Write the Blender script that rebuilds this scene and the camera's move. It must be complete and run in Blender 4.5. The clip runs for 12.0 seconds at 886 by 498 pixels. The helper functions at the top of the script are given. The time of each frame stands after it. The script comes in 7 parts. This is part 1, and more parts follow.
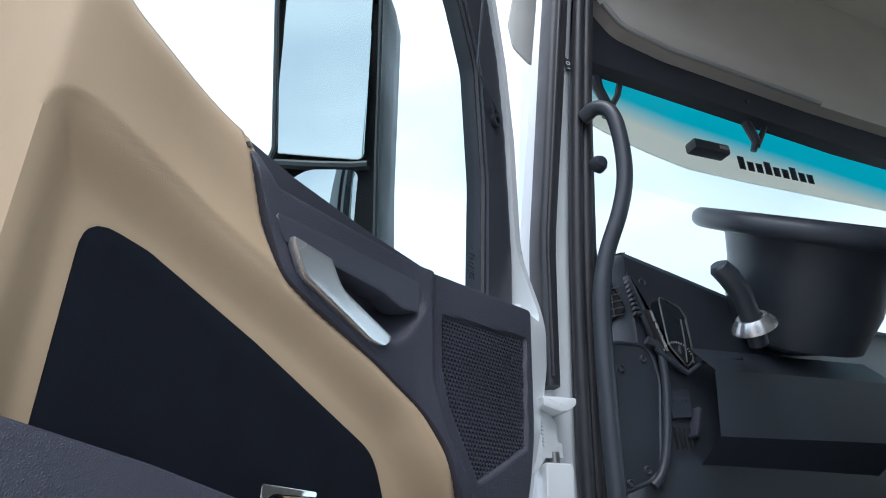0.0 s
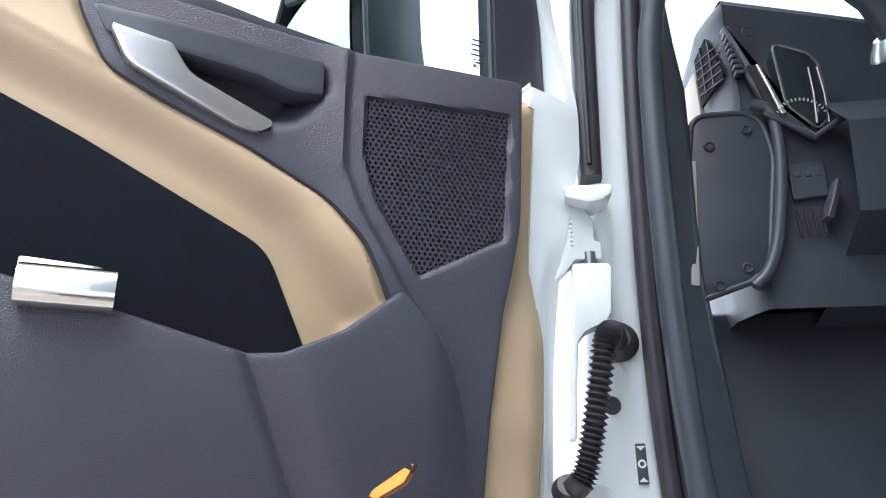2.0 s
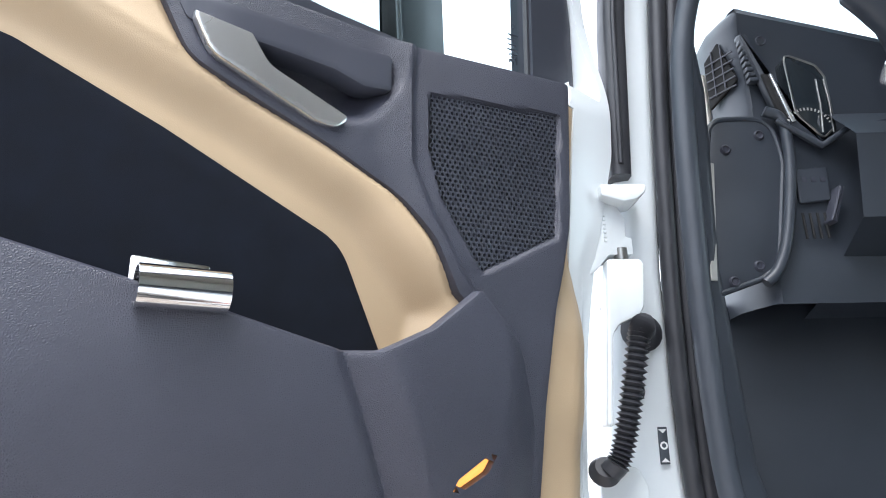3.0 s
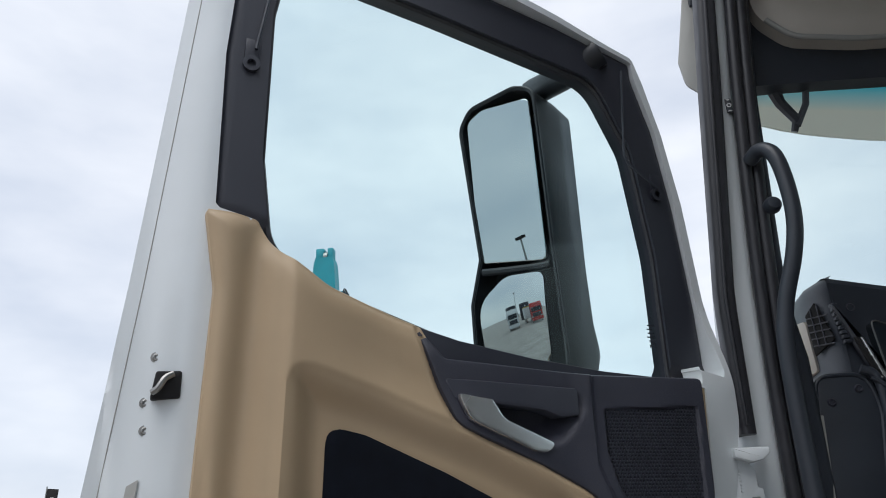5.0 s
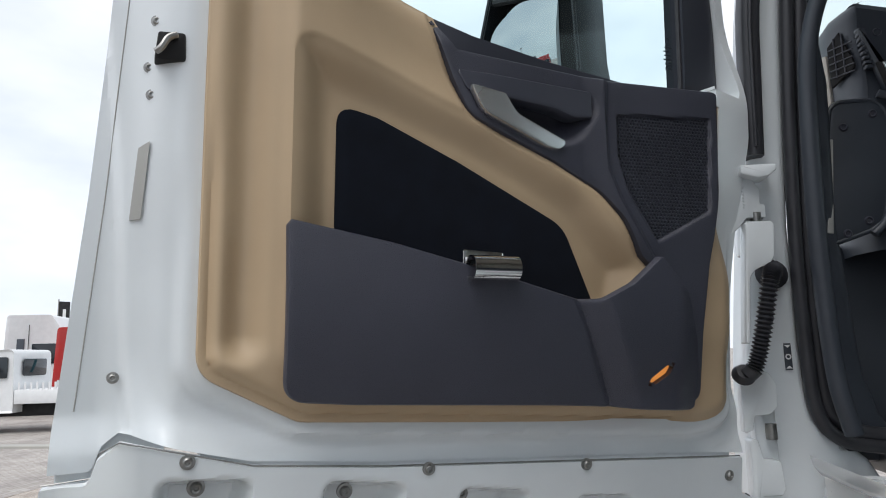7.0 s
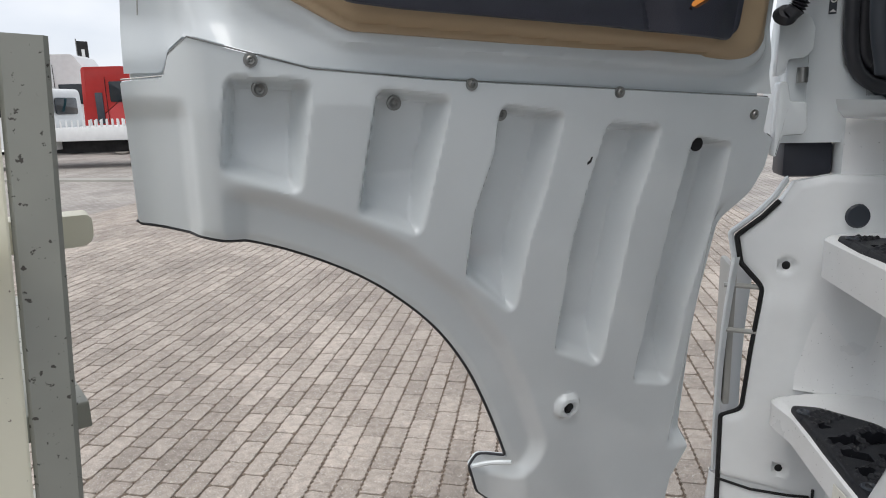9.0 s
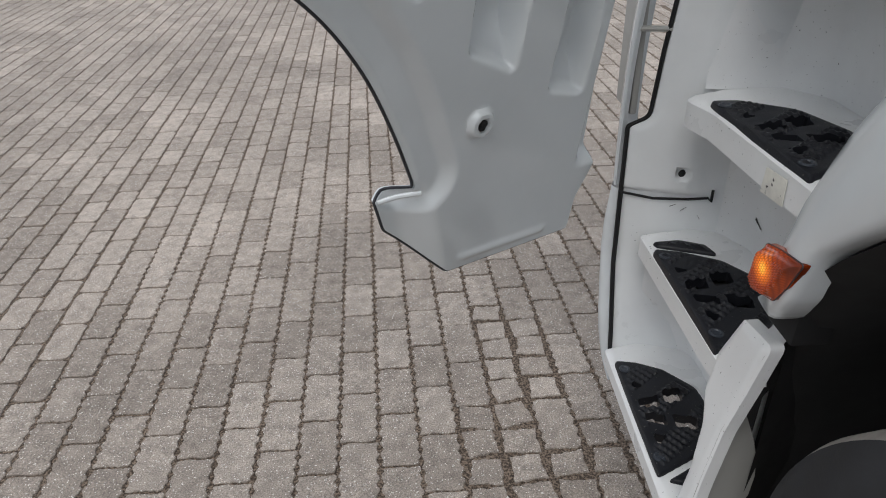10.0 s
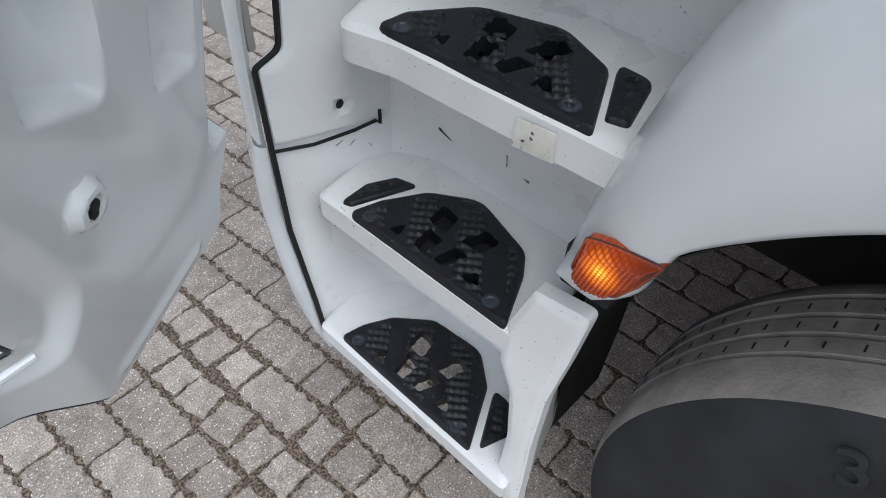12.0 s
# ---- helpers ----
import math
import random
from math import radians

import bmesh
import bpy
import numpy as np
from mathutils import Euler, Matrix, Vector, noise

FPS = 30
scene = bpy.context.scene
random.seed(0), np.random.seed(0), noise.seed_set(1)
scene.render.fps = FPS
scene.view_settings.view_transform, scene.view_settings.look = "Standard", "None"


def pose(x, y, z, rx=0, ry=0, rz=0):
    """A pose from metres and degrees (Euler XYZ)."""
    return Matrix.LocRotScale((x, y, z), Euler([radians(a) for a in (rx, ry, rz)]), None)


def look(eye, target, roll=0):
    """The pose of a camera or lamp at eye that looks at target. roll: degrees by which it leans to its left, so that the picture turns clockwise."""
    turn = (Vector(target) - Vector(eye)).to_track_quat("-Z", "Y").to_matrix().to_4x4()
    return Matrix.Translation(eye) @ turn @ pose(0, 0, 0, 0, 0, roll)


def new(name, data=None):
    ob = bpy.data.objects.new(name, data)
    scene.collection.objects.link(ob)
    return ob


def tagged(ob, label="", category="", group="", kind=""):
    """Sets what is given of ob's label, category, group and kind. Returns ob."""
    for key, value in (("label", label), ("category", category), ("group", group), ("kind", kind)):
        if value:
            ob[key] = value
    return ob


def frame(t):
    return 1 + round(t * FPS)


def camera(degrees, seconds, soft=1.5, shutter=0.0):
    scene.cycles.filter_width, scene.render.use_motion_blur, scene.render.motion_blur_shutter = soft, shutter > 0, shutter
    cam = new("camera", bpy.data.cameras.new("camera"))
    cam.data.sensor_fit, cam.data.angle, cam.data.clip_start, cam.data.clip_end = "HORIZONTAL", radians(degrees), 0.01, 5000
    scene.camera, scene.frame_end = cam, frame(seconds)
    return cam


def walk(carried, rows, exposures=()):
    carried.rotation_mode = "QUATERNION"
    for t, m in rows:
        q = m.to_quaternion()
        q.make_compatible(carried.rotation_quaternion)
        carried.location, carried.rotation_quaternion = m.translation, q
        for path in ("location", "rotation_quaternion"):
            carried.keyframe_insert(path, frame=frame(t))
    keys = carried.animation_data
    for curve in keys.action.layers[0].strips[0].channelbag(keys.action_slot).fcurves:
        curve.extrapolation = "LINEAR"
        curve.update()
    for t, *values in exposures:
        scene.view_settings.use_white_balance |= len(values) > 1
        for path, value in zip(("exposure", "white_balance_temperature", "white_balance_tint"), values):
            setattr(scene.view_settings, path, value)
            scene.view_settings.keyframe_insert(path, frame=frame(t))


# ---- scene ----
cam = camera(66.4, 12.0, soft=1.0)
PATH = [
    (0, (-0.209, 0.125, 1.928), (0.459, 1.799, 2.797), -2.1),
    (0.5, (0.092, 0.172, 1.876), (0.223, 1.951, 2.78), -2.7),
    (1, (0.197, 0.204, 1.863), (0.107, 2.01, 2.718), -1.9),
    (1.5, (0.234, 0.261, 1.835), (0.076, 2.103, 2.598), -1.4),
    (2, (0.272, 0.256, 1.823), (0.07, 2.14, 2.464), -1.0),
    (2.5, (0.194, 0.245, 1.831), (0.149, 2.164, 2.391), -1.1),
    (2.7, (0.158, 0.238, 1.838), (0.181, 2.163, 2.377), -1.4),
    (4.3, (0.041, -0.066, 1.965), (-0.144, 1.836, 2.554), -2.3),
    (4.5, (0.045, -0.123, 1.988), (-0.196, 1.753, 2.639), -2.4),
    (5, (0.018, -0.262, 2.057), (-0.243, 1.558, 2.844), -2.6),
    (5.5, (0.008, -0.342, 2.106), (-0.255, 1.455, 2.944), -2.6),
    (6, (0.0, -0.324, 2.015), (-0.263, 1.464, 2.872), -2.3),
    (6.5, (-0.012, -0.265, 1.92), (-0.287, 1.614, 2.549), -1.8),
    (6.9, (-0.014, -0.203, 1.868), (-0.314, 1.738, 2.244), -1.8),
    (7, (-0.028, -0.186, 1.859), (-0.312, 1.77, 2.167), -1.7),
    (7.2, (-0.033, -0.15, 1.842), (-0.323, 1.819, 2.039), -1.7),
    (7.5, (-0.03, -0.07, 1.808), (-0.336, 1.906, 1.867), -1.8),
    (7.7, (-0.026, -0.008, 1.772), (-0.342, 1.967, 1.754), -1.7),
    (9.3, (-0.073, -0.272, 1.644), (-0.444, 1.621, 1.116), -2.0),
    (9.5, (-0.094, -0.272, 1.611), (-0.435, 1.6, 0.997), -2.4),
    (10, (-0.176, -0.096, 1.502), (-0.107, 1.61, 0.46), -1.9),
    (10.5, (-0.211, 0.116, 1.45), (0.156, 1.561, 0.116), -1.3),
    (11, (-0.248, 0.307, 1.432), (0.377, 1.519, -0.032), 0.3),
    (11.5, (-0.226, 0.435, 1.463), (0.634, 1.452, -0.029), 1.4),
    (12, (-0.176, 0.478, 1.535), (0.835, 1.361, 0.053), 2.2),
]
walk(cam, [(t, look(eye, target, roll)) for t, eye, target, roll in PATH],
     [(0, 1.3, 5900, 10), (0.5, 1.6, 5950, 10), (1.0, 1.75, 6000, 10), (1.5, 2.02, 6050, 10), (2.0, 2.22, 6100, 10), (2.7, 2.45, 6150, 10), (4.3, 1.1, 6200, 10), (5.0, 0.4, 6300, 10), (5.5, 0.22, 6350, 10), (6.0, 0.2, 6350, 10), (6.5, 0.2, 6300, 10),
      (7.0, 0.68, 6450, 10), (7.7, 1.16, 6650, 10), (9.3, 0.3, 6550, 10), (9.5, 0.22, 6550, 10), (10.0, 0.18, 6500, 10), (10.5, 0.18, 6400, 10), (11.0, 0.44, 6300, 10), (11.5, 0.56, 6200, 10), (12.0, 0.62, 6150, 10)])

# ---- world and light: an overcast sky, bright and soft ----
world = bpy.data.worlds.new("overcast_sky")
scene.world = world
world.use_nodes = True
wn, wl = world.node_tree.nodes, world.node_tree.links
wn.clear()
w_out = wn.new("ShaderNodeOutputWorld")
w_mix = wn.new("ShaderNodeMixShader")
w_sky = wn.new("ShaderNodeTexSky")
w_sky.sky_type, w_sky.sun_disc = "NISHITA", False
w_sky.sun_elevation, w_sky.sun_rotation = radians(61), radians(202)
w_bg1 = wn.new("ShaderNodeBackground")
w_bg1.inputs["Strength"].default_value = 0.10
w_bg2 = wn.new("ShaderNodeBackground")
w_bg2.inputs["Strength"].default_value = 0.88
w_co = wn.new("ShaderNodeTexCoord")
w_map = wn.new("ShaderNodeMapping")
w_map.inputs["Scale"].default_value = (1.3, 1.3, 3.2)
w_noise = wn.new("ShaderNodeTexNoise")
w_noise.inputs["Scale"].default_value = 1.7
w_noise.inputs["Detail"].default_value = 5.0
w_noise.inputs["Roughness"].default_value = 0.5
w_ramp = wn.new("ShaderNodeValToRGB")
w_ramp.color_ramp.elements[0].position, w_ramp.color_ramp.elements[0].color = 0.34, (0.60, 0.65, 0.74, 1)
w_ramp.color_ramp.elements[1].position, w_ramp.color_ramp.elements[1].color = 0.66, (0.93, 0.94, 0.97, 1)
wl.new(w_co.outputs["Generated"], w_map.inputs["Vector"])
wl.new(w_map.outputs["Vector"], w_noise.inputs["Vector"])
wl.new(w_noise.outputs["Fac"], w_ramp.inputs["Fac"])
wl.new(w_ramp.outputs["Color"], w_bg2.inputs["Color"])
wl.new(w_sky.outputs["Color"], w_bg1.inputs["Color"])
w_mix.inputs["Fac"].default_value = 0.88
wl.new(w_bg1.outputs["Background"], w_mix.inputs[1])
wl.new(w_bg2.outputs["Background"], w_mix.inputs[2])
wl.new(w_mix.outputs["Shader"], w_out.inputs["Surface"])

sun_data = bpy.data.lights.new("sun", "SUN")
sun_data.energy, sun_data.angle, sun_data.color = 1.15, radians(45), (1.0, 0.97, 0.92)
sun = new("sun", sun_data)
sun.matrix_basis = look((-3.5, -8.5, 16.5), (0, 0, 0))

# ---- materials ----
def material(name, base, rough=0.5, metal=0.0, vary=0.0, vary_scale=6.0, spot=0.0, spot_color=(0.1, 0.09, 0.08), spot_scale=40.0,
             bump=0.0, bump_scale=300.0, bump_kind="noise", coat=0.0, spec=0.5, rnd=0.0, depth=0.001):
    """A procedural surface: base colour with slow variation, optional dirt specks, and fine relief."""
    m = bpy.data.materials.new(name)
    m.use_nodes = True
    n, l = m.node_tree.nodes, m.node_tree.links
    b = n["Principled BSDF"]
    b.inputs["Roughness"].default_value, b.inputs["Metallic"].default_value = rough, metal
    b.inputs["Coat Weight"].default_value = coat
    b.inputs["Coat Roughness"].default_value = 0.08
    b.inputs["Specular IOR Level"].default_value = spec
    co = n.new("ShaderNodeTexCoord")
    col = n.new("ShaderNodeRGB")
    col.outputs[0].default_value = (*base, 1)
    out = col.outputs[0]
    if vary:
        t = n.new("ShaderNodeTexNoise")
        t.inputs["Scale"].default_value, t.inputs["Detail"].default_value = vary_scale, 6
        l.new(co.outputs["Object"], t.inputs["Vector"])
        r = n.new("ShaderNodeMapRange")
        r.inputs["From Min"].default_value, r.inputs["From Max"].default_value = 0.3, 0.7
        r.inputs["To Min"].default_value, r.inputs["To Max"].default_value = 1 - vary, 1 + vary
        l.new(t.outputs["Fac"], r.inputs["Value"])
        mul = n.new("ShaderNodeVectorMath")
        mul.operation = "SCALE"
        l.new(out, mul.inputs[0])
        l.new(r.outputs[0], mul.inputs["Scale"])
        out = mul.outputs[0]
        rr = n.new("ShaderNodeMapRange")
        rr.inputs["From Min"].default_value, rr.inputs["From Max"].default_value = 0.3, 0.7
        rr.inputs["To Min"].default_value, rr.inputs["To Max"].default_value = max(0.02, rough * 0.8), min(1.0, rough * 1.2)
        l.new(t.outputs["Fac"], rr.inputs["Value"])
        l.new(rr.outputs[0], b.inputs["Roughness"])
    if rnd:
        oi = n.new("ShaderNodeObjectInfo")
        r2 = n.new("ShaderNodeMapRange")
        r2.inputs["To Min"].default_value, r2.inputs["To Max"].default_value = 1 - rnd, 1 + rnd
        l.new(oi.outputs["Random"], r2.inputs["Value"])
        mul = n.new("ShaderNodeVectorMath")
        mul.operation = "SCALE"
        l.new(out, mul.inputs[0])
        l.new(r2.outputs[0], mul.inputs["Scale"])
        out = mul.outputs[0]
    if spot:
        t = n.new("ShaderNodeTexNoise")
        t.inputs["Scale"].default_value, t.inputs["Detail"].default_value = spot_scale, 4
        l.new(co.outputs["Object"], t.inputs["Vector"])
        r = n.new("ShaderNodeMapRange")
        r.inputs["From Min"].default_value, r.inputs["From Max"].default_value = 0.70 - 0.25 * spot, 0.74 - 0.22 * spot
        l.new(t.outputs["Fac"], r.inputs["Value"])
        mx = n.new("ShaderNodeMix")
        mx.data_type = "RGBA"
        l.new(r.outputs[0], mx.inputs["Factor"])
        l.new(out, mx.inputs["A"])
        mx.inputs["B"].default_value = (*spot_color, 1)
        out = mx.outputs["Result"]
    l.new(out, b.inputs["Base Color"])
    if bump:
        if bump_kind == "leather":
            t = n.new("ShaderNodeTexVoronoi")
            t.feature = "DISTANCE_TO_EDGE"
            t.inputs["Scale"].default_value = bump_scale
            src = t.outputs["Distance"]
        else:
            t = n.new("ShaderNodeTexNoise")
            t.inputs["Scale"].default_value, t.inputs["Detail"].default_value = bump_scale, 3
            src = t.outputs["Fac"]
        l.new(co.outputs["Object"], t.inputs["Vector"])
        bp = n.new("ShaderNodeBump")
        bp.inputs["Strength"].default_value, bp.inputs["Distance"].default_value = bump, depth
        l.new(src, bp.inputs["Height"])
        l.new(bp.outputs["Normal"], b.inputs["Normal"])
    return m


WHITE = material("white_paint", (0.71, 0.75, 0.77), 0.22, vary=0.05, vary_scale=4, coat=0.55)
WHITE_PL = material("white_step_plastic", (0.82, 0.835, 0.84), 0.32, vary=0.05, vary_scale=7, spot=0.004, spot_color=(0.06, 0.06, 0.055), spot_scale=230)
WHITE_CLEAN = material("white_wall_plastic", (0.81, 0.835, 0.845), 0.32, vary=0.05, vary_scale=7)
TAN = material("tan_plastic", (0.485, 0.360, 0.228), 0.50, vary=0.04, vary_scale=9, bump=0.25, bump_scale=900)
CHAR = material("charcoal_leather_grain", (0.041, 0.043, 0.061), 0.40, vary=0.10, vary_scale=8, bump=0.55, bump_scale=480, bump_kind="leather", depth=0.0019)
CHAR_SMOOTH = material("charcoal_smooth_plastic", (0.048, 0.051, 0.068), 0.42, vary=0.08, vary_scale=8, bump=0.12, bump_scale=900)
GRILLEPL = material("grille_plastic", (0.046, 0.049, 0.066), 0.40, vary=0.10, vary_scale=8)
BLACKPL = material("black_plastic", (0.038, 0.045, 0.058), 0.40, vary=0.10, vary_scale=8, bump=0.2, bump_scale=700)
HOUSING = material("mirror_housing_black", (0.017, 0.020, 0.026), 0.50, vary=0.10, bump=0.3, bump_scale=600)
FABRIC = material("black_fabric", (0.010, 0.012, 0.018), 0.95, vary=0.2, vary_scale=30, bump=0.5, bump_scale=1500, spec=0.1)
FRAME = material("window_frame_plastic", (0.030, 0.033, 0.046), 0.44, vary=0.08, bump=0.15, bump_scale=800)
RUBBER = material("black_rubber", (0.029, 0.030, 0.036), 0.46, vary=0.15, vary_scale=20)
CHROME = material("chrome", (0.80, 0.80, 0.80), 0.10, 1.0, vary=0.04, vary_scale=30, bump=0.05, bump_scale=120)
SATIN = material("satin_metal", (0.74, 0.75, 0.76), 0.26, 0.9, vary=0.05)
STEEL = material("steel_bolt", (0.30, 0.30, 0.29), 0.40, 1.0, vary=0.2, vary_scale=60)
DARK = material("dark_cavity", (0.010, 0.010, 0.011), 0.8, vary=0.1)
MATBLACK = material("step_mat_rubber", (0.011, 0.012, 0.016), 0.46, spec=0.35, vary=0.3, vary_scale=25, spot=0.12, spot_color=(0.10, 0.095, 0.09), spot_scale=160, bump=0.3, bump_scale=500)
TYRE = material("dusty_tread_rubber", (0.31, 0.29, 0.265), 0.9, vary=0.28, vary_scale=22, bump=0.6, bump_scale=160, depth=0.002)
SIDEWALL = material("dark_sidewall_rubber", (0.032, 0.033, 0.036), 0.75, spec=0.25, vary=0.3, vary_scale=14, bump=0.4, bump_scale=120)
GREY = material("light_grey_plastic", (0.38, 0.38, 0.36), 0.5, vary=0.06)
HEADLINER = material("beige_headliner", (0.60, 0.56, 0.50), 0.9, vary=0.05, bump=0.3, bump_scale=900)
CREAM = material("cream_painted_steel", (0.70, 0.68, 0.56), 0.45, vary=0.06, vary_scale=3, spot=0.02, spot_color=(0.12, 0.09, 0.07), spot_scale=90)
GREYSTEEL = material("grey_worn_steel", (0.33, 0.335, 0.30), 0.5, vary=0.10, vary_scale=6, spot=0.24, spot_color=(0.07, 0.065, 0.055), spot_scale=130)
RED = material("red_truck_paint", (0.42, 0.018, 0.015), 0.35, vary=0.06, coat=0.4)
FARWHITE = material("white_vehicle_paint", (0.70, 0.71, 0.71), 0.4, vary=0.04)
TEAL = material("teal_crane_paint", (0.008, 0.26, 0.32), 0.45, vary=0.1, vary_scale=2)
YELLOW = material("yellow_paint", (0.65, 0.42, 0.03), 0.5, vary=0.05)
CONCRETE = material("concrete", (0.36, 0.35, 0.32), 0.85, vary=0.15, vary_scale=0.8, bump=0.3, bump_scale=60)
DARKGLASS = material("dark_vehicle_glass", (0.015, 0.02, 0.025), 0.06, vary=0.1)


def glass(name, tint, rough=0.0):
    m = bpy.data.materials.new(name)
    m.use_nodes = True
    n, l = m.node_tree.nodes, m.node_tree.links
    n.remove(n["Principled BSDF"])
    tr, gl, mix, fr = n.new("ShaderNodeBsdfTransparent"), n.new("ShaderNodeBsdfGlossy"), n.new("ShaderNodeMixShader"), n.new("ShaderNodeFresnel")
    tr.inputs["Color"].default_value = (*tint, 1)
    gl.inputs["Roughness"].default_value = rough
    fr.inputs["IOR"].default_value = 1.25
    l.new(fr.outputs[0], mix.inputs[0])
    l.new(tr.outputs[0], mix.inputs[1])
    l.new(gl.outputs[0], mix.inputs[2])
    l.new(mix.outputs[0], n["Material Output"].inputs["Surface"])
    return m


GLASS = glass("green_tinted_glass", (0.885, 0.962, 0.958))
SCREEN = glass("windscreen_glass", (0.90, 0.96, 0.95))
MIRROR = bpy.data.materials.new("mirror_glass")
MIRROR.use_nodes = True
MIRROR.node_tree.nodes["Principled BSDF"].inputs["Base Color"].default_value = (0.44, 0.48, 0.49, 1)
MIRROR.node_tree.nodes["Principled BSDF"].inputs["Metallic"].default_value = 1.0
MIRROR.node_tree.nodes["Principled BSDF"].inputs["Roughness"].default_value = 0.0


def lit(name, color, strength):
    m = bpy.data.materials.new(name)
    m.use_nodes = True
    b = m.node_tree.nodes["Principled BSDF"]
    b.inputs["Base Color"].default_value = (*color, 1)
    b.inputs["Emission Color"].default_value = (*color, 1)
    b.inputs["Emission Strength"].default_value = strength
    b.inputs["Roughness"].default_value = 0.3
    return m


# amber lens: bulb glow and prism light and dark, painted into its emission
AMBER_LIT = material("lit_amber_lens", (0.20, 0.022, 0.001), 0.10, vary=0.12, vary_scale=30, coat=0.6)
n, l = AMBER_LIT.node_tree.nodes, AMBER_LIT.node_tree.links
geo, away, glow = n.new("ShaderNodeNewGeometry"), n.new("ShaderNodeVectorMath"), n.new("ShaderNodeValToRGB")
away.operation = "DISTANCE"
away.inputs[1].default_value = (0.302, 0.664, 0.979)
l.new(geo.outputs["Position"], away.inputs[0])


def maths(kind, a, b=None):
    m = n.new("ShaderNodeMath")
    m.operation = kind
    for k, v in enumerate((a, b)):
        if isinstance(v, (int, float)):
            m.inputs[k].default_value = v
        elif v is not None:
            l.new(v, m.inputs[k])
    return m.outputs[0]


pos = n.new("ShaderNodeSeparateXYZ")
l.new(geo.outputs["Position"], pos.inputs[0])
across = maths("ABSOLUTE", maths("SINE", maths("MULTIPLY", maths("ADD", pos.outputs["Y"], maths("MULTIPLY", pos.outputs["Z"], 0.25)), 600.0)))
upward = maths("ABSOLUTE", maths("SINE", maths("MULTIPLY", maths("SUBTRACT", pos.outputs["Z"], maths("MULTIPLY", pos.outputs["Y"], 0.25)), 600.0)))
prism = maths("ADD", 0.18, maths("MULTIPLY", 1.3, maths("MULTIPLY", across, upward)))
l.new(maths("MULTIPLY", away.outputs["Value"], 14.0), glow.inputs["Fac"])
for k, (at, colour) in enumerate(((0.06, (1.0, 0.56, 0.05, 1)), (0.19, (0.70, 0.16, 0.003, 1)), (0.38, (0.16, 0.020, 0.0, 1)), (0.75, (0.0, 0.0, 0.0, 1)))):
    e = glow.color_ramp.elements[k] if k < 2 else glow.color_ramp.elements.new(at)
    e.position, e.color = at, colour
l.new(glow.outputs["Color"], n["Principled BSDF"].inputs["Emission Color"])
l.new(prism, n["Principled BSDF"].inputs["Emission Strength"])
DOOR_LAMP = lit("door_lamp_glow", (0.95, 0.36, 0.08), 0.30)

# ---- modelling helpers ----
def link(name, bm, mat, parent=None, label="", smooth=True, world_space=False, angle=40):
    me = bpy.data.meshes.new(name)
    bmesh.ops.recalc_face_normals(bm, faces=bm.faces)
    bm.to_mesh(me)
    bm.free()
    me.materials.append(mat)
    if smooth:
        me.shade_smooth()
        me.set_sharp_from_angle(angle=radians(angle))
    ob = new(name, me)
    if parent:
        ob.parent = parent
        if world_space and parent.parent is None:
            ob.matrix_parent_inverse = parent.matrix_basis.inverted()
    if label:
        tagged(ob, label)
    return ob


def part(name, bm, mat, parent, label="", **k):
    return link(name, bm, mat, parent, label, **k)


def thing(name, loc, label, category, group="", kind=""):
    ob = new(name)
    ob.empty_display_size = 0.1
    ob.matrix_basis = loc if isinstance(loc, Matrix) else Matrix.Translation(loc)
    return tagged(ob, label, category, group, kind)


def rounded(pts, r=0.02, n=5):
    """A closed outline with every corner rounded; a point may carry its own radius as third number."""
    out, k = [], len(pts)
    for i in range(k):
        p = Vector(pts[i][:2])
        a, b = Vector(pts[i - 1][:2]) - p, Vector(pts[(i + 1) % k][:2]) - p
        rad = pts[i][2] if len(pts[i]) > 2 else r
        la, lb = a.length, b.length
        a.normalize(), b.normalize()
        cosv = max(-1, min(1, a.dot(b)))
        half = math.acos(cosv) / 2
        if rad <= 0 or half > radians(88):
            out.append((p.x, p.y))
            continue
        t = min(rad / math.tan(half), 0.48 * la, 0.48 * lb)
        p0, p2 = p + a * t, p + b * t
        for j in range(n + 1):
            s = j / n
            q = p0 * (1 - s) ** 2 + p * 2 * s * (1 - s) + p2 * s * s
            out.append((q.x, q.y))
    return out


def offset(pts, d):
    """An outline moved inwards by d (anticlockwise outlines) with mitred corners."""
    k = len(pts)
    area = sum(pts[i - 1][0] * pts[i][1] - pts[i][0] * pts[i - 1][1] for i in range(k))
    sg = 1 if area > 0 else -1
    out = []
    for i in range(k):
        p, a, b = Vector(pts[i]), Vector(pts[i - 1]), Vector(pts[(i + 1) % k])
        e1, e2 = (p - a), (b - p)
        if e1.length < 1e-7 or e2.length < 1e-7:
            out.append((p.x, p.y))
            continue
        e1.normalize(), e2.normalize()
        n1, n2 = Vector((-e1.y, e1.x)) * sg, Vector((-e2.y, e2.x)) * sg
        m = n1 + n2
        m = m / max(0.35, m.length_squared / 2) / 1.0 if m.length > 1e-6 else n1
        q = p + m * d
        out.append((q.x, q.y))
    return out


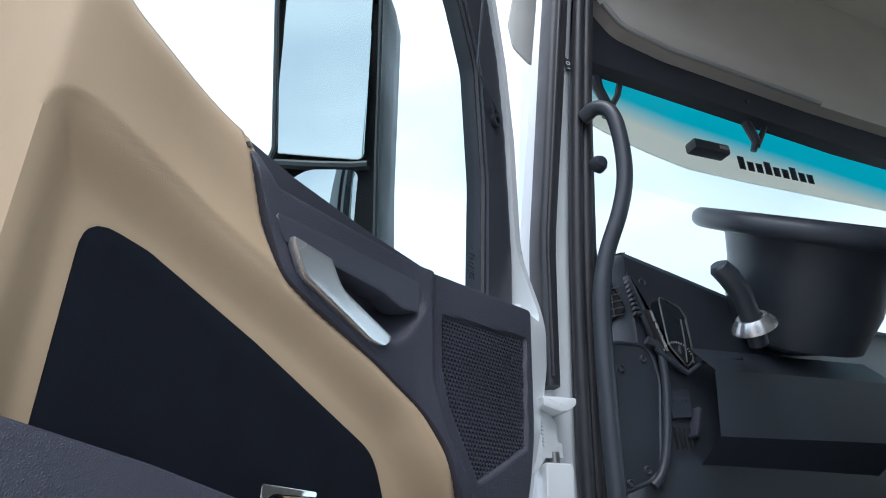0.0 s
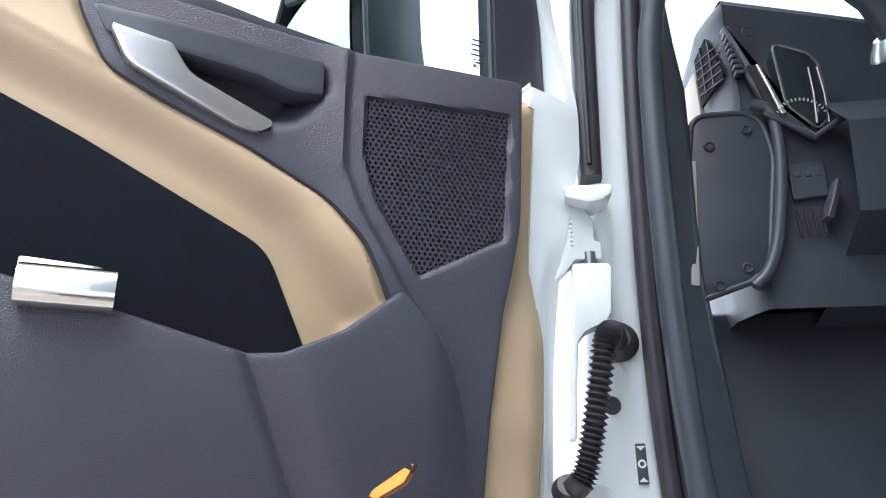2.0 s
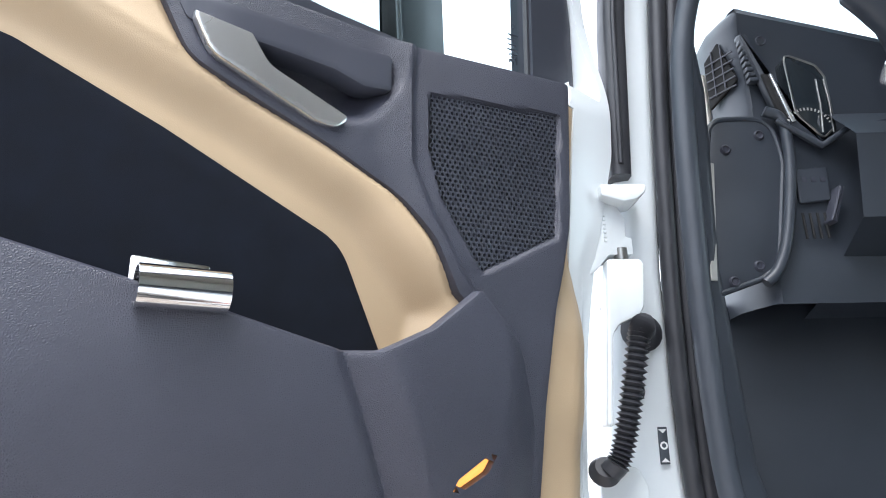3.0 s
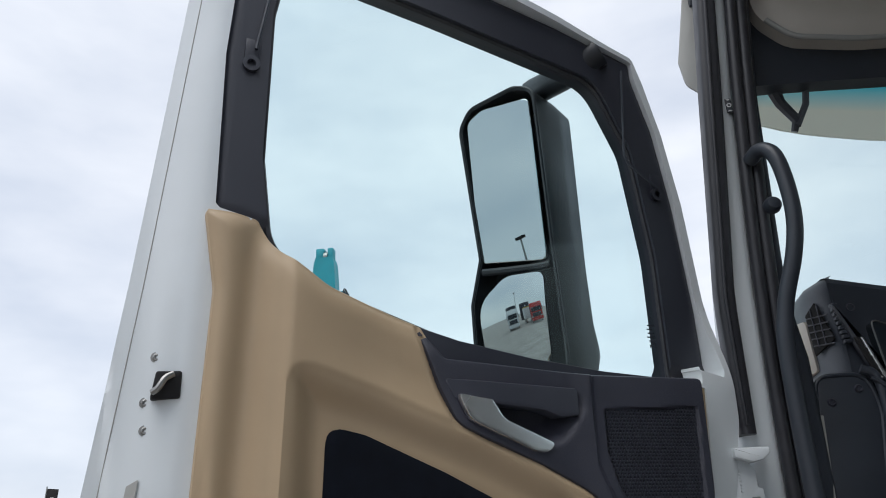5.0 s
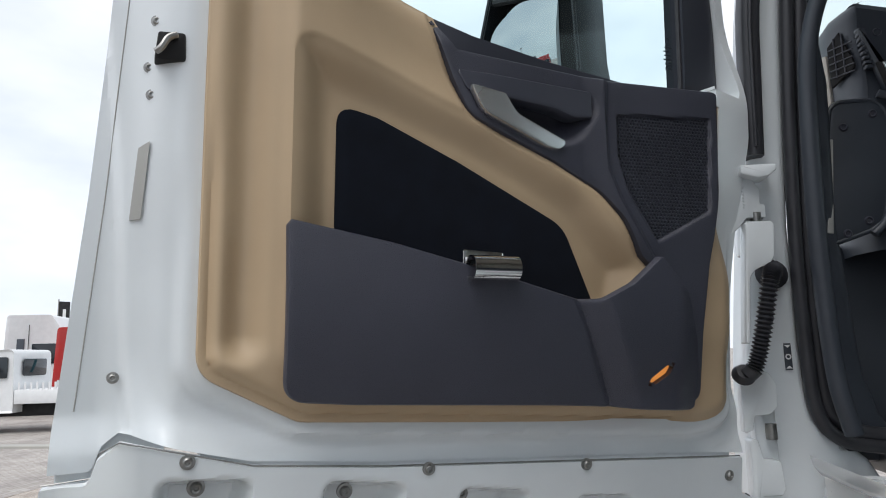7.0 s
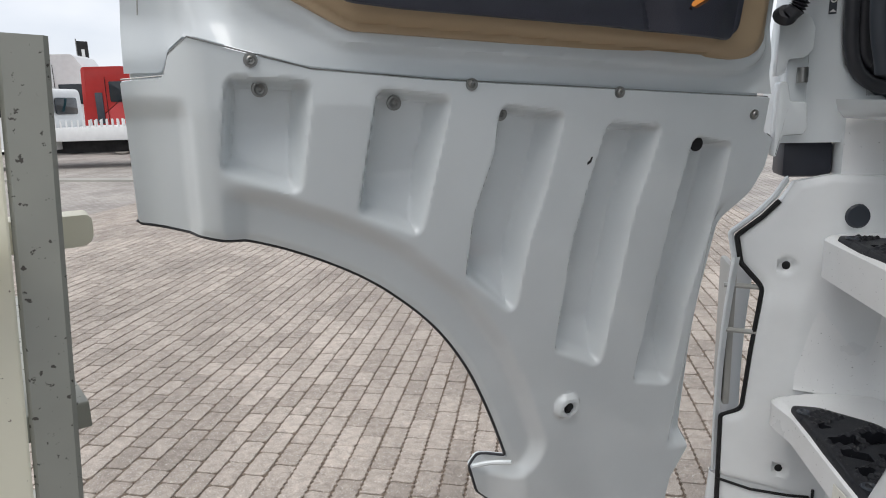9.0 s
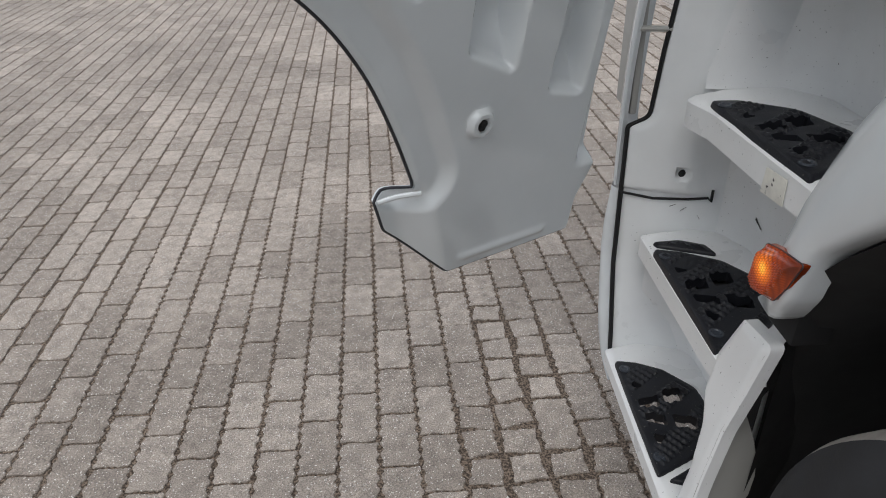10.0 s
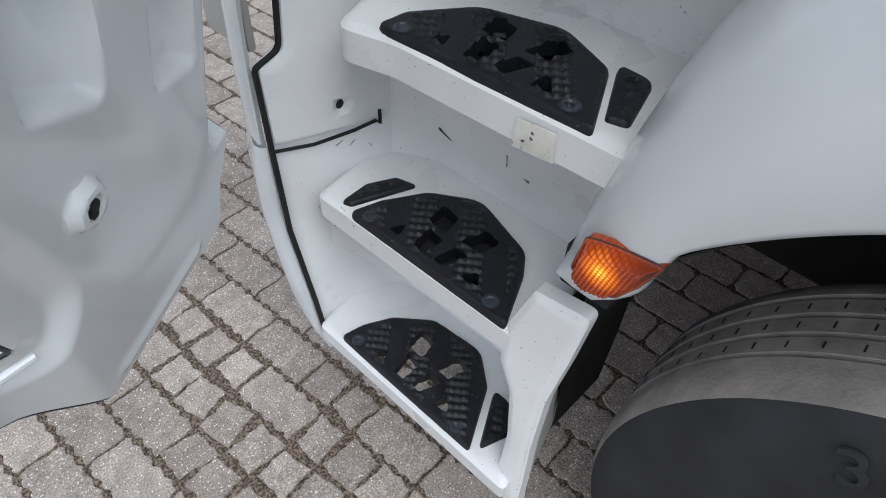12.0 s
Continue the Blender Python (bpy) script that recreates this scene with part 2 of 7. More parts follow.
def plate(outline, w0, w1, bevel=0.003, bm=None, at=None):
    """A solid with that outline in (u, v) from w0 to w1, its front edge bevelled. at(u, v, w) lays it elsewhere."""
    bm = bm or bmesh.new()
    at = at or (lambda a, b, c: (a, b, c))
    inner = offset(outline, bevel)
    s = 1 if w1 > w0 else -1
    mid = offset(outline, bevel * 0.3)
    rings = [(outline, w0), (outline, w1 - s * bevel), (mid, w1 - s * bevel * 0.3), (inner, w1)]
    vs = [[bm.verts.new(at(p[0], p[1], w)) for p in ring] for ring, w in rings]
    k = len(outline)
    for a, b in zip(vs, vs[1:]):
        for i in range(k):
            bm.faces.new((a[i - 1], a[i], b[i], b[i - 1]))
    bm.faces.new(vs[-1])
    bm.faces.new(vs[0])
    return bm


def resample(pts, n):
    """A closed outline as n points at even steps."""
    p = np.array(list(pts) + [pts[0]], float)
    s = np.r_[0, np.cumsum(np.linalg.norm(np.diff(p, axis=0), axis=1))]
    t = np.linspace(0, s[-1], n, endpoint=False)
    return [(float(np.interp(x, s, p[:, 0])), float(np.interp(x, s, p[:, 1]))) for x in t]


def sdf(P, outline):
    """Signed distance of points P (N x 2) to a closed outline (negative inside), and the nearest point on it."""
    A = np.array(outline, float)
    B = np.roll(A, -1, 0)
    best, near = np.full(len(P), 1e9), np.zeros_like(P)
    odd = np.zeros(len(P), bool)
    for a, b in zip(A, B):
        e = b - a
        L = e @ e
        if L < 1e-14:
            continue
        t = np.clip(((P - a) @ e) / L, 0, 1)
        q = a + t[:, None] * e
        d = np.linalg.norm(P - q, axis=1)
        m = d < best
        best[m], near[m] = d[m], q[m]
        if a[1] != b[1]:
            c = ((a[1] > P[:, 1]) != (b[1] > P[:, 1])) & (P[:, 0] < e[0] * (P[:, 1] - a[1]) / e[1] + a[0])
            odd ^= c
    return np.where(odd, -best, best), near


def sstep(a, b, x):
    t = np.clip((x - a) / (b - a), 0, 1)
    return t * t * (3 - 2 * t)


def relief(outline, height, step=0.008, thick=0.02, hole=None, at=None, bevel=0.0):
    """A pressed sheet: outline in (u, v), relief height(P) towards w, with a rim of that thickness."""
    outer = outline
    if bevel:
        outline = offset(outline, bevel)
    A = np.array(outline)
    lo, hi = A.min(0) - step, A.max(0) + step
    nu, nv = int((hi[0] - lo[0]) / step) + 2, int((hi[1] - lo[1]) / step) + 2
    gu, gv = np.meshgrid(lo[0] + np.arange(nu) * step, lo[1] + np.arange(nv) * step, indexing="ij")
    P = np.stack([gu.ravel(), gv.ravel()], 1)
    d, near = sdf(P, outline)
    for one in ([] if hole is None else hole if isinstance(hole[0][0], (tuple, list)) else [hole]):
        d2, near2 = sdf(P, one)
        swap = -d2 > d
        near = np.where(swap[:, None], near2, near)
        d = np.maximum(d, -d2)
    inside = d < 0
    snap = (~inside) | (d > -0.35 * step)
    Q = np.where(snap[:, None], near, P)
    I = inside.reshape(nu, nv)
    cell = I[:-1, :-1] | I[1:, :-1] | I[:-1, 1:] | I[1:, 1:]
    idx = np.arange(nu * nv).reshape(nu, nv)
    ci, cj = np.nonzero(cell)
    quads = np.stack([idx[ci, cj], idx[ci + 1, cj], idx[ci + 1, cj + 1], idx[ci, cj + 1]], 1)
    used = np.unique(quads)
    remap = np.full(nu * nv, -1)
    remap[used] = np.arange(len(used))
    Q = Q[used]
    W = height(Q)
    at = at or (lambda a, b, c: (a, b, c))
    bm = bmesh.new()
    vs = [bm.verts.new(at(q[0], q[1], w)) for q, w in zip(Q.tolist(), W.tolist())]
    for f in remap[quads].tolist():
        bm.faces.new([vs[i] for i in f])
    bmesh.ops.remove_doubles(bm, verts=bm.verts, dist=1e-4)
    bmesh.ops.dissolve_degenerate(bm, edges=bm.edges, dist=1e-5)
    if bevel:
        keys = np.array([at(q[0], q[1], w) for q, w in zip(Q.tolist(), W.tolist())])
        vals = list(zip(Q.tolist(), W.tolist()))
        for out, down in ((0.6, 0.15), (1.0, 0.9)):
            edges = [e for e in bm.edges if e.is_boundary]
            made = bmesh.ops.extrude_edge_only(bm, edges=edges)
            fresh = [g for g in made["geom"] if isinstance(g, bmesh.types.BMVert)]
            new_vals = [vals[int(np.argmin(((keys - np.array(g.co)) ** 2).sum(1)))] for g in fresh]
            gaps = sdf(np.array([q for q, w in new_vals]), outer)[1] - np.array([q for q, w in new_vals])
            for g, (q, w), gap in zip(fresh, new_vals, gaps):
                p = np.array(q) + (gap * out if np.linalg.norm(gap) < 2.5 * bevel else 0)
                g.co = Vector(at(p[0], p[1], w - bevel * down))
            new_keys = [tuple(g.co) for g in fresh]
            keys, vals = np.array(new_keys), new_vals
    if thick:
        edges = [e for e in bm.edges if e.is_boundary]
        made = bmesh.ops.extrude_edge_only(bm, edges=edges)
        back = Vector(at(0, 0, -thick)) - Vector(at(0, 0, 0))
        for g in made["geom"]:
            if isinstance(g, bmesh.types.BMVert):
                g.co += back
    return bm


def tube(path, r, n=10, bm=None, closed=False, cap=True):
    """A round bar along a path; r is one radius or one for each point."""
    bm = bm or bmesh.new()
    path = [Vector(p) for p in path]
    rs = r if isinstance(r, (list, tuple)) else [r] * len(path)
    rings, side = [], None
    for i, p in enumerate(path):
        a = path[i - 1] if i else p
        b = path[i + 1] if i + 1 < len(path) else p
        d = (b - a).normalized()
        side = (side - d * side.dot(d)).normalized() if side else d.orthogonal().normalized()
        up = d.cross(side)
        rings.append([bm.verts.new(p + (side * math.cos(t) + up * math.sin(t)) * rs[i]) for t in (2 * math.pi * j / n for j in range(n))])
    for a, b in zip(rings, rings[1:]):
        for j in range(n):
            bm.faces.new((a[j - 1], a[j], b[j], b[j - 1]))
    if cap:
        bm.faces.new(rings[0]), bm.faces.new(rings[-1])
    return bm


def curve_path(pts, n=6):
    """A smooth path through the points (Catmull-Rom)."""
    p = [Vector(q) for q in pts]
    p = [p[0] * 2 - p[1]] + p + [p[-1] * 2 - p[-2]]
    out = []
    for i in range(1, len(p) - 2):
        for j in range(n):
            t = j / n
            out.append(0.5 * ((2 * p[i]) + (p[i + 1] - p[i - 1]) * t + (2 * p[i - 1] - 5 * p[i] + 4 * p[i + 1] - p[i + 2]) * t * t
                              + (3 * p[i] - p[i - 1] - 3 * p[i + 1] + p[i + 2]) * t ** 3))
    out.append(p[-2])
    return out


def lathe(profile, n=24, m=None, bm=None):
    """A body turned about z from (radius, z) pairs, laid out by the matrix m."""
    bm = bm or bmesh.new()
    m = m or Matrix()
    rings = []
    for r, z in profile:
        if r < 1e-6:
            rings.append([bm.verts.new(m @ Vector((0, 0, z)))])
        else:
            rings.append([bm.verts.new(m @ Vector((r * math.cos(2 * math.pi * j / n), r * math.sin(2 * math.pi * j / n), z))) for j in range(n)])
    for a, b in zip(rings, rings[1:]):
        for j in range(n):
            if len(a) == 1 and len(b) == 1:
                continue
            f = [a[j - 1], a[j], b[j], b[j - 1]] if len(a) > 1 and len(b) > 1 else ([a[0], b[j], b[j - 1]] if len(a) == 1 else [a[j - 1], a[j], b[0]])
            bm.faces.new(f)
    return bm


def block(x0, x1, y0, y1, z0, z1, bevel=0.004, seg=2, bm=None, m=None):
    """A bevelled box."""
    made = bmesh.new()
    bmesh.ops.create_cube(made, size=1)
    for v in made.verts:
        v.co = Vector(((x0 + x1) / 2 + v.co.x * (x1 - x0), (y0 + y1) / 2 + v.co.y * (y1 - y0), (z0 + z1) / 2 + v.co.z * (z1 - z0)))
    if bevel:
        bmesh.ops.bevel(made, geom=made.edges[:], offset=bevel, segments=seg, affect="EDGES", profile=0.5)
    if m:
        made.transform(m)
    if bm is None:
        return made
    me = bpy.data.meshes.new("joined")
    made.to_mesh(me)
    made.free()
    bm.from_mesh(me)
    bpy.data.meshes.remove(me)
    return bm


def loft(rows, closed_u=False, bm=None, cap=False):
    """A skin over rows of equally many points."""
    bm = bm or bmesh.new()
    vs = [[bm.verts.new(p) for p in row] for row in rows]
    k = len(rows[0])
    for a, b in zip(vs, vs[1:]):
        for i in range(0 if closed_u else 1, k):
            bm.faces.new((a[i - 1], a[i], b[i], b[i - 1]))
    if cap:
        bm.faces.new(vs[0]), bm.faces.new(vs[-1])
    return bm

# ---- the open cab door, in its own (u along the door to the hinge, v up, w to the inside) ----
DOOR = Matrix(((0.8483, 0.0559, 0.5265, 0.1738), (0.5295, -0.0895, -0.8436, 1.2422), (-0.0001, 0.9944, -0.1055, 0.0), (0, 0, 0, 1)))
door = thing("cab_door", DOOR, "open white lorry cab door with tan and charcoal inner trim", "truck door")

WINDOW = rounded([(-0.812, 2.63, 0.05), (-0.815, 2.90, 0.1), (-0.796, 3.024, 0.04), (-0.51, 2.998, 0.2), (-0.135, 2.955, 0.09), (-0.050, 2.81, 0.12), (-0.008, 2.58, 0.3),
                  (0.004, 2.318, 0.015), (-0.183, 2.326, 0.05), (-0.469, 2.361, 0.1), (-0.70, 2.431, 0.1), (-0.79, 2.485, 0.08)], 0.05, 8)
FRAME_OUT = rounded([(-0.884, 2.53, 0.0), (-0.893, 2.80, 0.1), (-0.880, 3.10, 0.03), (-0.80, 3.140, 0.1), (-0.60, 3.112, 0.2), (-0.227, 3.067, 0.2), (-0.022, 3.032, 0.015), (-0.020, 2.99, 0.05), (0.025, 2.87, 0.2),
                     (0.060, 2.70, 0.2), (0.090, 2.47, 0.2), (0.100, 2.316, 0.005)], 0.02, 6)


def frame_w(u):
    return -0.035 - 0.05 * max(0.0, min(1.0, (u + 0.75) / 0.75))


# white inner shell of the door
shell = rounded([(-1.036, 1.724, 0.0), (-1.034, 1.78, 0.2), (-1.004, 2.08, 0.3), (-0.978, 2.42, 0.3), (-0.960, 2.72, 0.3), (-0.935, 3.13, 0.02), (-0.80, 3.152, 0.05), (-0.60, 3.120, 0.2),
                 (-0.227, 3.072, 0.2), (-0.030, 3.034, 0.02), (-0.006, 2.98, 0.05), (0.034, 2.86, 0.2), (0.069, 2.70, 0.2), (0.099, 2.47, 0.2), (0.104, 2.25, 0.1), (0.072, 2.1, 0.1), (0.066, 1.9, 0.1), (0.066, 1.676, 0.0), (-0.612, 1.717, 0.2), (-0.794, 1.734, 0.1), (-0.953, 1.776, 0.005), (-0.977, 1.755, 0.01), (-0.987, 1.725, 0.01)], 0.02, 6)


def shell_height(P):
    u, v = P[:, 0], P[:, 1]
    w = -0.030 - 0.055 * sstep(-0.885, -0.985, u) - 0.05 * sstep(-0.5, 0.05, u) * sstep(2.3, 2.5, v)
    w -= 0.012 * sstep(-0.965, -0.978, u + 0.075 * (v - 2.1))
    tr = sdf(P, TRIM)[0]
    w -= 0.014 * (sstep(0.012, 0.03, tr) - sstep(0.055, 0.10, tr)) * sstep(2.15, 1.95, v)
    w += 0.014 * sstep(1.80, 1.74, v)
    return w


TRIM = rounded([(-0.889, 2.528, 0.0), (-0.866, 2.41, 0.08), (-0.868, 2.193, 0.1), (-0.869, 1.85, 0.045), (-0.737, 1.782, 0.05), (-0.06, 1.735, 0.06), (0.028, 1.745, 0.06), (0.030, 2.10, 0.1),
                (0.040, 2.318, 0.008), (-0.056, 2.318, 0.05), (-0.214, 2.310, 0.05), (-0.469, 2.359, 0.1), (-0.70, 2.429, 0.1), (-0.785, 2.483, 0.08), (-0.811, 2.528, 0.0)], 0.03, 6)
TRIM_FACE = rounded([(-0.889, 2.528, 0.0), (-0.866, 2.41, 0.08), (-0.868, 2.193, 0.1), (-0.869, 1.85, 0.045), (-0.737, 1.782, 0.05), (-0.35, 1.757, 0.3), (0.034, 1.734, 0.075), (0.036, 2.10, 0.1),
                     (0.044, 2.318, 0.008), (-0.006, 2.318, 0.002), (-0.03, 2.286, 0.01), (-0.25, 2.27, 0.01), (-0.49, 2.29, 0.01), (-0.540, 2.382, 0.002), (-0.70, 2.429, 0.1), (-0.785, 2.483, 0.08), (-0.811, 2.528, 0.0)], 0.03, 6)
RECESS = rounded([(-0.754, 1.90, 0.0), (-0.755, 2.316, 0.03), (-0.62, 2.277, 0.1), (-0.426, 2.207, 0.1), (-0.27, 2.130, 0.15), (-0.170, 2.01, 0.05), (-0.19, 1.90, 0.0)], 0.03, 6)
INSERT = rounded([(-0.690, 1.93, 0.0), (-0.690, 2.225, 0.035), (-0.63, 2.212, 0.06), (-0.50, 2.158, 0.1), (-0.31, 2.068, 0.07), (-0.252, 1.945, 0.02), (-0.252, 1.93, 0.0)], 0.03, 7)
POCKET = rounded([(-0.768, 2.052, 0.006), (-0.768, 1.820, 0.03), (-0.675, 1.811, 0.2), (-0.35, 1.792, 0.2), (-0.101, 1.772, 0.015), (-0.103, 1.876, 0.08), (-0.135, 1.966, 0.1), (-0.186, 2.022, 0.004),
                  (-0.246, 1.977, 0.05), (-0.302, 1.952, 0.02), (-0.334, 1.951, 0.01), (-0.511, 1.998, 0.2), (-0.627, 2.026, 0.2)], 0.02, 6)
UPPER = rounded([(-0.552, 2.380, 0.004), (-0.534, 2.366, 0.02), (-0.505, 2.332, 0.01), (-0.23, 2.3185, 0.03), (-0.010, 2.3195, 0.01), (-0.020, 2.122, 0.3), (-0.044, 2.015, 0.2), (-0.058, 1.90, 0.2), (-0.066, 1.785, 0.03), (-0.096, 1.773, 0.01),
                 (-0.098, 1.876, 0.08), (-0.130, 1.968, 0.1), (-0.182, 2.022, 0.01), (-0.212, 2.084, 0.1), (-0.253, 2.127, 0.1), (-0.34, 2.170, 0.1), (-0.435, 2.208, 0.1), (-0.487, 2.231, 0.05), (-0.515, 2.285, 0.1)], 0.02, 6)
LAMP = rounded([(-0.216, 1.814, 0.002), (-0.210, 1.829, 0.006), (-0.164, 1.859, 0.002), (-0.176, 1.836, 0.01)], 0.004, 4)
FOLD = [(-0.235, 2.317), (-0.238, 2.25), (-0.237, 2.168), (-0.214, 2.113), (-0.172, 2.043), (-0.130, 1.97)]
BOWL = rounded([(-0.503, 2.296, 0.02), (-0.26, 2.290, 0.02), (-0.247, 2.262, 0.03), (-0.285, 2.205, 0.05), (-0.345, 2.190, 0.02), (-0.47, 2.235, 0.05)], 0.02, 6)


def trim_height(P):
    u, v = P[:, 0], P[:, 1]
    d = -sdf(P, TRIM)[0]
    f = sstep(2.25, 2.05, v) * (1 - 0.85 * sstep(-0.14, -0.04, u))
    w = -0.024 + 0.022 * (1 - f) * np.sqrt(np.clip(1 - (1 - np.clip(d / 0.035, 0, 1)) ** 2, 0, 1))
    w += f * (0.006 - 0.003 * np.exp(-((d - 0.017) / 0.005) ** 2) + 0.016 * np.sqrt(np.clip(1 - (1 - np.clip((d - 0.014) / 0.022, 0, 1)) ** 2, 0, 1)))
    w += 0.008 * sstep(-0.775, -0.752, u) * sstep(1.83, 1.90, v)
    groove = np.exp(-((u + 0.812 - 0.010 * (v - 2.2)) / 0.026) ** 2) * sstep(1.855, 1.90, v)
    w -= 0.022 * groove
    r = -sdf(P, RECESS)[0]
    w -= 0.036 * sstep(0.0, 0.055, r) + 0.004 * sstep(-0.004, 0.004, r)
    w -= 0.032 * sstep(-0.76, -0.56, u) * sstep(2.10, 2.24, v + 0.35 * (u + 0.35))
    w -= 0.007 * sstep(0.007, 0.0, sdf(P, UPPER)[0])
    return w


def insert_height(P):
    return -0.031 + 0.003 * sstep(0, 0.01, -sdf(P, INSERT)[0])


def pocket_height(P):
    u, v = P[:, 0], P[:, 1]
    d = -sdf(P, POCKET)[0]
    w = 0.040 + 0 * d
    w += 0.012 * np.sin(np.clip((v - 1.80) / 0.25, 0, 1) * math.pi)
    line = -0.334 + 0.42 * (1.952 - v)
    w += 0.020 * sstep(0.0, 0.045, u - line) - 0.005 * np.exp(-((u - line) / 0.006) ** 2)
    w -= 0.018 * sstep(-0.16, -0.09, u)
    return w


def upper_base(u, v):
    """Face of the upper panel: set back along the sill, proud towards the hinge and the pocket."""
    return np.interp(u, [-0.56, -0.25, -0.20, 0.01], [-0.014, -0.014, -0.007, 0.018]) + 0.075 * (2.2 - np.maximum(v, 2.06))


def upper_height(P):
    u, v = P[:, 0], P[:, 1]
    w = upper_base(u, v) - 0.010 * sstep(2.335, 2.378, v)
    fold_u = np.interp(v, [p[1] for p in FOLD[::-1]], [p[0] for p in FOLD[::-1]])
    w -= 0.007 * sstep(-0.004, 0.006, u - fold_u) - 0.007 * sstep(-0.05, 0.004, u - fold_u)
    b = -sdf(P, BOWL)[0]
    w -= 0.046 * sstep(-0.002, 0.040, b)
    g = -sdf(P, GRILLE)[0]
    w -= 0.0085 * sstep(0.0, 0.004, g)
    return w


GRILLE = rounded([(-0.214, 2.262, 0.006), (-0.216, 2.19, 0.03), (-0.202, 2.135, 0.05), (-0.148, 2.046, 0.004), (-0.040, 2.102, 0.004), (-0.028, 2.270, 0.004)], 0.006, 4)

part("inner_shell", relief(shell, shell_height, 0.007, 0.05, hole=[offset(WINDOW, -0.025), offset(TRIM, 0.009), offset(FRAME_OUT, 0.010)]), WHITE, door, "white painted pressed-steel door frame")
part("trim_panel", relief(TRIM_FACE, trim_height, 0.0045, 0.016, bevel=0.004, hole=[offset(UPPER, 0.003), offset(INSERT, 0.006)]), TAN, door, "tan moulded plastic door trim")
part("fabric_insert", relief(INSERT, insert_height, 0.01, 0.012), FABRIC, door, "black felt-covered insert")
part("door_pocket", relief(POCKET, pocket_height, 0.005, 0.010, bevel=0.005, hole=[offset(LAMP, -0.0015)]), CHAR, door, "charcoal grained storage pocket")
upper = part("upper_trim", relief(UPPER, upper_height, 0.004, 0.05, bevel=0.005), CHAR, door, "charcoal grained upper door panel")

# folded skin seam along the rear edge
seam = np.array([(float(np.interp(v, [1.74, 2.08, 2.42, 2.72, 3.10], [-1.036, -1.004, -0.978, -0.960, -0.937])) + 0.020, v) for v in np.linspace(1.80, 3.08, 60)])
part("skin_seam", tube([(u, v, w + 0.0002) for (u, v), w in zip(seam.tolist(), shell_height(seam).tolist())], 0.0009, 6), GREY, door, "thin folded seam of the door skin")

# window sill, frame, glass, seals
SILL = [(-0.552, 2.386), (-0.556, 2.30), (-0.20, 2.26), (0.004, 2.26), (0.004, 2.322), (-0.09, 2.326), (-0.183, 2.330), (-0.33, 2.345), (-0.469, 2.366)]
part("window_sill", plate(SILL, -0.085, -0.046, 0.003), FRAME, door, "dark sill below the pane")
part("window_frame", relief(FRAME_OUT, lambda P: np.array([frame_w(u) for u in P[:, 0]]) - 0.012 * sstep(0.02, 0.0, -sdf(P, FRAME_OUT)[0]), 0.008, 0.05, hole=WINDOW),
     FRAME, door, "dark slate plastic window surround")
bm = bmesh.new()
bm.faces.new([bm.verts.new((u, v, -0.065 - 0.05 * max(0, (u + 0.75) / 0.75))) for u, v in offset(WINDOW, -0.012)])
bm.faces.new([bm.verts.new((u, v, -0.069 - 0.05 * max(0, (u + 0.75) / 0.75))) for u, v in offset(WINDOW, -0.012)])
pane = part("window_glass", bm, GLASS, door, "faintly green tinted side window pane", smooth=False)
pane.visible_shadow = False
part("window_seal", tube([(u, v, frame_w(u) - 0.012) for u, v in WINDOW] + [(WINDOW[0][0], WINDOW[0][1], frame_w(WINDOW[0][0]) - 0.012)], 0.006, 6), RUBBER, door)


def at_door(u, v, w):
    return DOOR @ Vector((u, v, w))


def bolt(name, u, v, w, r, mat, parent, tilt=None, label=""):
    """A round-headed bolt with a socket."""
    m = Matrix.Translation((u, v, w)) @ (tilt or Matrix())
    b = lathe([(0, 0.3 * r), (0.25 * r, 0.3 * r), (0.38 * r, 0.55 * r), (0.62 * r, 0.6 * r), (0.85 * r, 0.4 * r), (0.9 * r, 0.15 * r), (1.25 * r, 0.12 * r), (1.3 * r, -0.3 * r)], 16, m)
    return part(name, b, mat, parent, label)


# pull handle, release lever, speaker grille
PULL = rounded([(-0.510, 2.301, 0.004), (-0.264, 2.2935, 0.004), (-0.264, 2.248, 0.006), (-0.300, 2.244, 0.02), (-0.336, 2.255, 0.03), (-0.492, 2.268, 0.01)], 0.008, 5)
part("pull_handle", relief(PULL, lambda P: upper_base(P[:, 0], P[:, 1]) + 0.006 - 0.005 * sstep(-0.44, -0.512, P[:, 0]), 0.005, 0.030, bevel=0.005), CHAR_SMOOTH, door, "smooth charcoal pull handle")
LEVER = rounded([(-0.490, 2.277, 0.004), (-0.428, 2.270, 0.004), (-0.408, 2.240, 0.03), (-0.314, 2.203, 0.006), (-0.332, 2.187, 0.02), (-0.356, 2.190, 0.02), (-0.468, 2.236, 0.03)], 0.01, 5)
part("release_lever", relief(LEVER, lambda P: -0.008 + 0.10 * (2.235 - P[:, 1] - 0.45 * (P[:, 0] + 0.40)), 0.004, 0.010, bevel=0.0025), SATIN, door, "satin silver door release lever")


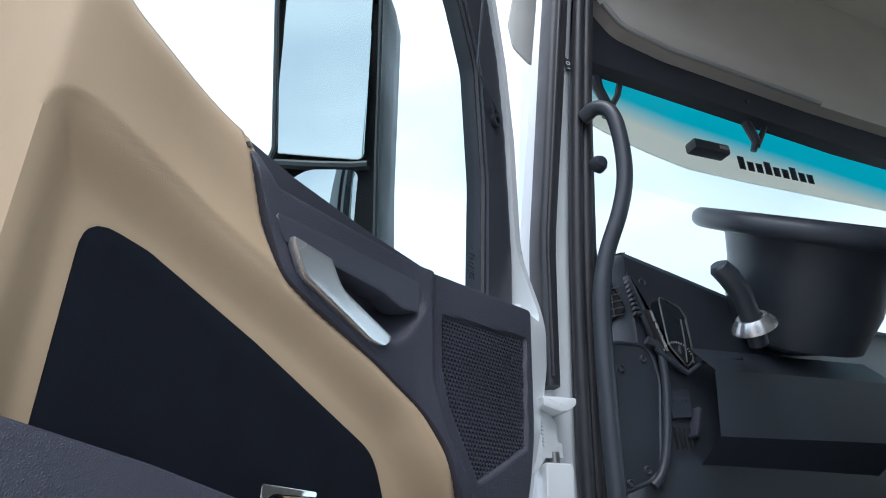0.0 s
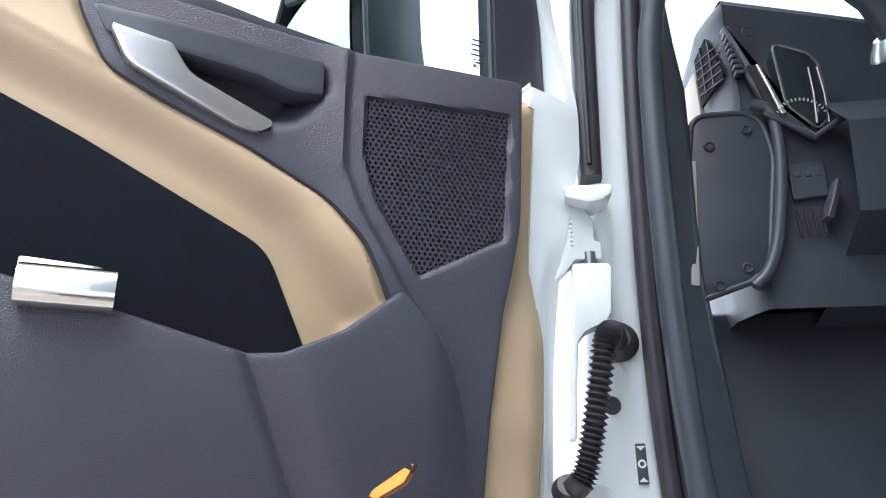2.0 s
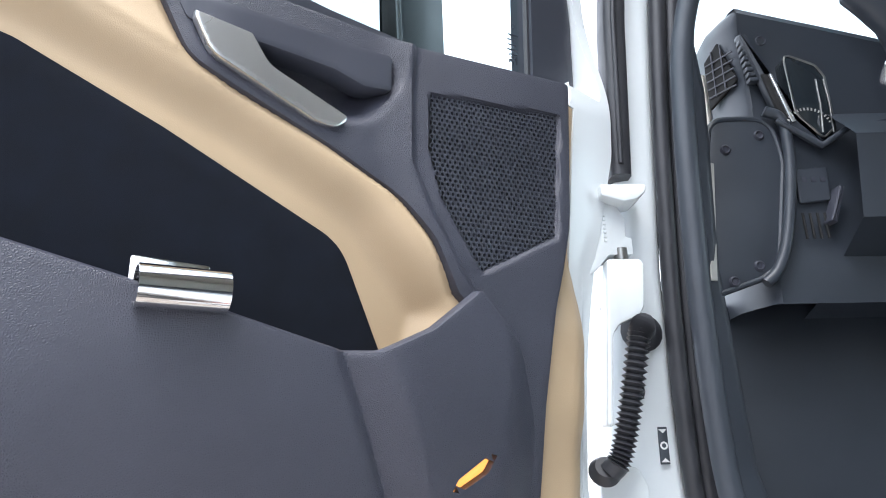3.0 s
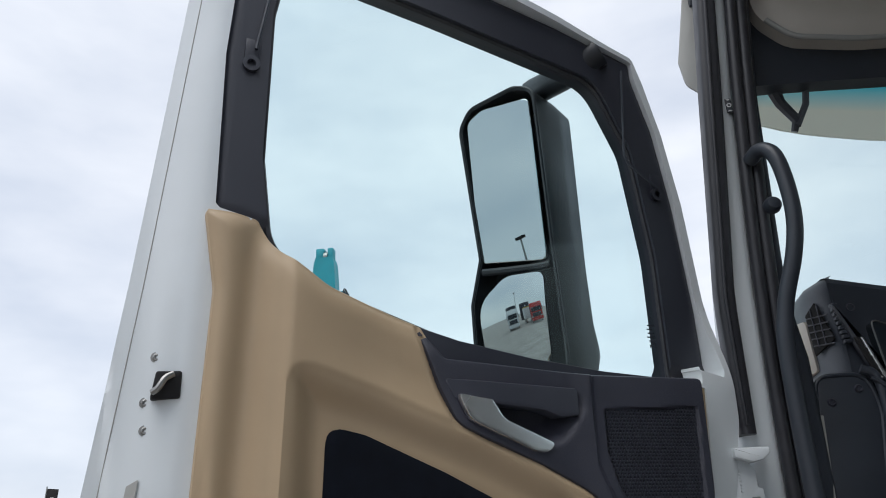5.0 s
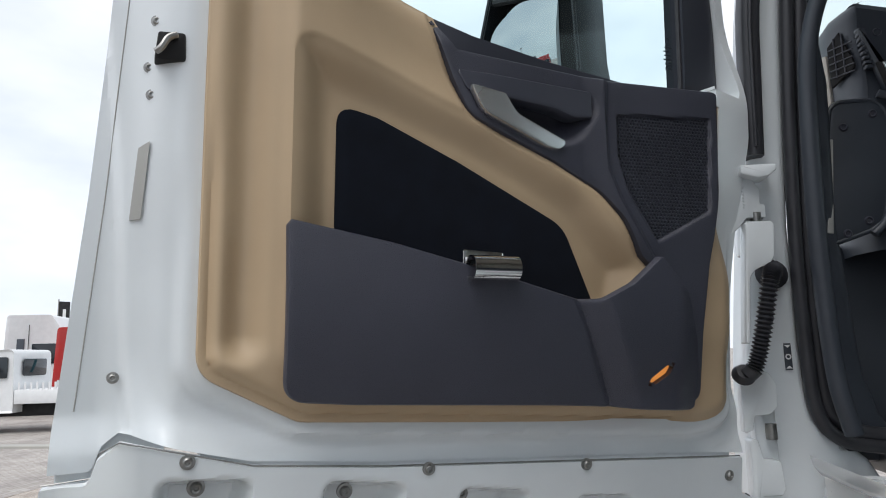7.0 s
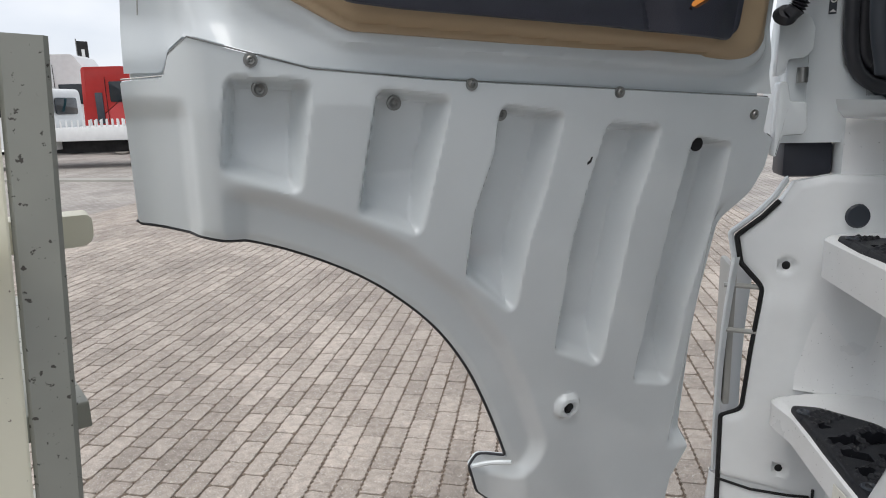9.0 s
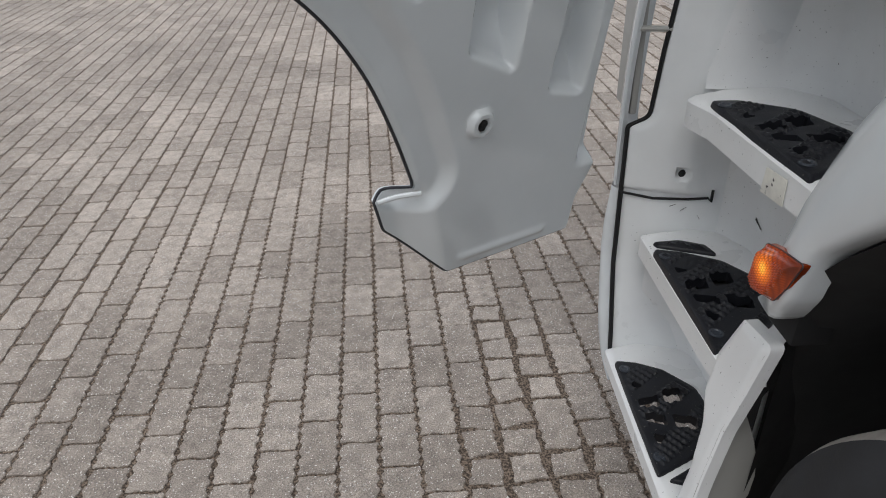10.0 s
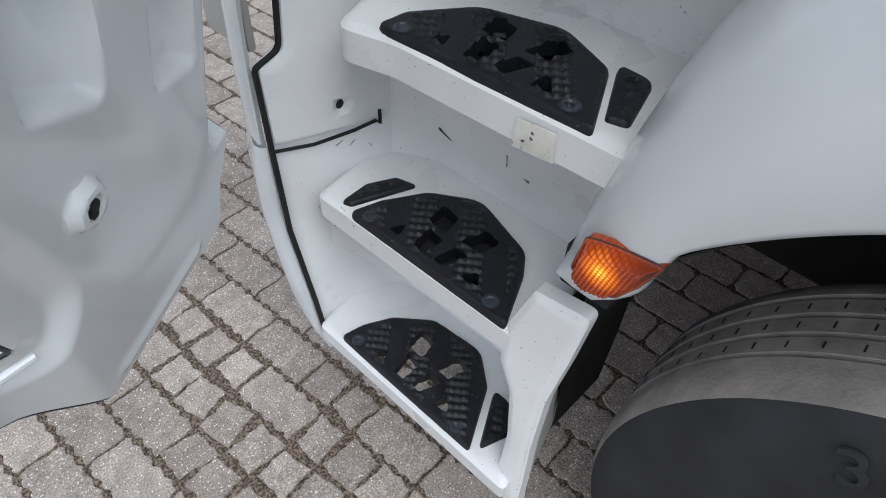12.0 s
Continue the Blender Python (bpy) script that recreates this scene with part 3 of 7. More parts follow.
def honeycomb(outline, pitch, sink, hole=0.36):
    """A plate pierced by hexagonal holes."""
    bm = bmesh.new()
    A = np.array(outline)
    lo, hi = A.min(0), A.max(0)
    rise = pitch * math.sqrt(3) / 2
    cs = [(lo[0] + (i + 0.5 * (j % 2)) * pitch, lo[1] + j * rise) for j in range(int((hi[1] - lo[1]) / rise) + 2) for i in range(int((hi[0] - lo[0]) / pitch) + 2)]
    cs = np.array(cs)
    cs = cs[sdf(cs, outline)[0] < -pitch * 0.55]
    R, r = pitch / math.sqrt(3), pitch * hole
    dirs = [(math.sin(k * math.pi / 3), math.cos(k * math.pi / 3)) for k in range(6)]
    for cu, cv in cs.tolist():
        w = float(upper_base(cu, cv)) - sink
        o = [bm.verts.new((cu + R * a, cv + R * b, w)) for a, b in dirs]
        n = [bm.verts.new((cu + r * a, cv + r * b, w - 0.0003)) for a, b in dirs]
        d = [bm.verts.new((cu + r * a, cv + r * b, w - 0.003)) for a, b in dirs]
        for k in range(6):
            bm.faces.new((o[k - 1], o[k], n[k], n[k - 1]))
            bm.faces.new((n[k - 1], n[k], d[k], d[k - 1]))
    return bm


grille = part("speaker_grille", honeycomb(GRILLE, 0.0066, 0.0042, 0.34), GRILLEPL, door, "black honeycomb speaker grille", smooth=False)
bm = bmesh.new()
bm.faces.new([bm.verts.new((u, v, float(upper_base(u, v)) - 0.0075)) for u, v in GRILLE])
part("grille_backing", bm, DARK, grille, smooth=False)
part("grille_rim", tube([(u, v, float(upper_base(u, v)) - 0.0035) for u, v in GRILLE + GRILLE[:1]], 0.0013, 6), GRILLEPL, grille)

# lamp at the front foot of the pocket
lampo = part("door_lamp", relief(LAMP, lambda P: pocket_height(P) - 0.0085 + 0.002 * sstep(0, 0.008, -sdf(P, LAMP)[0]), 0.003, 0.01), DOOR_LAMP, door, "glowing amber exit lamp")

# latch, bolts and reflector on the rear edge
LATCH = rounded([(-0.927, 2.291), (-0.894, 2.293), (-0.893, 2.256), (-0.931, 2.253)], 0.004, 3)
part("latch", plate(LATCH, -0.06, -0.026, 0.003), DARK, door, "black door latch opening")
part("latch_hook", tube(curve_path([(-0.929, 2.262, -0.022), (-0.922, 2.268, -0.018), (-0.915, 2.281, -0.02), (-0.905, 2.288, -0.024)], 4), 0.0045, 8), STEEL, door, "oily steel latch hook")
for u, v in ((-0.929, 2.313), (-0.936, 2.251), (-0.932, 2.214), (-0.966, 1.843)):
    bolt("latch_bolt", u, v, -0.032 - 0.055 * float(sstep(-0.885, -0.985, np.array(u))), 0.006, STEEL, door)
REFL = rounded([(-0.946, 2.143), (-0.932, 2.152), (-0.940, 2.050), (-0.954, 2.048)], 0.001, 2)
part("reflector", relief(REFL, lambda P: shell_height(P) + 0.004, 0.004, 0.01), GREY, door, "grey rectangular edge reflector")

# sticker on the glass: a square of small bars and plain bars in place of fine print
bm = bmesh.new()
rs = random.Random(3)
for i in range(7):
    for j in range(7):
        if rs.random() < 0.55 or i in (0, 6) and j in (0, 6):
            block(-0.0235 + i * 0.0022, -0.0215 + i * 0.0022, 2.392 + j * 0.0022, 2.394 + j * 0.0022, -0.1105, -0.110, 0, bm=bm)
for k in range(4):
    block(-0.028 + 0.002 * (k % 2), -0.008 - 0.003 * (k % 3), 2.412 + 0.008 * k, 2.4145 + 0.008 * k, -0.1105, -0.110, 0, bm=bm)
for v in (2.434, 2.452):
    lathe([(0.0032, 0), (0.0042, 0)], 16, Matrix.Translation((-0.018, v, -0.110)), bm)
part("glass_sticker", bm, BLACKPL, door, "small printed marks on the pane", smooth=False)

# coat hooks with thin stay rods on the frame
for (u, v), rod in (((-0.843, 2.790), [(-0.812, 3.085), (-0.822, 2.94), (-0.838, 2.815)]), ((0.006, 2.715), [(-0.066, 2.99), (-0.079, 2.790), (-0.070, 2.770), (0.004, 2.728)])):
    w = frame_w(u)
    hook = part("stay_bracket", lathe([(0.007, 0.0), (0.014, 0.0), (0.014, 0.008), (0.007, 0.008), (0.007, 0.0)], 16, Matrix.Translation((u, v, w))), FRAME, door)
    part("bracket_plate", block(u - 0.012, u + 0.012, v + 0.008, v + 0.045, w - 0.002, w + 0.006, 0.002), FRAME, hook)
    part("stay_rod", tube([(a, b, frame_w(a) + 0.010) for a, b in rod], 0.0028, 8), BLACKPL, door, "thin black stay rod")

# white lower panel that closes over the steps
SEAM = [(0.057, 1.672), (-0.612, 1.715), (-0.794, 1.732), (-0.953, 1.774), (-0.977, 1.752), (-0.986, 1.722), (-1.040, 1.718)]
LOWER = rounded([(0.060, 1.670, 0.004), (0.064, 1.606, 0.004), (0.092, 1.592, 0.01), (0.088, 1.534, 0.03), (0.040, 1.422, 0.1), (0.030, 1.192, 2.0), (0.062, 0.86, 0.05), (0.030, 0.775, 0.03), (0.030, 0.685, 0.01), (-0.322, 0.705, 0.02),
                 (-0.452, 0.838, 0.03), (-0.474, 0.910, 0.003), (-0.400, 0.930, 0.002), (-0.452, 1.062, 2.0), (-0.511, 1.185, 2.0), (-0.586, 1.29, 2.0), (-0.693, 1.384, 2.0), (-0.787, 1.438, 2.0), (-0.873, 1.475, 2.0),
                 (-0.954, 1.496, 2.0), (-1.042, 1.515, 0.006), (-1.040, 1.716, 0.004), (-0.987, 1.720, 0.01), (-0.978, 1.750, 0.01), (-0.953, 1.772, 0.005), (-0.794, 1.730, 0.1), (-0.612, 1.713, 2.0)], 0.02, 5)
ARCH = [(-0.413, 0.962), (-0.452, 1.062), (-0.511, 1.185), (-0.586, 1.29), (-0.693, 1.384), (-0.787, 1.438), (-0.873, 1.475), (-0.954, 1.496)]
POCKETS = [
    [(-0.908, 1.722), (-0.925, 1.592), (-0.815, 1.548), (-0.794, 1.714)],
    [(-0.698, 1.702), (-0.728, 1.512), (-0.624, 1.462), (-0.582, 1.688)],
    [(-0.496, 1.672), (-0.500, 1.590, 0.1), (-0.528, 1.493, 0.1), (-0.536, 1.380), (-0.435, 1.284), (-0.421, 1.432, 0.1), (-0.400, 1.523, 0.1), (-0.378, 1.657)],
    [(-0.288, 1.638), (-0.312, 1.52, 0.1), (-0.328, 1.42, 0.1), (-0.336, 1.192), (-0.224, 1.136), (-0.219, 1.256, 0.1), (-0.206, 1.466, 0.1), (-0.176, 1.627)],
    [(-0.098, 1.604), (-0.112, 1.469, 0.1), (-0.122, 1.30, 0.1), (-0.132, 1.080), (-0.030, 1.052), (-0.036, 1.243, 0.1), (-0.012, 1.425, 0.1), (-0.008, 1.588)],
]
POCKETS = [rounded(p, 0.018, 5) for p in POCKETS]


def lower_base(v):
    return -0.012 - 0.105 * np.clip(1.68 - v, 0, 2)


def lower_height(P):
    u, v = P[:, 0], P[:, 1]
    w = lower_base(v)
    w -= 0.035 * sstep(-0.93, -1.03, u) + 0.018 * sstep(-0.955, -0.975, u) * sstep(1.70, 1.66, v)
    for q in POCKETS:
        d = -sdf(P, q)[0]
        vb = min(p[1] for p in q)
        w -= 0.058 * sstep(-0.004, 0.019, d) * (0.45 + 0.55 * sstep(vb + 0.01, vb + 0.10, v))
    A = np.array(ARCH)
    d = np.full(len(P), 9.0)
    for a, b in zip(A, A[1:]):
        t = np.clip(((P - a) @ (b - a)) / ((b - a) @ (b - a)), 0, 1)
        d = np.minimum(d, np.linalg.norm(P - (a + t[:, None] * (b - a)), axis=1))
    w -= 0.022 * sstep(0.088, 0.052, d) * sstep(-0.93, -0.89, u) + 0.004 * sstep(0.012, 0.0, d)
    w -= 0.040 * sstep(-0.012, 0.035, u + 0.02 * (v - 1.2)) * sstep(1.50, 1.40, v) * sstep(0.86, 0.90, v)
    w -= 0.050 * sstep(-0.375, -0.455, u - 0.25 * (0.93 - v)) * sstep(0.965, 0.92, v)
    key = np.linalg.norm(P - (-0.292, 1.056), axis=1)
    w += 0.014 * sstep(0.032, 0.022, key) - 0.016 * sstep(0.013, 0.009, key)
    foot = np.abs((v - 0.725) + 0.055 * (u + 0.18))
    w += 0.006 * np.exp(-(foot / 0.010) ** 2) * sstep(-0.31, -0.28, u) * sstep(-0.04, -0.07, u)
    return w


lower = part("lower_panel", relief(LOWER, lower_height, 0.0040, 0.016), WHITE, door, "white moulded lower door panel with deep pockets")
part("inner_rail", plate([(-0.86, 1.741), (-0.794, 1.723), (-0.612, 1.705), (0.052, 1.663), (0.052, 1.686), (-0.612, 1.729), (-0.794, 1.744), (-0.86, 1.762)], -0.10, -0.034, 0.004), WHITE, door, "white inner rail behind the joint")
part("inner_rail", plate(rounded([(-1.030, 1.69), (-1.030, 1.79), (-0.90, 1.83), (-0.90, 1.70)], 0.01, 3), -0.14, -0.100, 0.004), WHITE, door)
part("panel_seal", tube([(u, v, -0.016 + 0.002 * k) for k, (u, v) in enumerate(SEAM[:4])] + [(u, v, -0.06) for u, v in SEAM[4:]], 0.0011, 6), STEEL, door, "dark joint above the lower panel")
edge = resample(offset(LOWER, -0.002), 420)
i0 = min(range(420), key=lambda i: math.hypot(edge[i][0] - 0.030, edge[i][1] - 0.69))
i1 = min(range(420), key=lambda i: math.hypot(edge[i][0] + 1.042, edge[i][1] - 1.515))
edge = edge[i0:i1 + 1] if i0 < i1 else edge[i0:] + edge[:i1 + 1]
edge_w = lower_height(np.array(edge)).tolist()
part("edge_seal", tube([(u, v, w - 0.005) for (u, v), w in zip(edge, edge_w)], 0.0032, 6), RUBBER, door, "thin black edge seal along the panel")
right_edge = [p for p in resample(offset(LOWER, -0.0015), 420) if p[0] > -0.02 and 0.70 < p[1] < 1.60]
right_edge.sort(key=lambda p: p[1])
part("edge_seal", tube([(u, v, w - 0.006) for (u, v), w in zip(right_edge, lower_height(np.array(right_edge)).tolist())], 0.0022, 6), RUBBER, door, "thin black edge seal along the panel")
for u, v in ((-0.875, 1.744), (-0.549, 1.706), (-0.277, 1.688), (0.030, 1.640)):
    bolt("panel_bolt", u, v, float(lower_base(np.array(v))) + 0.002, 0.0075, STEEL, door)
for u, v in ((-0.862, 1.703), (-0.664, 1.678), (-0.482, 1.655)):
    bolt("pocket_screw", u, v, float(lower_base(np.array(v))) - 0.030, 0.009, STEEL, door)
part("keyhole", plate([(-0.292 + 0.007 * math.cos(t), 1.060 + 0.007 * math.sin(t)) for t in (i * math.pi / 8 for i in range(16))], -0.10, -0.0622, 0.001), DARK, door, "black keyhole in a raised boss")
part("keyhole_slot", plate([(-0.301, 1.047), (-0.292, 1.047), (-0.288, 1.056), (-0.295, 1.058)], -0.10, -0.0625, 0.0005), DARK, door)
part("plug", lathe([(0, 0.003), (0.013, 0.003), (0.014, 0)], 18, Matrix.Translation((-0.083, 1.588, -0.032))), DARK, door, "black round plug")
part("ink_mark", plate([(-0.322, 1.565), (-0.315, 1.569), (-0.311, 1.582), (-0.315, 1.583), (-0.3175, 1.573), (-0.322, 1.570)], float(lower_base(np.array(1.573))) - 0.006, float(lower_base(np.array(1.573))) + 0.0006, 0.0002), DARK, door, "small black ink mark")
part("flap_edge", tube(curve_path([(-0.398, 0.929, -0.104), (-0.435, 0.921, -0.128), (-0.470, 0.911, -0.143)], 5), 0.005, 8), WHITE, door, "rolled white edge of the flap")

# door mirror, with its own frame: h across the glass, k up, n out of the glass
MH, MK, MN = Vector((0.853, -0.522, 0.0)), Vector((-0.0314, -0.0513, 0.9982)), Vector((-0.5209, -0.8515, -0.0601))
MO = Vector((0.0445, 1.136, 2.6102))


def at_mirror(h, k, n):
    return MO + MH * h + MK * k + MN * n


house = [rounded([(-0.172 - g, 0.050, 0.03), (-0.205 - g, -0.06, 0.05), (-0.215 - g, -0.20, 0.06), (-0.10, -0.262 - g, 0.08), (0.02, -0.268 - g, 0.05), (0.030 + g, 0.0, 0.2), (0.052 + g, 0.40, 0.05), (0.0, 0.425 + g, 0.05), (-0.13, 0.425 + g, 0.05),
                  (-0.168 - g, 0.385, 0.05)], 0.03, 5) for g in (0.0, 0.004, -0.004, -0.03)]
inset = offset(house[0], 0.006)


def glass_n(k):
    """Depth of the tilted mirror glasses behind the rim."""
    return -0.002 + 0.113 * (k - 0.05) if k > 0.0 else -0.006 + 0.113 * (k + 0.17)


rows = [[at_mirror(a, b, -0.060) for a, b in inset], [at_mirror(a, b, max(0.004, glass_n(b) + 0.004)) for a, b in inset], [at_mirror(a, b, max(0.004, glass_n(b) + 0.004)) for a, b in house[0]]]
rows += [[at_mirror(a, b, n) for a, b in o] for o, n in zip([house[1], house[1], house[2], house[3]], [0.0, -0.06, -0.13, -0.155])]
mhouse = part("mirror_housing", loft(rows, True, cap=True), HOUSING, door, "large black plastic mirror housing", world_space=True)
part("mirror_rim", tube([at_mirror(a, b, max(0.004, glass_n(b) + 0.003)) for a, b in house[0] + house[0][:1]], 0.0045, 6), HOUSING, mhouse)
GL1 = rounded([(-0.178, 0.042, 0.02), (0.0, 0.002, 0.015), (0.036, 0.384, 0.02), (-0.098, 0.410, 0.03), (-0.146, 0.396, 0.03)], 0.02, 5)
GL2 = rounded([(-0.190, -0.180, 0.03), (-0.026, -0.228, 0.03), (-0.004, -0.026, 0.02), (-0.10, -0.014, 0.06), (-0.186, -0.06, 0.07)], 0.02, 5)
part("main_mirror_glass", plate(GL1, -0.003, 0.0025, 0.002, at=lambda h, k, n: at_mirror(h, k, n - 0.002 + 0.113 * (k - 0.05))), MIRROR, mhouse, "flat main mirror glass", smooth=False)
P0 = np.array(GL2).mean(0)
bm = relief(GL2, lambda P: 0.012 - 0.55 * ((P - P0) ** 2).sum(1), 0.006, 0.006, at=lambda h, k, n: at_mirror(h, k, n - 0.008 + 0.113 * (k + 0.17)))
part("wide_mirror_glass", bm, MIRROR, mhouse, "domed wide-angle mirror glass", angle=80)
part("mirror_divider", tube([at_mirror(a, b, 0.0) for a, b in ((-0.17, 0.018), (-0.10, 0.004), (-0.02, -0.010), (0.01, -0.012))], 0.009, 8), HOUSING, mhouse)
part("mirror_arm", tube([at_mirror(-0.02, 0.40, -0.07), at_mirror(0.0, 0.46, -0.06), at_door(-0.16, 2.99, -0.11), at_door(-0.12, 3.02, -0.07)], [0.035, 0.035, 0.03, 0.03], 10), HOUSING, mhouse, "black upper mirror arm")
part("mirror_foot", tube([at_mirror(-0.03, -0.25, -0.08), at_mirror(0.0, -0.28, -0.06), at_door(-0.25, 2.30, -0.11)], [0.035, 0.03, 0.03], 10), HOUSING, mhouse, "black lower mirror arm")

# chrome holder hooked over the pocket
holder = thing("clip_holder", DOOR @ Matrix.Translation((-0.484, 1.994, 0.060)), "chrome rolled metal clip hooked over the door pocket", "clip holder")
bm = lathe([(0.0165, -0.036), (0.018, -0.036), (0.018, 0.036), (0.0165, 0.036), (0.0165, -0.036)], 32, Matrix.Rotation(radians(90), 4, "Y"))
part("rolled_tube", bm, CHROME, holder, "bright chrome rolled tube")
bm = plate(rounded([(-0.040, -0.016), (0.024, -0.016), (0.024, 0.023), (-0.040, 0.026)], 0.003, 3), -0.0180, -0.0160, 0.0006)
part("back_plate", bm, CHROME, holder, "chrome hook plate")

# ---- the lorry cab: pillar, step well, wheel arch ----
cab = thing("truck_cab", (0.9, 0.4, 0.0), "white lorry cab with open doorway, steps and wheel arch", "truck")


def cab_part(name, bm, mat, label="", parent=None, **k):
    return part(name, bm, mat, parent or cab, label, world_space=True, **k)


def pillar_y(z):
    return 1.19 - 0.095 * (z - 1.84)


def strip(name, edges, y0, y1, mat, label="", soft=0.006):
    """An upright strip of the door pillar: (z, x left, x right) from below to above, between two depths before the pillar plane."""
    zs = np.linspace(edges[0][0], edges[-1][0], 26)
    rows = []
    for z in zs:
        a, b = (float(np.interp(z, [e[0] for e in edges], [e[k] for e in edges])) for k in (1, 2))
        y = pillar_y(z)
        rows.append([(a, y - y0, z), (a, y - y1 + soft, z), (a + soft * 0.3, y - y1 + soft * 0.3, z), (a + soft, y - y1, z), (b - soft, y - y1, z), (b - soft * 0.3, y - y1 + soft * 0.3, z), (b, y - y1 + soft, z), (b, y - y0, z)])
    return cab_part(name, loft(rows, True, cap=True), mat, label, angle=50)


strip("door_pillar", [(1.572, 0.345, 0.60), (1.62, 0.345, 0.60), (1.66, 0.340, 0.53), (1.72, 0.345, 0.465), (1.83, 0.35, 0.450), (2.09, 0.37, 0.445), (2.48, 0.392, 0.460), (2.95, 0.445, 0.497), (3.4, 0.50, 0.55)], -0.10, 0.0, WHITE, "white painted door pillar", 0.02)
rub = strip("outer_rubber", [(2.215, 0.372, 0.402), (2.28, 0.372, 0.404), (2.48, 0.376, 0.410), (2.95, 0.424, 0.467), (3.4, 0.475, 0.515)], -0.02, 0.030, RUBBER, "black rubber strip along the pillar", 0.010)
strip("rubber_lip", [(2.23, 0.381, 0.388), (2.48, 0.385, 0.393), (2.95, 0.437, 0.446), (3.4, 0.488, 0.497)], -0.02, 0.036, RUBBER, "", 0.003)
SEAL = curve_path([(0.58, pillar_y(1.665) - 0.012, 1.668), (0.505, pillar_y(1.68) - 0.012, 1.682), (0.466, pillar_y(1.73) - 0.012, 1.73), (0.453, pillar_y(1.84) - 0.012, 1.84), (0.449, pillar_y(2.09) - 0.012, 2.09), (0.463, pillar_y(2.48) - 0.012, 2.48),
                   (0.502, pillar_y(2.95) - 0.012, 2.95), (0.552, pillar_y(3.4) - 0.012, 3.4)], 8)
cab_part("door_seal", tube(SEAL, 0.013, 10), RUBBER, "black hollow door seal")
cab_part("inner_seal", tube([p + Vector((0.024, 0.006, 0.018 if p.z < 1.72 else 0)) for p in SEAL], 0.014, 10), RUBBER, "second black door seal")
strip("pillar_trim", [(1.66, 0.49, 0.62), (1.76, 0.475, 0.56), (2.09, 0.470, 0.53), (2.35, 0.475, 0.535), (2.48, 0.482, 0.520), (2.95, 0.522, 0.548), (3.4, 0.575, 0.60)], -0.06, 0.0, BLACKPL, "black inner pillar trim", 0.012)
# grab handle on the pillar
GRAB = curve_path([(0.490, 1.075, 2.765), (0.504, 1.045, 2.772), (0.519, 1.020, 2.745), (0.526, 1.015, 2.68), (0.525, 1.02, 2.60), (0.512, 1.035, 2.53), (0.487, 1.06, 2.45), (0.475, 1.075, 2.38), (0.471, 1.085, 2.30), (0.467, 1.095, 2.15), (0.467, 1.105, 1.98), (0.478, 1.12, 1.80), (0.500, 1.13, 1.70)], 6)
cab_part("grab_handle", tube(GRAB, [0.0155] * 40 + [0.0165] * (len(GRAB) - 40), 12), BLACKPL, "black moulded grab handle")
cab_part("grab_knob", lathe([(0, 0.022), (0.012, 0.020), (0.017, 0.012), (0.018, 0.0)], 16, Matrix.Translation((0.514, 1.085, 2.66)) @ Matrix.Rotation(radians(90), 4, "X")), BLACKPL)
# warning plates on the pillar, plain shapes only
for z, x, h in ((2.915, 0.480, 0.036), (1.836, 0.4235, 0.050)):
    y = pillar_y(z) - 0.002
    tag = cab_part("warning_label", block(x - 0.0065, x + 0.0065, y - 0.001, y + 0.002, z - h / 2, z + h / 2, 0.0006), BLACKPL, "small black warning label")
    bm = bmesh.new()
    for s in (-1, 1):
        tip = [(x - 0.006, y - 0.0016, z + s * h * 0.44), (x + 0.006, y - 0.0016, z + s * h * 0.44), (x, y - 0.0016, z + s * h * 0.33)]
        bm.faces.new([bm.verts.new(p) for p in tip])
    lathe([(0.0030, 0), (0.0055, 0)], 12, Matrix.Translation((x, y - 0.0016, z)) @ Matrix.Rotation(radians(90), 4, "X"), bm)
    cab_part("label_mark", bm, FARWHITE, "white pictogram", parent=tag, smooth=False)

# hinges: white leaves above and below, each with its pin
HINGES = [
    (2.088, [(0.332, 2.192, 0.003), (0.358, 2.178, 0.01), (0.374, 2.162, 0.01), (0.383, 2.147, 0.01), (0.381, 2.120, 0.004), (0.390, 2.118, 0.003), (0.390, 2.094, 0.003), (0.355, 2.094, 0.006), (0.339, 2.075, 0.01), (0.325, 2.063, 0.003)],
     [(0.349, 2.086), (0.395, 2.085), (0.400, 2.077), (0.394, 2.019, 0.01), (0.387, 2.007, 0.01), (0.359, 1.995, 0.02), (0.349, 1.982, 0.02), (0.338, 1.862), (0.330, 1.862)]),
    (1.700, [(0.325, 1.815, 0.003), (0.343, 1.818, 0.004), (0.378, 1.808, 0.01), (0.389, 1.785, 0.02), (0.387, 1.746, 0.01), (0.373, 1.733, 0.006), (0.345, 1.731, 0.004), (0.340, 1.706, 0.004), (0.325, 1.700, 0.003)],
     [(0.345, 1.690), (0.352, 1.655), (0.381, 1.652), (0.385, 1.604), (0.378, 1.592), (0.342, 1.590), (0.334, 1.550), (0.328, 1.552), (0.330, 1.69)]),
]
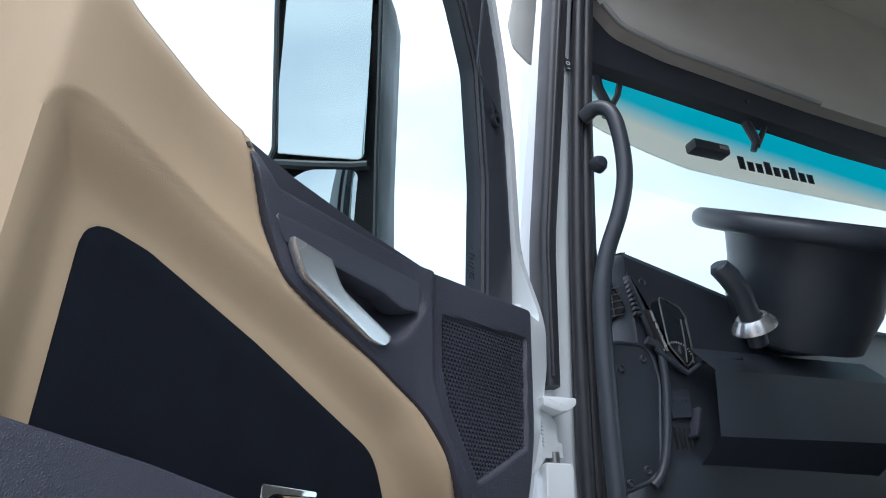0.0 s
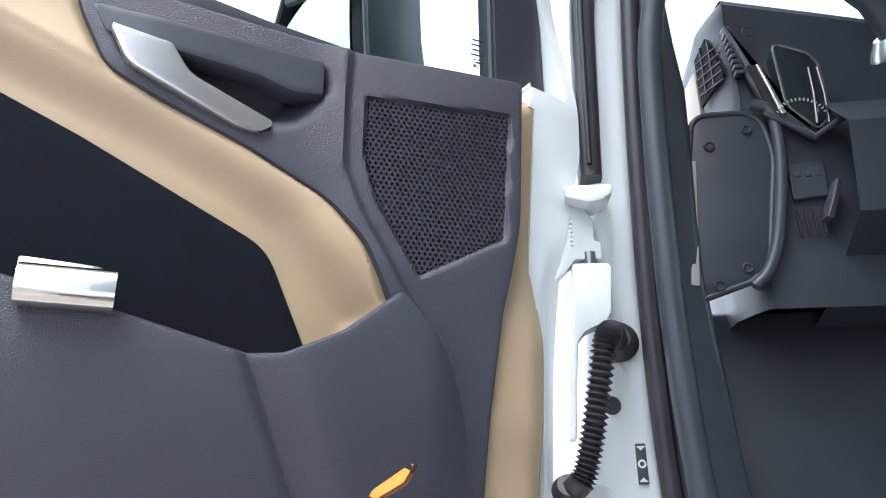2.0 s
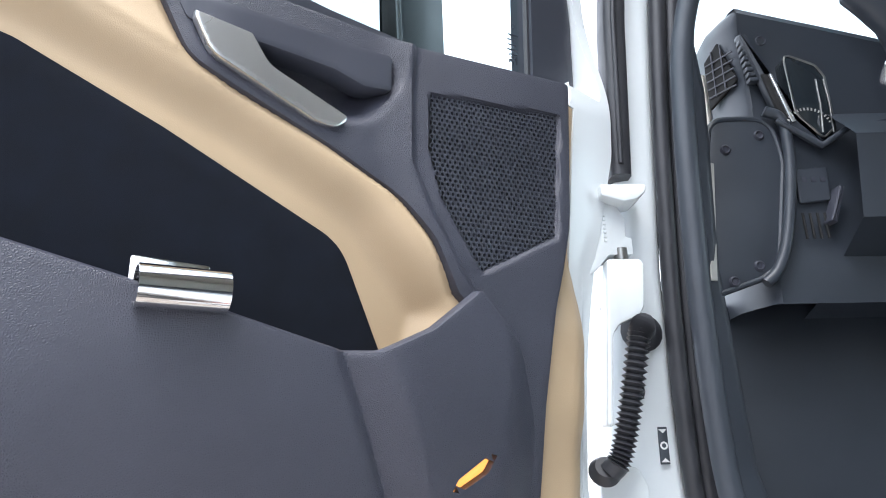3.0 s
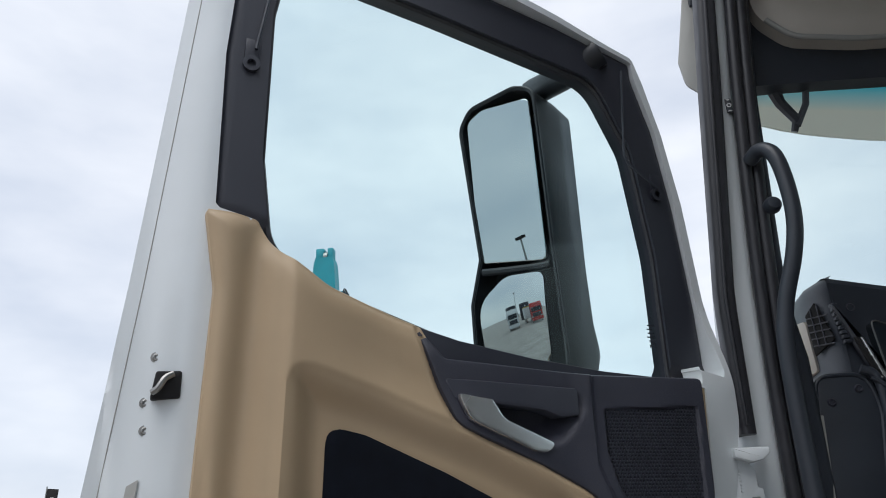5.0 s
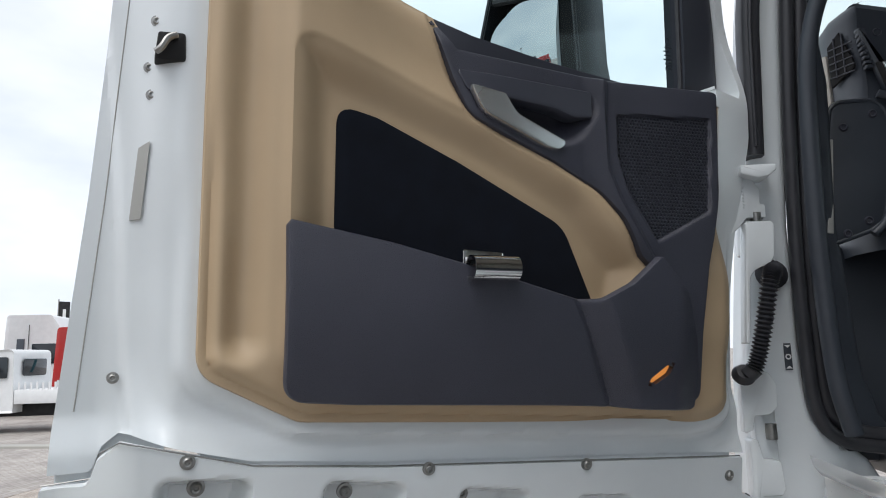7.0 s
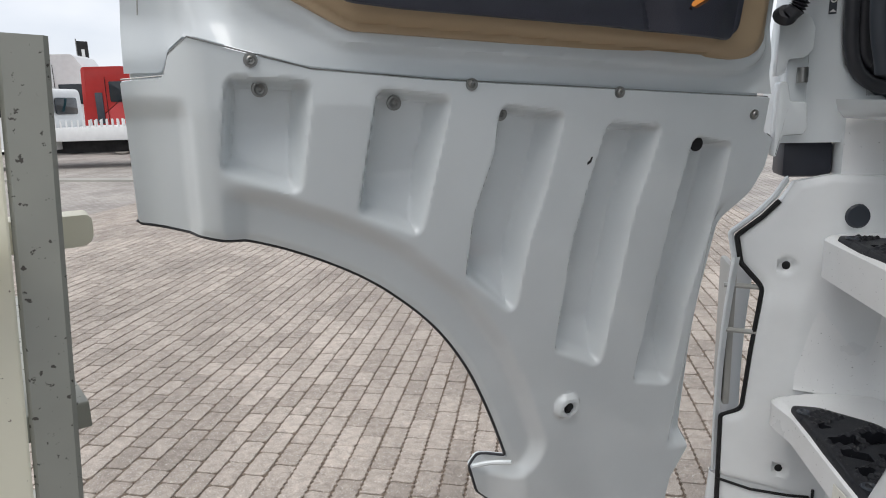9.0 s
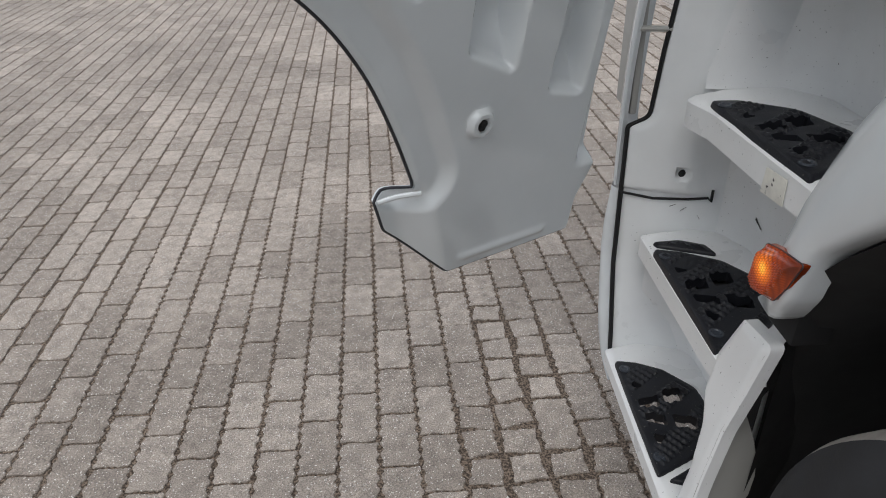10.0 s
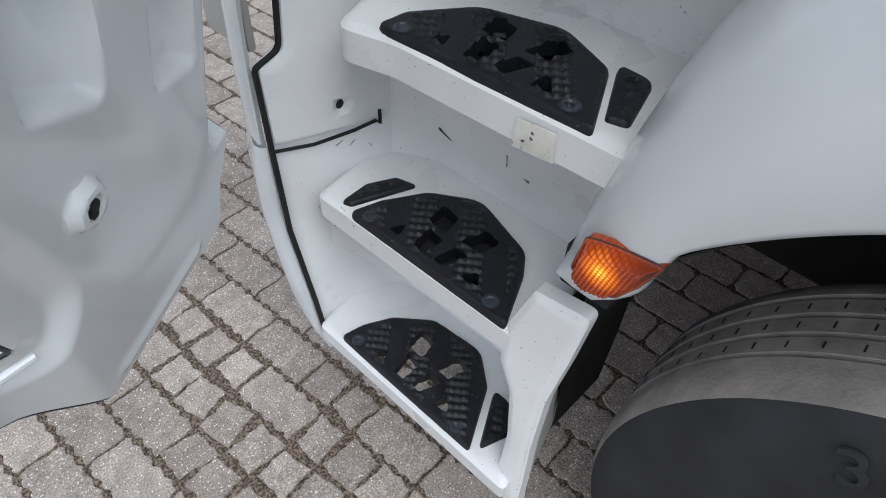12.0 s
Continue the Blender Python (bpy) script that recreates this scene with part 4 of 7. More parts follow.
for z0, up, lo in HINGES:
    y = pillar_y(z0) - 0.030
    hinge = cab_part("hinge_leaf", plate(rounded(up, 0.004, 3), 0.0, 0.026, 0.0012, at=lambda a, b, c: (a, y + 0.012 - c + 0.10 * (a - 0.36), b)), WHITE, "white painted steel door hinge")
    cab_part("hinge_leaf", plate(rounded(lo, 0.006, 4), 0.0, 0.034, 0.0035, at=lambda a, b, c: (a, y + 0.010 - c, b)), WHITE)
    cab_part("hinge_pin", tube([(0.374, y - 0.006, z0 - 0.012), (0.374, y - 0.006, z0 + 0.016)], 0.010, 12), STEEL, "greasy steel hinge pin", parent=hinge)
    cab_part("hinge_block", block(0.348, 0.388, y + 0.006, y + 0.06, z0 - 0.06, z0 + 0.06, 0.006), WHITE, parent=hinge)
ARM = rounded([(0.345, 2.189, 0.003), (0.409, 2.188, 0.006), (0.407, 2.176, 0.008), (0.394, 2.166, 0.008), (0.376, 2.163, 0.01), (0.345, 2.172, 0.004)], 0.006, 4)
cab_part("hinge_arm", plate(ARM, 0.0, 0.055, 0.003, at=lambda a, b, c: (a, 1.150 - c, b)), WHITE, "white stop arm of the upper hinge")
for k in range(7):
    cab_part("cast_mark", block(0.350, 0.354, 1.1195, 1.1240, 2.112 + 0.0062 * k, 2.116 + 0.0062 * k, 0.0006), WHITE, "")

# ribbed cable hose between pillar and door
hose = thing("cable_hose", (0.40, 1.14, 1.9), "black ribbed rubber cable hose between pillar and door", "cable hose")
HP = curve_path([(0.404, 1.165, 1.990), (0.392, 1.118, 1.995), (0.380, 1.106, 1.975), (0.368, 1.108, 1.92), (0.356, 1.112, 1.865), (0.343, 1.116, 1.822), (0.330, 1.122, 1.806)], 14)
part("hose_tube", tube(HP, [0.0135 + 0.0030 * (1 if i % 2 else -1) if 16 < i < 74 else 0.015 for i in range(len(HP))], 12), RUBBER, hose, world_space=True)
part("hose_boot", lathe([(0.0, 0.014), (0.017, 0.014), (0.024, 0.008), (0.030, 0.0)], 18, Matrix.Translation((0.404, 1.172, 1.992)) @ Matrix.Rotation(radians(80), 4, "X")), RUBBER, hose, world_space=True)
part("hose_boot", lathe([(0.0, 0.014), (0.014, 0.014), (0.018, 0.008), (0.021, 0.0)], 18, Matrix.Translation((0.325, 1.130, 1.806)) @ Matrix.Rotation(radians(60), 4, "X")), RUBBER, hose, world_space=True)
cab_part("pillar_grommet", lathe([(0, 0.008), (0.010, 0.007), (0.013, 0)], 14, Matrix.Translation((0.392, 1.185, 1.91)) @ Matrix.Rotation(radians(90), 4, "X")), RUBBER)

# front wall of the step well, with its duct cut
FW = rounded([(0.300, 0.31, 0.0), (0.300, 0.35, 0.0), (0.300, 0.42, 0.0), (0.299, 0.50, 0.0), (0.299, 0.60, 0.0), (0.298, 0.79, 0.0), (0.296, 0.95, 0.01), (0.336, 0.975, 0.03), (0.344, 1.12, 0.1), (0.356, 1.265, 0.03), (0.312, 1.315, 0.02), (0.300, 1.375, 0.012), (0.345, 1.420, 0.08), (0.374, 1.458, 0.05), (0.392, 1.494, 0.006), (0.45, 1.51, 0.01), (0.60, 1.51, 0.0),
              (0.60, 0.31, 0.0)], 0.01, 5)


def tuck(z):
    """How far the foot of the wall and of the bumper sweeps back towards the steps."""
    return float(np.interp(z, [0.27, 0.325, 0.394, 0.465, 0.545, 0.62], [-0.096, -0.064, -0.050, -0.038, -0.016, 0.0]))


def front_at(x, z, w):
    return (x, 1.278 + tuck(z) - 0.38 * (x - 0.295) - 0.055 * max(0.0, z - 1.0) - w, z)


def front_height(P):
    x, z = P[:, 0], P[:, 1]
    w = -0.006 * sstep(0.014, 0.0, -sdf(P, FW)[0])
    for c in ((0.410, 0.853), (0.392, 1.318)):
        r = np.hypot(x - c[0], z - c[1])
        w -= 0.010 * sstep(0.018, 0.012, r)
    w += 0.012 * sstep(0.46, 0.41, x) * sstep(1.30, 1.22, z) * sstep(0.8, 0.81, z)
    return w


cab_part("well_front_wall", relief(FW, front_height, 0.007, 0.02, at=front_at), WHITE_CLEAN, "white plastic front wall of the step well")
cab_part("panel_gap", tube([front_at(*p, 0.004) for p in ((0.288, 0.793), (0.36, 0.785), (0.43, 0.792), (0.468, 0.800), (0.475, 0.792), (0.475, 0.82))], 0.0032, 6), DARK, "dark joint between two panels")
cab_part("edge_gap", tube([front_at(a - 0.004, b, -0.002) for a, b in FW[:6]] + [front_at(a - 0.003, b, -0.002) for a, b in FW[6:44]], 0.0055, 6), DARK, "black seal along the duct edge")
for x, z in ((0.410, 0.853), (0.392, 1.318)):
    cab_part("recessed_screw", lathe([(0, 0.002), (0.006, 0.002), (0.009, 0.0)], 14, Matrix.Translation(front_at(x, z, 0.003 if z < 1 else -0.008)) @ Matrix.Rotation(radians(90), 4, "X")), DARK, "dark recessed screw")
cab_part("round_plug", lathe([(0, 0.004), (0.020, 0.004), (0.024, 0.0)], 20, Matrix.Translation(front_at(0.497, 1.432, 0.004)) @ Matrix.Rotation(radians(90), 4, "X")), BLACKPL, "black round plug")
cab_part("pillar_skirt", block(0.468, 0.64, 1.205, 1.27, 1.495, 1.60, 0.012), WHITE, "white panel below the pillar")
lip = [p for p in FW if p[0] < 0.395 and p[1] > 1.31]
cab_part("edge_lip", tube([front_at(a - 0.014, b + 0.006, -0.004) for a, b in lip], 0.0065, 8), WHITE, "white rolled lip outside the seal")
# the shaded gap under the pillar is drawn as a solid dark block
cab_part("pillar_gap_block", block(0.372, 0.468, 1.245, 1.32, 1.500, 1.572, 0.01), FRAME, "solid dark block in place of the shaded gap under the pillar")

# outer corner of the front: a bowed vane beside the duct and the bumper side below
rows = []
for z in np.linspace(0.80, 1.33, 14):
    k = (z - 0.80) / 0.605
    x0 = 0.286 - 0.008 * math.sin(math.pi * k) + 0.016 * k ** 3
    rows.append([(x0 + 0.012, 1.305 - 0.06 * k, z), (x0, 1.296 - 0.06 * k, z), (x0 - 0.004, 1.30 - 0.06 * k, z), (x0 + 0.006, 1.34 - 0.05 * k, z), (x0 + 0.06, 1.44 - 0.05 * k, z), (x0 + 0.09, 1.46 - 0.05 * k, z)])
cab_part("corner_vane", loft(rows), WHITE, "white corner air vane", angle=60)
rows = []
for z in np.linspace(0.285, 0.795, 22):
    yb = 1.280 + tuck(z)
    w = float(np.interp(z, [0.285, 0.33, 0.40, 0.70, 0.795], [0.004, 0.016, 0.042, 0.036, 0.026]))
    x0 = float(np.interp(z, [0.285, 0.34, 0.45, 0.70, 0.795], [0.292, 0.280, 0.272, 0.274, 0.280]))
    rows.append([(0.318, yb + 0.014, z), (0.294, yb + 0.008, z), (x0 + 0.010, yb + 0.010, z), (x0 + 0.003, yb + 0.3 * w + 0.008, z), (x0, yb + 0.8 * w + 0.008, z), (x0 + 0.004, yb + w + 0.014, z), (x0 + 0.05, yb + w + 0.10, z), (x0 + 0.13, yb + w + 0.17, z)])
cab_part("bumper_corner", loft(rows), WHITE, "white bumper corner", angle=60)
for z in (1.262, 1.160):
    cab_part("duct_strut", tube([(0.282, 1.275, z), (0.352, 1.250, z + 0.002)], 0.006, 8), GREY, "light grey strut across the duct")
cab_part("duct_liner", block(0.296, 0.312, 1.29, 1.40, 0.97, 1.30, 0.006), GREY, "grey duct liner")


# treads: white slabs with a black rubber mat each
def at_level(z):
    return lambda x, y, w: (x, y, z + w)


TREADS = [
    (0.400, 0.036, [(0.272, 1.196, 0.012), (0.42, 1.225, 0.0), (0.56, 1.20, 0.0), (0.56, 0.80, 0.0), (0.40, 0.735, 0.03), (0.262, 0.700, 0.01)],
     [(0.279, 1.140, 0.012), (0.33, 1.128, 0.03), (0.385, 1.098, 0.04), (0.440, 1.030, 0.05), (0.448, 0.912, 0.05), (0.395, 0.850, 0.03), (0.272, 0.790, 0.006)],
     [(0.400, 0.838, 0.01), (0.398, 0.796, 0.02), (0.346, 0.757, 0.01), (0.286, 0.780, 0.006)]),
    (0.715, 0.046, [(0.328, 1.217, 0.012), (0.45, 1.232, 0.0), (0.60, 1.20, 0.0), (0.60, 0.80, 0.0), (0.44, 0.755, 0.03), (0.330, 0.770, 0.01)],
     [(0.330, 1.138, 0.012), (0.39, 1.118, 0.03), (0.461, 1.075, 0.05), (0.512, 0.993, 0.06), (0.470, 0.862, 0.04), (0.428, 0.834, 0.02), (0.331, 0.792, 0.006)],
     [(0.338, 1.166, 0.008), (0.40, 1.168, 0.02), (0.450, 1.142, 0.012), (0.462, 1.098, 0.006), (0.345, 1.146, 0.006)]),
    (1.060, 0.050, [(0.350, 1.150, 0.03), (0.45, 1.185, 0.02), (0.67, 1.18, 0.0), (0.67, 0.76, 0.0), (0.53, 0.700, 0.03), (0.390, 0.690, 0.02), (0.374, 1.06, 0.1)],
     [(0.378, 1.097, 0.012), (0.431, 1.092, 0.03), (0.515, 1.030, 0.06), (0.552, 0.908, 0.06), (0.512, 0.813, 0.03), (0.392, 0.757, 0.006)],
     [(0.531, 0.813, 0.01), (0.527, 0.758, 0.02), (0.430, 0.733, 0.008), (0.422, 0.762, 0.006)]),
    (1.400, 0.072, [(0.425, 1.150, 0.04), (0.50, 1.185, 0.02), (0.72, 1.18, 0.0), (0.72, 0.72, 0.0), (0.58, 0.66, 0.03), (0.450, 0.65, 0.02)],
     [(0.436, 1.105, 0.012), (0.489, 1.100, 0.03), (0.573, 1.038, 0.06), (0.610, 0.916, 0.06), (0.570, 0.800, 0.03), (0.452, 0.745, 0.006)],
     [(0.589, 0.790, 0.01), (0.585, 0.735, 0.02), (0.488, 0.710, 0.008), (0.480, 0.739, 0.006)]),
]


# slanted openings of a mat, from its outer front corner
OPENINGS = [[(0.120, -0.113), (0.114, -0.145), (0.080, -0.152), (0.082, -0.118)], [(0.062, -0.132), (0.058, -0.160), (0.022, -0.160), (0.022, -0.138)],
            [(0.124, -0.206), (0.117, -0.232), (0.083, -0.222), (0.083, -0.190)], [(0.060, -0.190), (0.059, -0.215), (0.024, -0.201), (0.024, -0.181)],
            [(0.044, -0.094), (0.021, -0.082), (0.021, -0.102)], [(0.048, -0.250), (0.025, -0.268), (0.024, -0.238)]]


def mat_height(outline, top, bands=True):
    def f(P):
        d = -sdf(P, outline)[0]
        w = top * np.sqrt(np.clip(1 - (1 - np.clip(d / 0.006, 0, 1)) ** 2, 0, 1))
        a, b = (P[:, 0] * 0.80 + P[:, 1] * 0.60), (P[:, 1] * 0.80 - P[:, 0] * 0.60)
        studs = np.abs(np.cos(math.pi * a / 0.0165)) ** 2 * (0.45 + 0.55 * np.abs(np.cos(math.pi * b / 0.0125)))
        band = (np.cos(2 * math.pi * b / 0.085 + 0.8) > -0.1) if bands else np.ones(len(P), bool)
        return w + 0.0060 * studs * band * sstep(0.010, 0.018, d)
    return f


for z, lip, tread, mat, small in TREADS:
    T, M, S = rounded(tread, 0.02, 5), rounded(mat, 0.02, 6), rounded(small, 0.01, 4)
    under = offset(M, 0.012)
    slab = cab_part("step_tread", relief(T, lambda P: -0.008 * sstep(0.010, 0.0, -sdf(P, T)[0]) - 0.003 * sstep(0, 0.004, -sdf(P, M)[0]), 0.009, lip, hole=[under], at=at_level(z)), WHITE_PL, "white plastic step with scuffs and dirt specks")
    # slanted openings in the mat, in two rows
    mid = np.array(M).mean(0)
    cuts = []
    along = (mat[-1][1] - mat[0][1]) / -0.346
    lean = (mat[-1][0] - mat[0][0]) / (mat[-1][1] - mat[0][1])
    for cut in OPENINGS:
        cu, cv = (sum(p[k] for p in cut) / len(cut) for k in (0, 1))
        q = [(mat[0][0] + cu + 1.22 * (du - cu) + lean * dv * along, mat[0][1] + (cv + 1.22 * (dv - cv)) * along) for du, dv in cut]
        cuts.append(rounded(q, 0.002, 2))
    rub_mat = cab_part("step_mat", relief(M, mat_height(M, 0.008), 0.0030, 0.022, hole=cuts, at=at_level(z)), MATBLACK, "black studded rubber step mat", parent=slab)
    cab_part("step_mat", relief(S, mat_height(S, 0.008, False), 0.0030, 0.010, at=at_level(z)), MATBLACK, "small black studded rubber mat", parent=slab)
    if z > 0.5:
        # dark sheet added to give the shade seen through the mat openings
        bm = bmesh.new()
        bm.faces.new([bm.verts.new((x, y, z - lip * 0.5)) for x, y in under])
        cab_part("mat_shade_sheet", bm, DARK, "", parent=slab, smooth=False)
    for (x, y) in ((M[0][0] + 0.016, M[0][1] - 0.022), (M[-1][0] + 0.018, M[-1][1] + 0.036)):
        cab_part("mat_screw", lathe([(0, 0.009), (0.006, 0.009), (0.008, 0.011), (0.011, 0.011), (0.012, 0.0085), (0.014, 0.0085)], 18, Matrix.Translation((x, y, z + 0.0005))), BLACKPL, "", parent=slab)
cab_part("scuff_patch", plate(rounded([(0.795, 1.000), (0.855, 0.998), (0.852, 1.042), (0.798, 1.044)], 0.002, 2), 0.0, 0.0015, 0.0004, at=lambda a, b, c: (0.3835 - 0.10 * (a - 0.80) - c, a, b)), material("torn_tape", (0.72, 0.71, 0.65), 0.5, vary=0.1, vary_scale=60, spot=0.22, spot_color=(0.03, 0.03, 0.03), spot_scale=90), "torn yellowed tape on the step edge")


SCUFF = material("black_scuff", (0.03, 0.03, 0.032), 0.7, vary=0.3, vary_scale=200)
CHIP = material("chipped_edge", (0.42, 0.40, 0.33), 0.8, vary=0.3, vary_scale=150, spot=0.45, spot_color=(0.04, 0.035, 0.03), spot_scale=260)


def scuff(points, mat, at, label=""):
    """A thin ragged mark on a surface."""
    rs = random.Random(len(points) * 7 + int(1000 * points[0][0]))
    out = []
    for (a0, b0), (a1, b1) in zip(points, points[1:] + points[:1]):
        out += [(a0 + (a1 - a0) * k / 4 + rs.uniform(-0.0004, 0.0004), b0 + (b1 - b0) * k / 4 + rs.uniform(-0.0004, 0.0004)) for k in range(4)]
    return cab_part("scuff_mark", plate(out, -0.0004, 0.0006, 0.0001, at=at), mat, label, smooth=False)


def on_back_wall(y, z, w):
    return (0.5385 - w, y, z)


scuff([(1.138, 0.7945), (1.118, 0.7865), (1.094, 0.779), (1.092, 0.7805), (1.112, 0.7885), (1.124, 0.7955)], SCUFF, on_back_wall, "black rubbed streak")
scuff([(0.971, 0.818), (0.9700, 0.818), (0.968, 0.795), (0.9690, 0.795)], SCUFF, on_back_wall)
scuff([(0.932, 0.790), (0.921, 0.787), (0.921, 0.791)], SCUFF, on_back_wall)
for (x, z, dx, dz) in ((0.395, 0.770, 0.012, 0.007), (0.418, 0.762, 0.010, 0.010), (0.452, 0.756, 0.006, -0.010)):
    scuff([(x, z), (x + dx, z + dz), (x + dx + 0.0006, z + dz + 0.0005), (x + 0.0008, z - 0.0003)], SCUFF, lambda a, b, c: front_at(a, b, 0.0045 + c))
scuff([(0.334, 0.770), (0.334, 0.790), (0.346, 0.786), (0.352, 0.766)], CHIP, at_level(0.7115), "chipped and soiled corner of the step")
scuff([(0.273, 0.782), (0.280, 0.786), (0.292, 0.730), (0.284, 0.722)], CHIP, at_level(0.3975), "chipped and soiled corner of the step")
scuff([(0.398, 0.752), (0.408, 0.768), (0.418, 0.752), (0.404, 0.744)], CHIP, at_level(1.0575), "chipped and soiled corner of the step")
rs = random.Random(21)
bm = bmesh.new()
for k in range(150):
    z, x, y = rs.choice(((0.712, 0.486, 0.93), (0.712, 0.482, 0.87), (0.712, 0.334, 1.17), (1.057, 0.546, 0.80), (1.057, 0.57, 0.90), (1.057, 0.42, 0.735), (0.397, 0.455, 1.0)))
    x, y, r = x + rs.gauss(0, 0.012), y + rs.gauss(0, 0.035), rs.uniform(0.0006, 0.0017)
    bm.faces.new([bm.verts.new((x + r * math.cos(a) * rs.uniform(0.6, 1.3), y + r * math.sin(a) * rs.uniform(0.6, 1.3), z + 0.0009)) for a in (0, 1.2, 2.4, 3.7, 5.0)])
tagged(cab_part("dirt_specks", bm, SCUFF, "loose dark grit on the steps", smooth=False), kind="stuff")


def well(name, z0, z1, path, label):
    """An upright wall round a step, its plan a rounded path."""
    pts = []
    for i, p in enumerate(path):
        if 0 < i < len(path) - 1:
            pts += rounded([path[i - 1], (*p, 0.06), path[i + 1]], 0.0, 6)[1:-1]
        else:
            pts.append(p)
    z0 -= 0.010
    zs = [z0, z0 + 0.004, z0 + 0.012, z0 + 0.03, (z0 + z1) / 2, z1]
    off = [0.008, 0.005, 0.002, 0, 0, 0]
    cx, cy = 0.36, 0.95
    rows = [[(x + (cx - x) * o * 2, y + (cy - y) * o * 2, z) for x, y in pts] for z, o in zip(zs, off)]
    return cab_part(name, loft(rows), WHITE_PL, label, angle=60)


well("lower_well_wall", 0.40, 0.66, [(0.36, 1.236), (0.42, 1.195), (0.474, 1.15), (0.474, 0.80), (0.40, 0.735)], "white wall behind the bottom step")
well("middle_well_wall", 0.715, 1.00, [(0.40, 1.245), (0.50, 1.205), (0.540, 1.12), (0.540, 0.80), (0.42, 0.72)], "white wall behind the middle step")
well("top_well_wall", 1.40, 1.62, [(0.47, 1.205), (0.60, 1.165), (0.662, 1.09), (0.662, 0.66), (0.65, 0.30)], "white wall behind the top step")
well("upper_well_wall", 1.06, 1.34, [(0.42, 1.215), (0.55, 1.175), (0.612, 1.09), (0.612, 0.70), (0.60, 0.30)], "white wall behind the top step")
cab_part("drain_cover", plate(rounded([(0.905, 0.432), (1.045, 0.432), (1.045, 0.60), (0.905, 0.62)], 0.02, 4), 0.0, 0.003, 0.0015, at=lambda a, b, c: (0.4735 - c, a, b)), WHITE_PL, "white access cover")
cab_part("drain_hole", lathe([(0, 0.002), (0.014, 0.002), (0.018, 0)], 18, Matrix.Translation((0.4705, 0.974, 0.450)) @ Matrix.Rotation(radians(-90), 4, "Y")), DARK, "black drain hole")
bm = loft([[(x, y, z) for x, z in ((0.445, 1.655), (0.45, 1.635), (0.462, 1.62), (0.60, 1.612), (0.62, 1.55))] for y in np.linspace(1.195, -0.4, 8)])
cab_part("door_sill", bm, WHITE, "white painted door sill", angle=60)

# skirt between the steps and the wheel
SK = rounded([(0.790, 0.640, 0.02), (0.795, 0.716, 0.006), (0.767, 0.808, 0.006), (0.678, 0.820, 0.012), (0.686, 0.72, 0.1), (0.697, 0.62, 0.1), (0.693, 0.50, 0.1), (0.684, 0.40, 0.1), (0.676, 0.285, 0.008), (0.700, 0.292, 0.01), (0.735, 0.360, 0.02), (0.738, 0.49, 0.1), (0.758, 0.59, 0.06)], 0.01, 5)


def skirt_at(y, z, w):
    return (0.276 + 0.155 * max(0.0, z - 0.36) - w, y, z)


cab_part("step_skirt", relief(SK, lambda P: -0.007 * sstep(0.012, 0.0, -sdf(P, SK)[0]), 0.006, 0.022, at=skirt_at), WHITE_PL, "white plastic step skirt")
cab_part("skirt_bracket", block(0.375, 0.44, 0.67, 0.75, 0.825, 0.90, 0.006), DARK, "black bracket under the lamp")
rows = []
for z in np.linspace(0.30, 0.80, 12):
    x0 = 0.280 + 0.155 * max(0.0, z - 0.36)
    yr = float(np.interp(z, [0.30, 0.40, 0.50, 0.62, 0.72, 0.80], [0.682, 0.688, 0.697, 0.702, 0.692, 0.684]))
    deep = 0.10 * math.sin(math.pi * min(1.0, (z - 0.28) / 0.40) ** 0.8) if z < 0.68 else 0.012
    rows.append([(x0, yr, z), (x0 + 0.02, yr + 0.004, z), (x0 + 0.02 + deep, yr + 0.02, z)])
cab_part("skirt_inside", loft(rows), GREY, "raw grey inner face of the skirt", angle=60)

# wheel arch
AY, AZ = -0.041, 0.498
rows = []
for i in range(60):
    deg = 25.6 + 105.9 * (i / 59) ** 1.4
    f = radians(deg)
    rin = float(np.interp(deg, [25.6, 26.5, 28.0, 30.8, 34, 40, 60, 140], [0.862, 0.838, 0.810, 0.803, 0.802, 0.835, 0.833, 0.833]))
    rout = float(np.interp(deg, [25.6, 26.3, 28.5, 33, 37, 41, 45, 50, 140], [0.878, 0.893, 0.912, 0.935, 0.960, 0.990, 1.02, 1.05, 1.09]))
    row = []
    for k, (s, x) in enumerate(((0.0, 0.365), (0.0, 0.335), (0.02, 0.322), (0.07, 0.315), (0.30, 0.316), (0.55, 0.330), (0.75, 0.358), (0.90, 0.400), (1.0, 0.47), (1.04, 0.60))):
        r = rin + (rout - rin) * s
        nose = 0.03 * max(0.0, 1 - (deg - 26.0) / 10) ** 2
        row.append((x + nose, AY + r * math.cos(f), AZ + r * math.sin(f)))
    rows.append(row)
cab_part("wheel_arch", loft(rows), WHITE, "white painted wheel arch", angle=60)
# black liner inside the arch
rows = []
for i in range(30):
    f, wide = radians(-13 + 6 * i), float(np.interp(i, [0, 1, 3, 5, 9, 12], [0.36, 0.42, 0.46, 0.50, 0.56, 0.95]))
    rows.append([(x, AY + r * math.cos(f), AZ + r * math.sin(f)) for x, r in ((0.345 if i > 6 else 0.41, 0.826), (0.40 if i > 6 else 0.43, 0.80), (0.34 + 0.6 * (wide - 0.34) + 0.06, 0.79), (0.34 + (wide - 0.34) * 1.0 + 0.25, 0.785))])
cab_part("arch_liner", loft(rows), DARK, "black wheel arch liner")
rows = [[(0.40, 0.71, z), (0.45, 0.735, z), (0.52, 0.755, z)] for z in (0.33, 0.6, 0.86)]
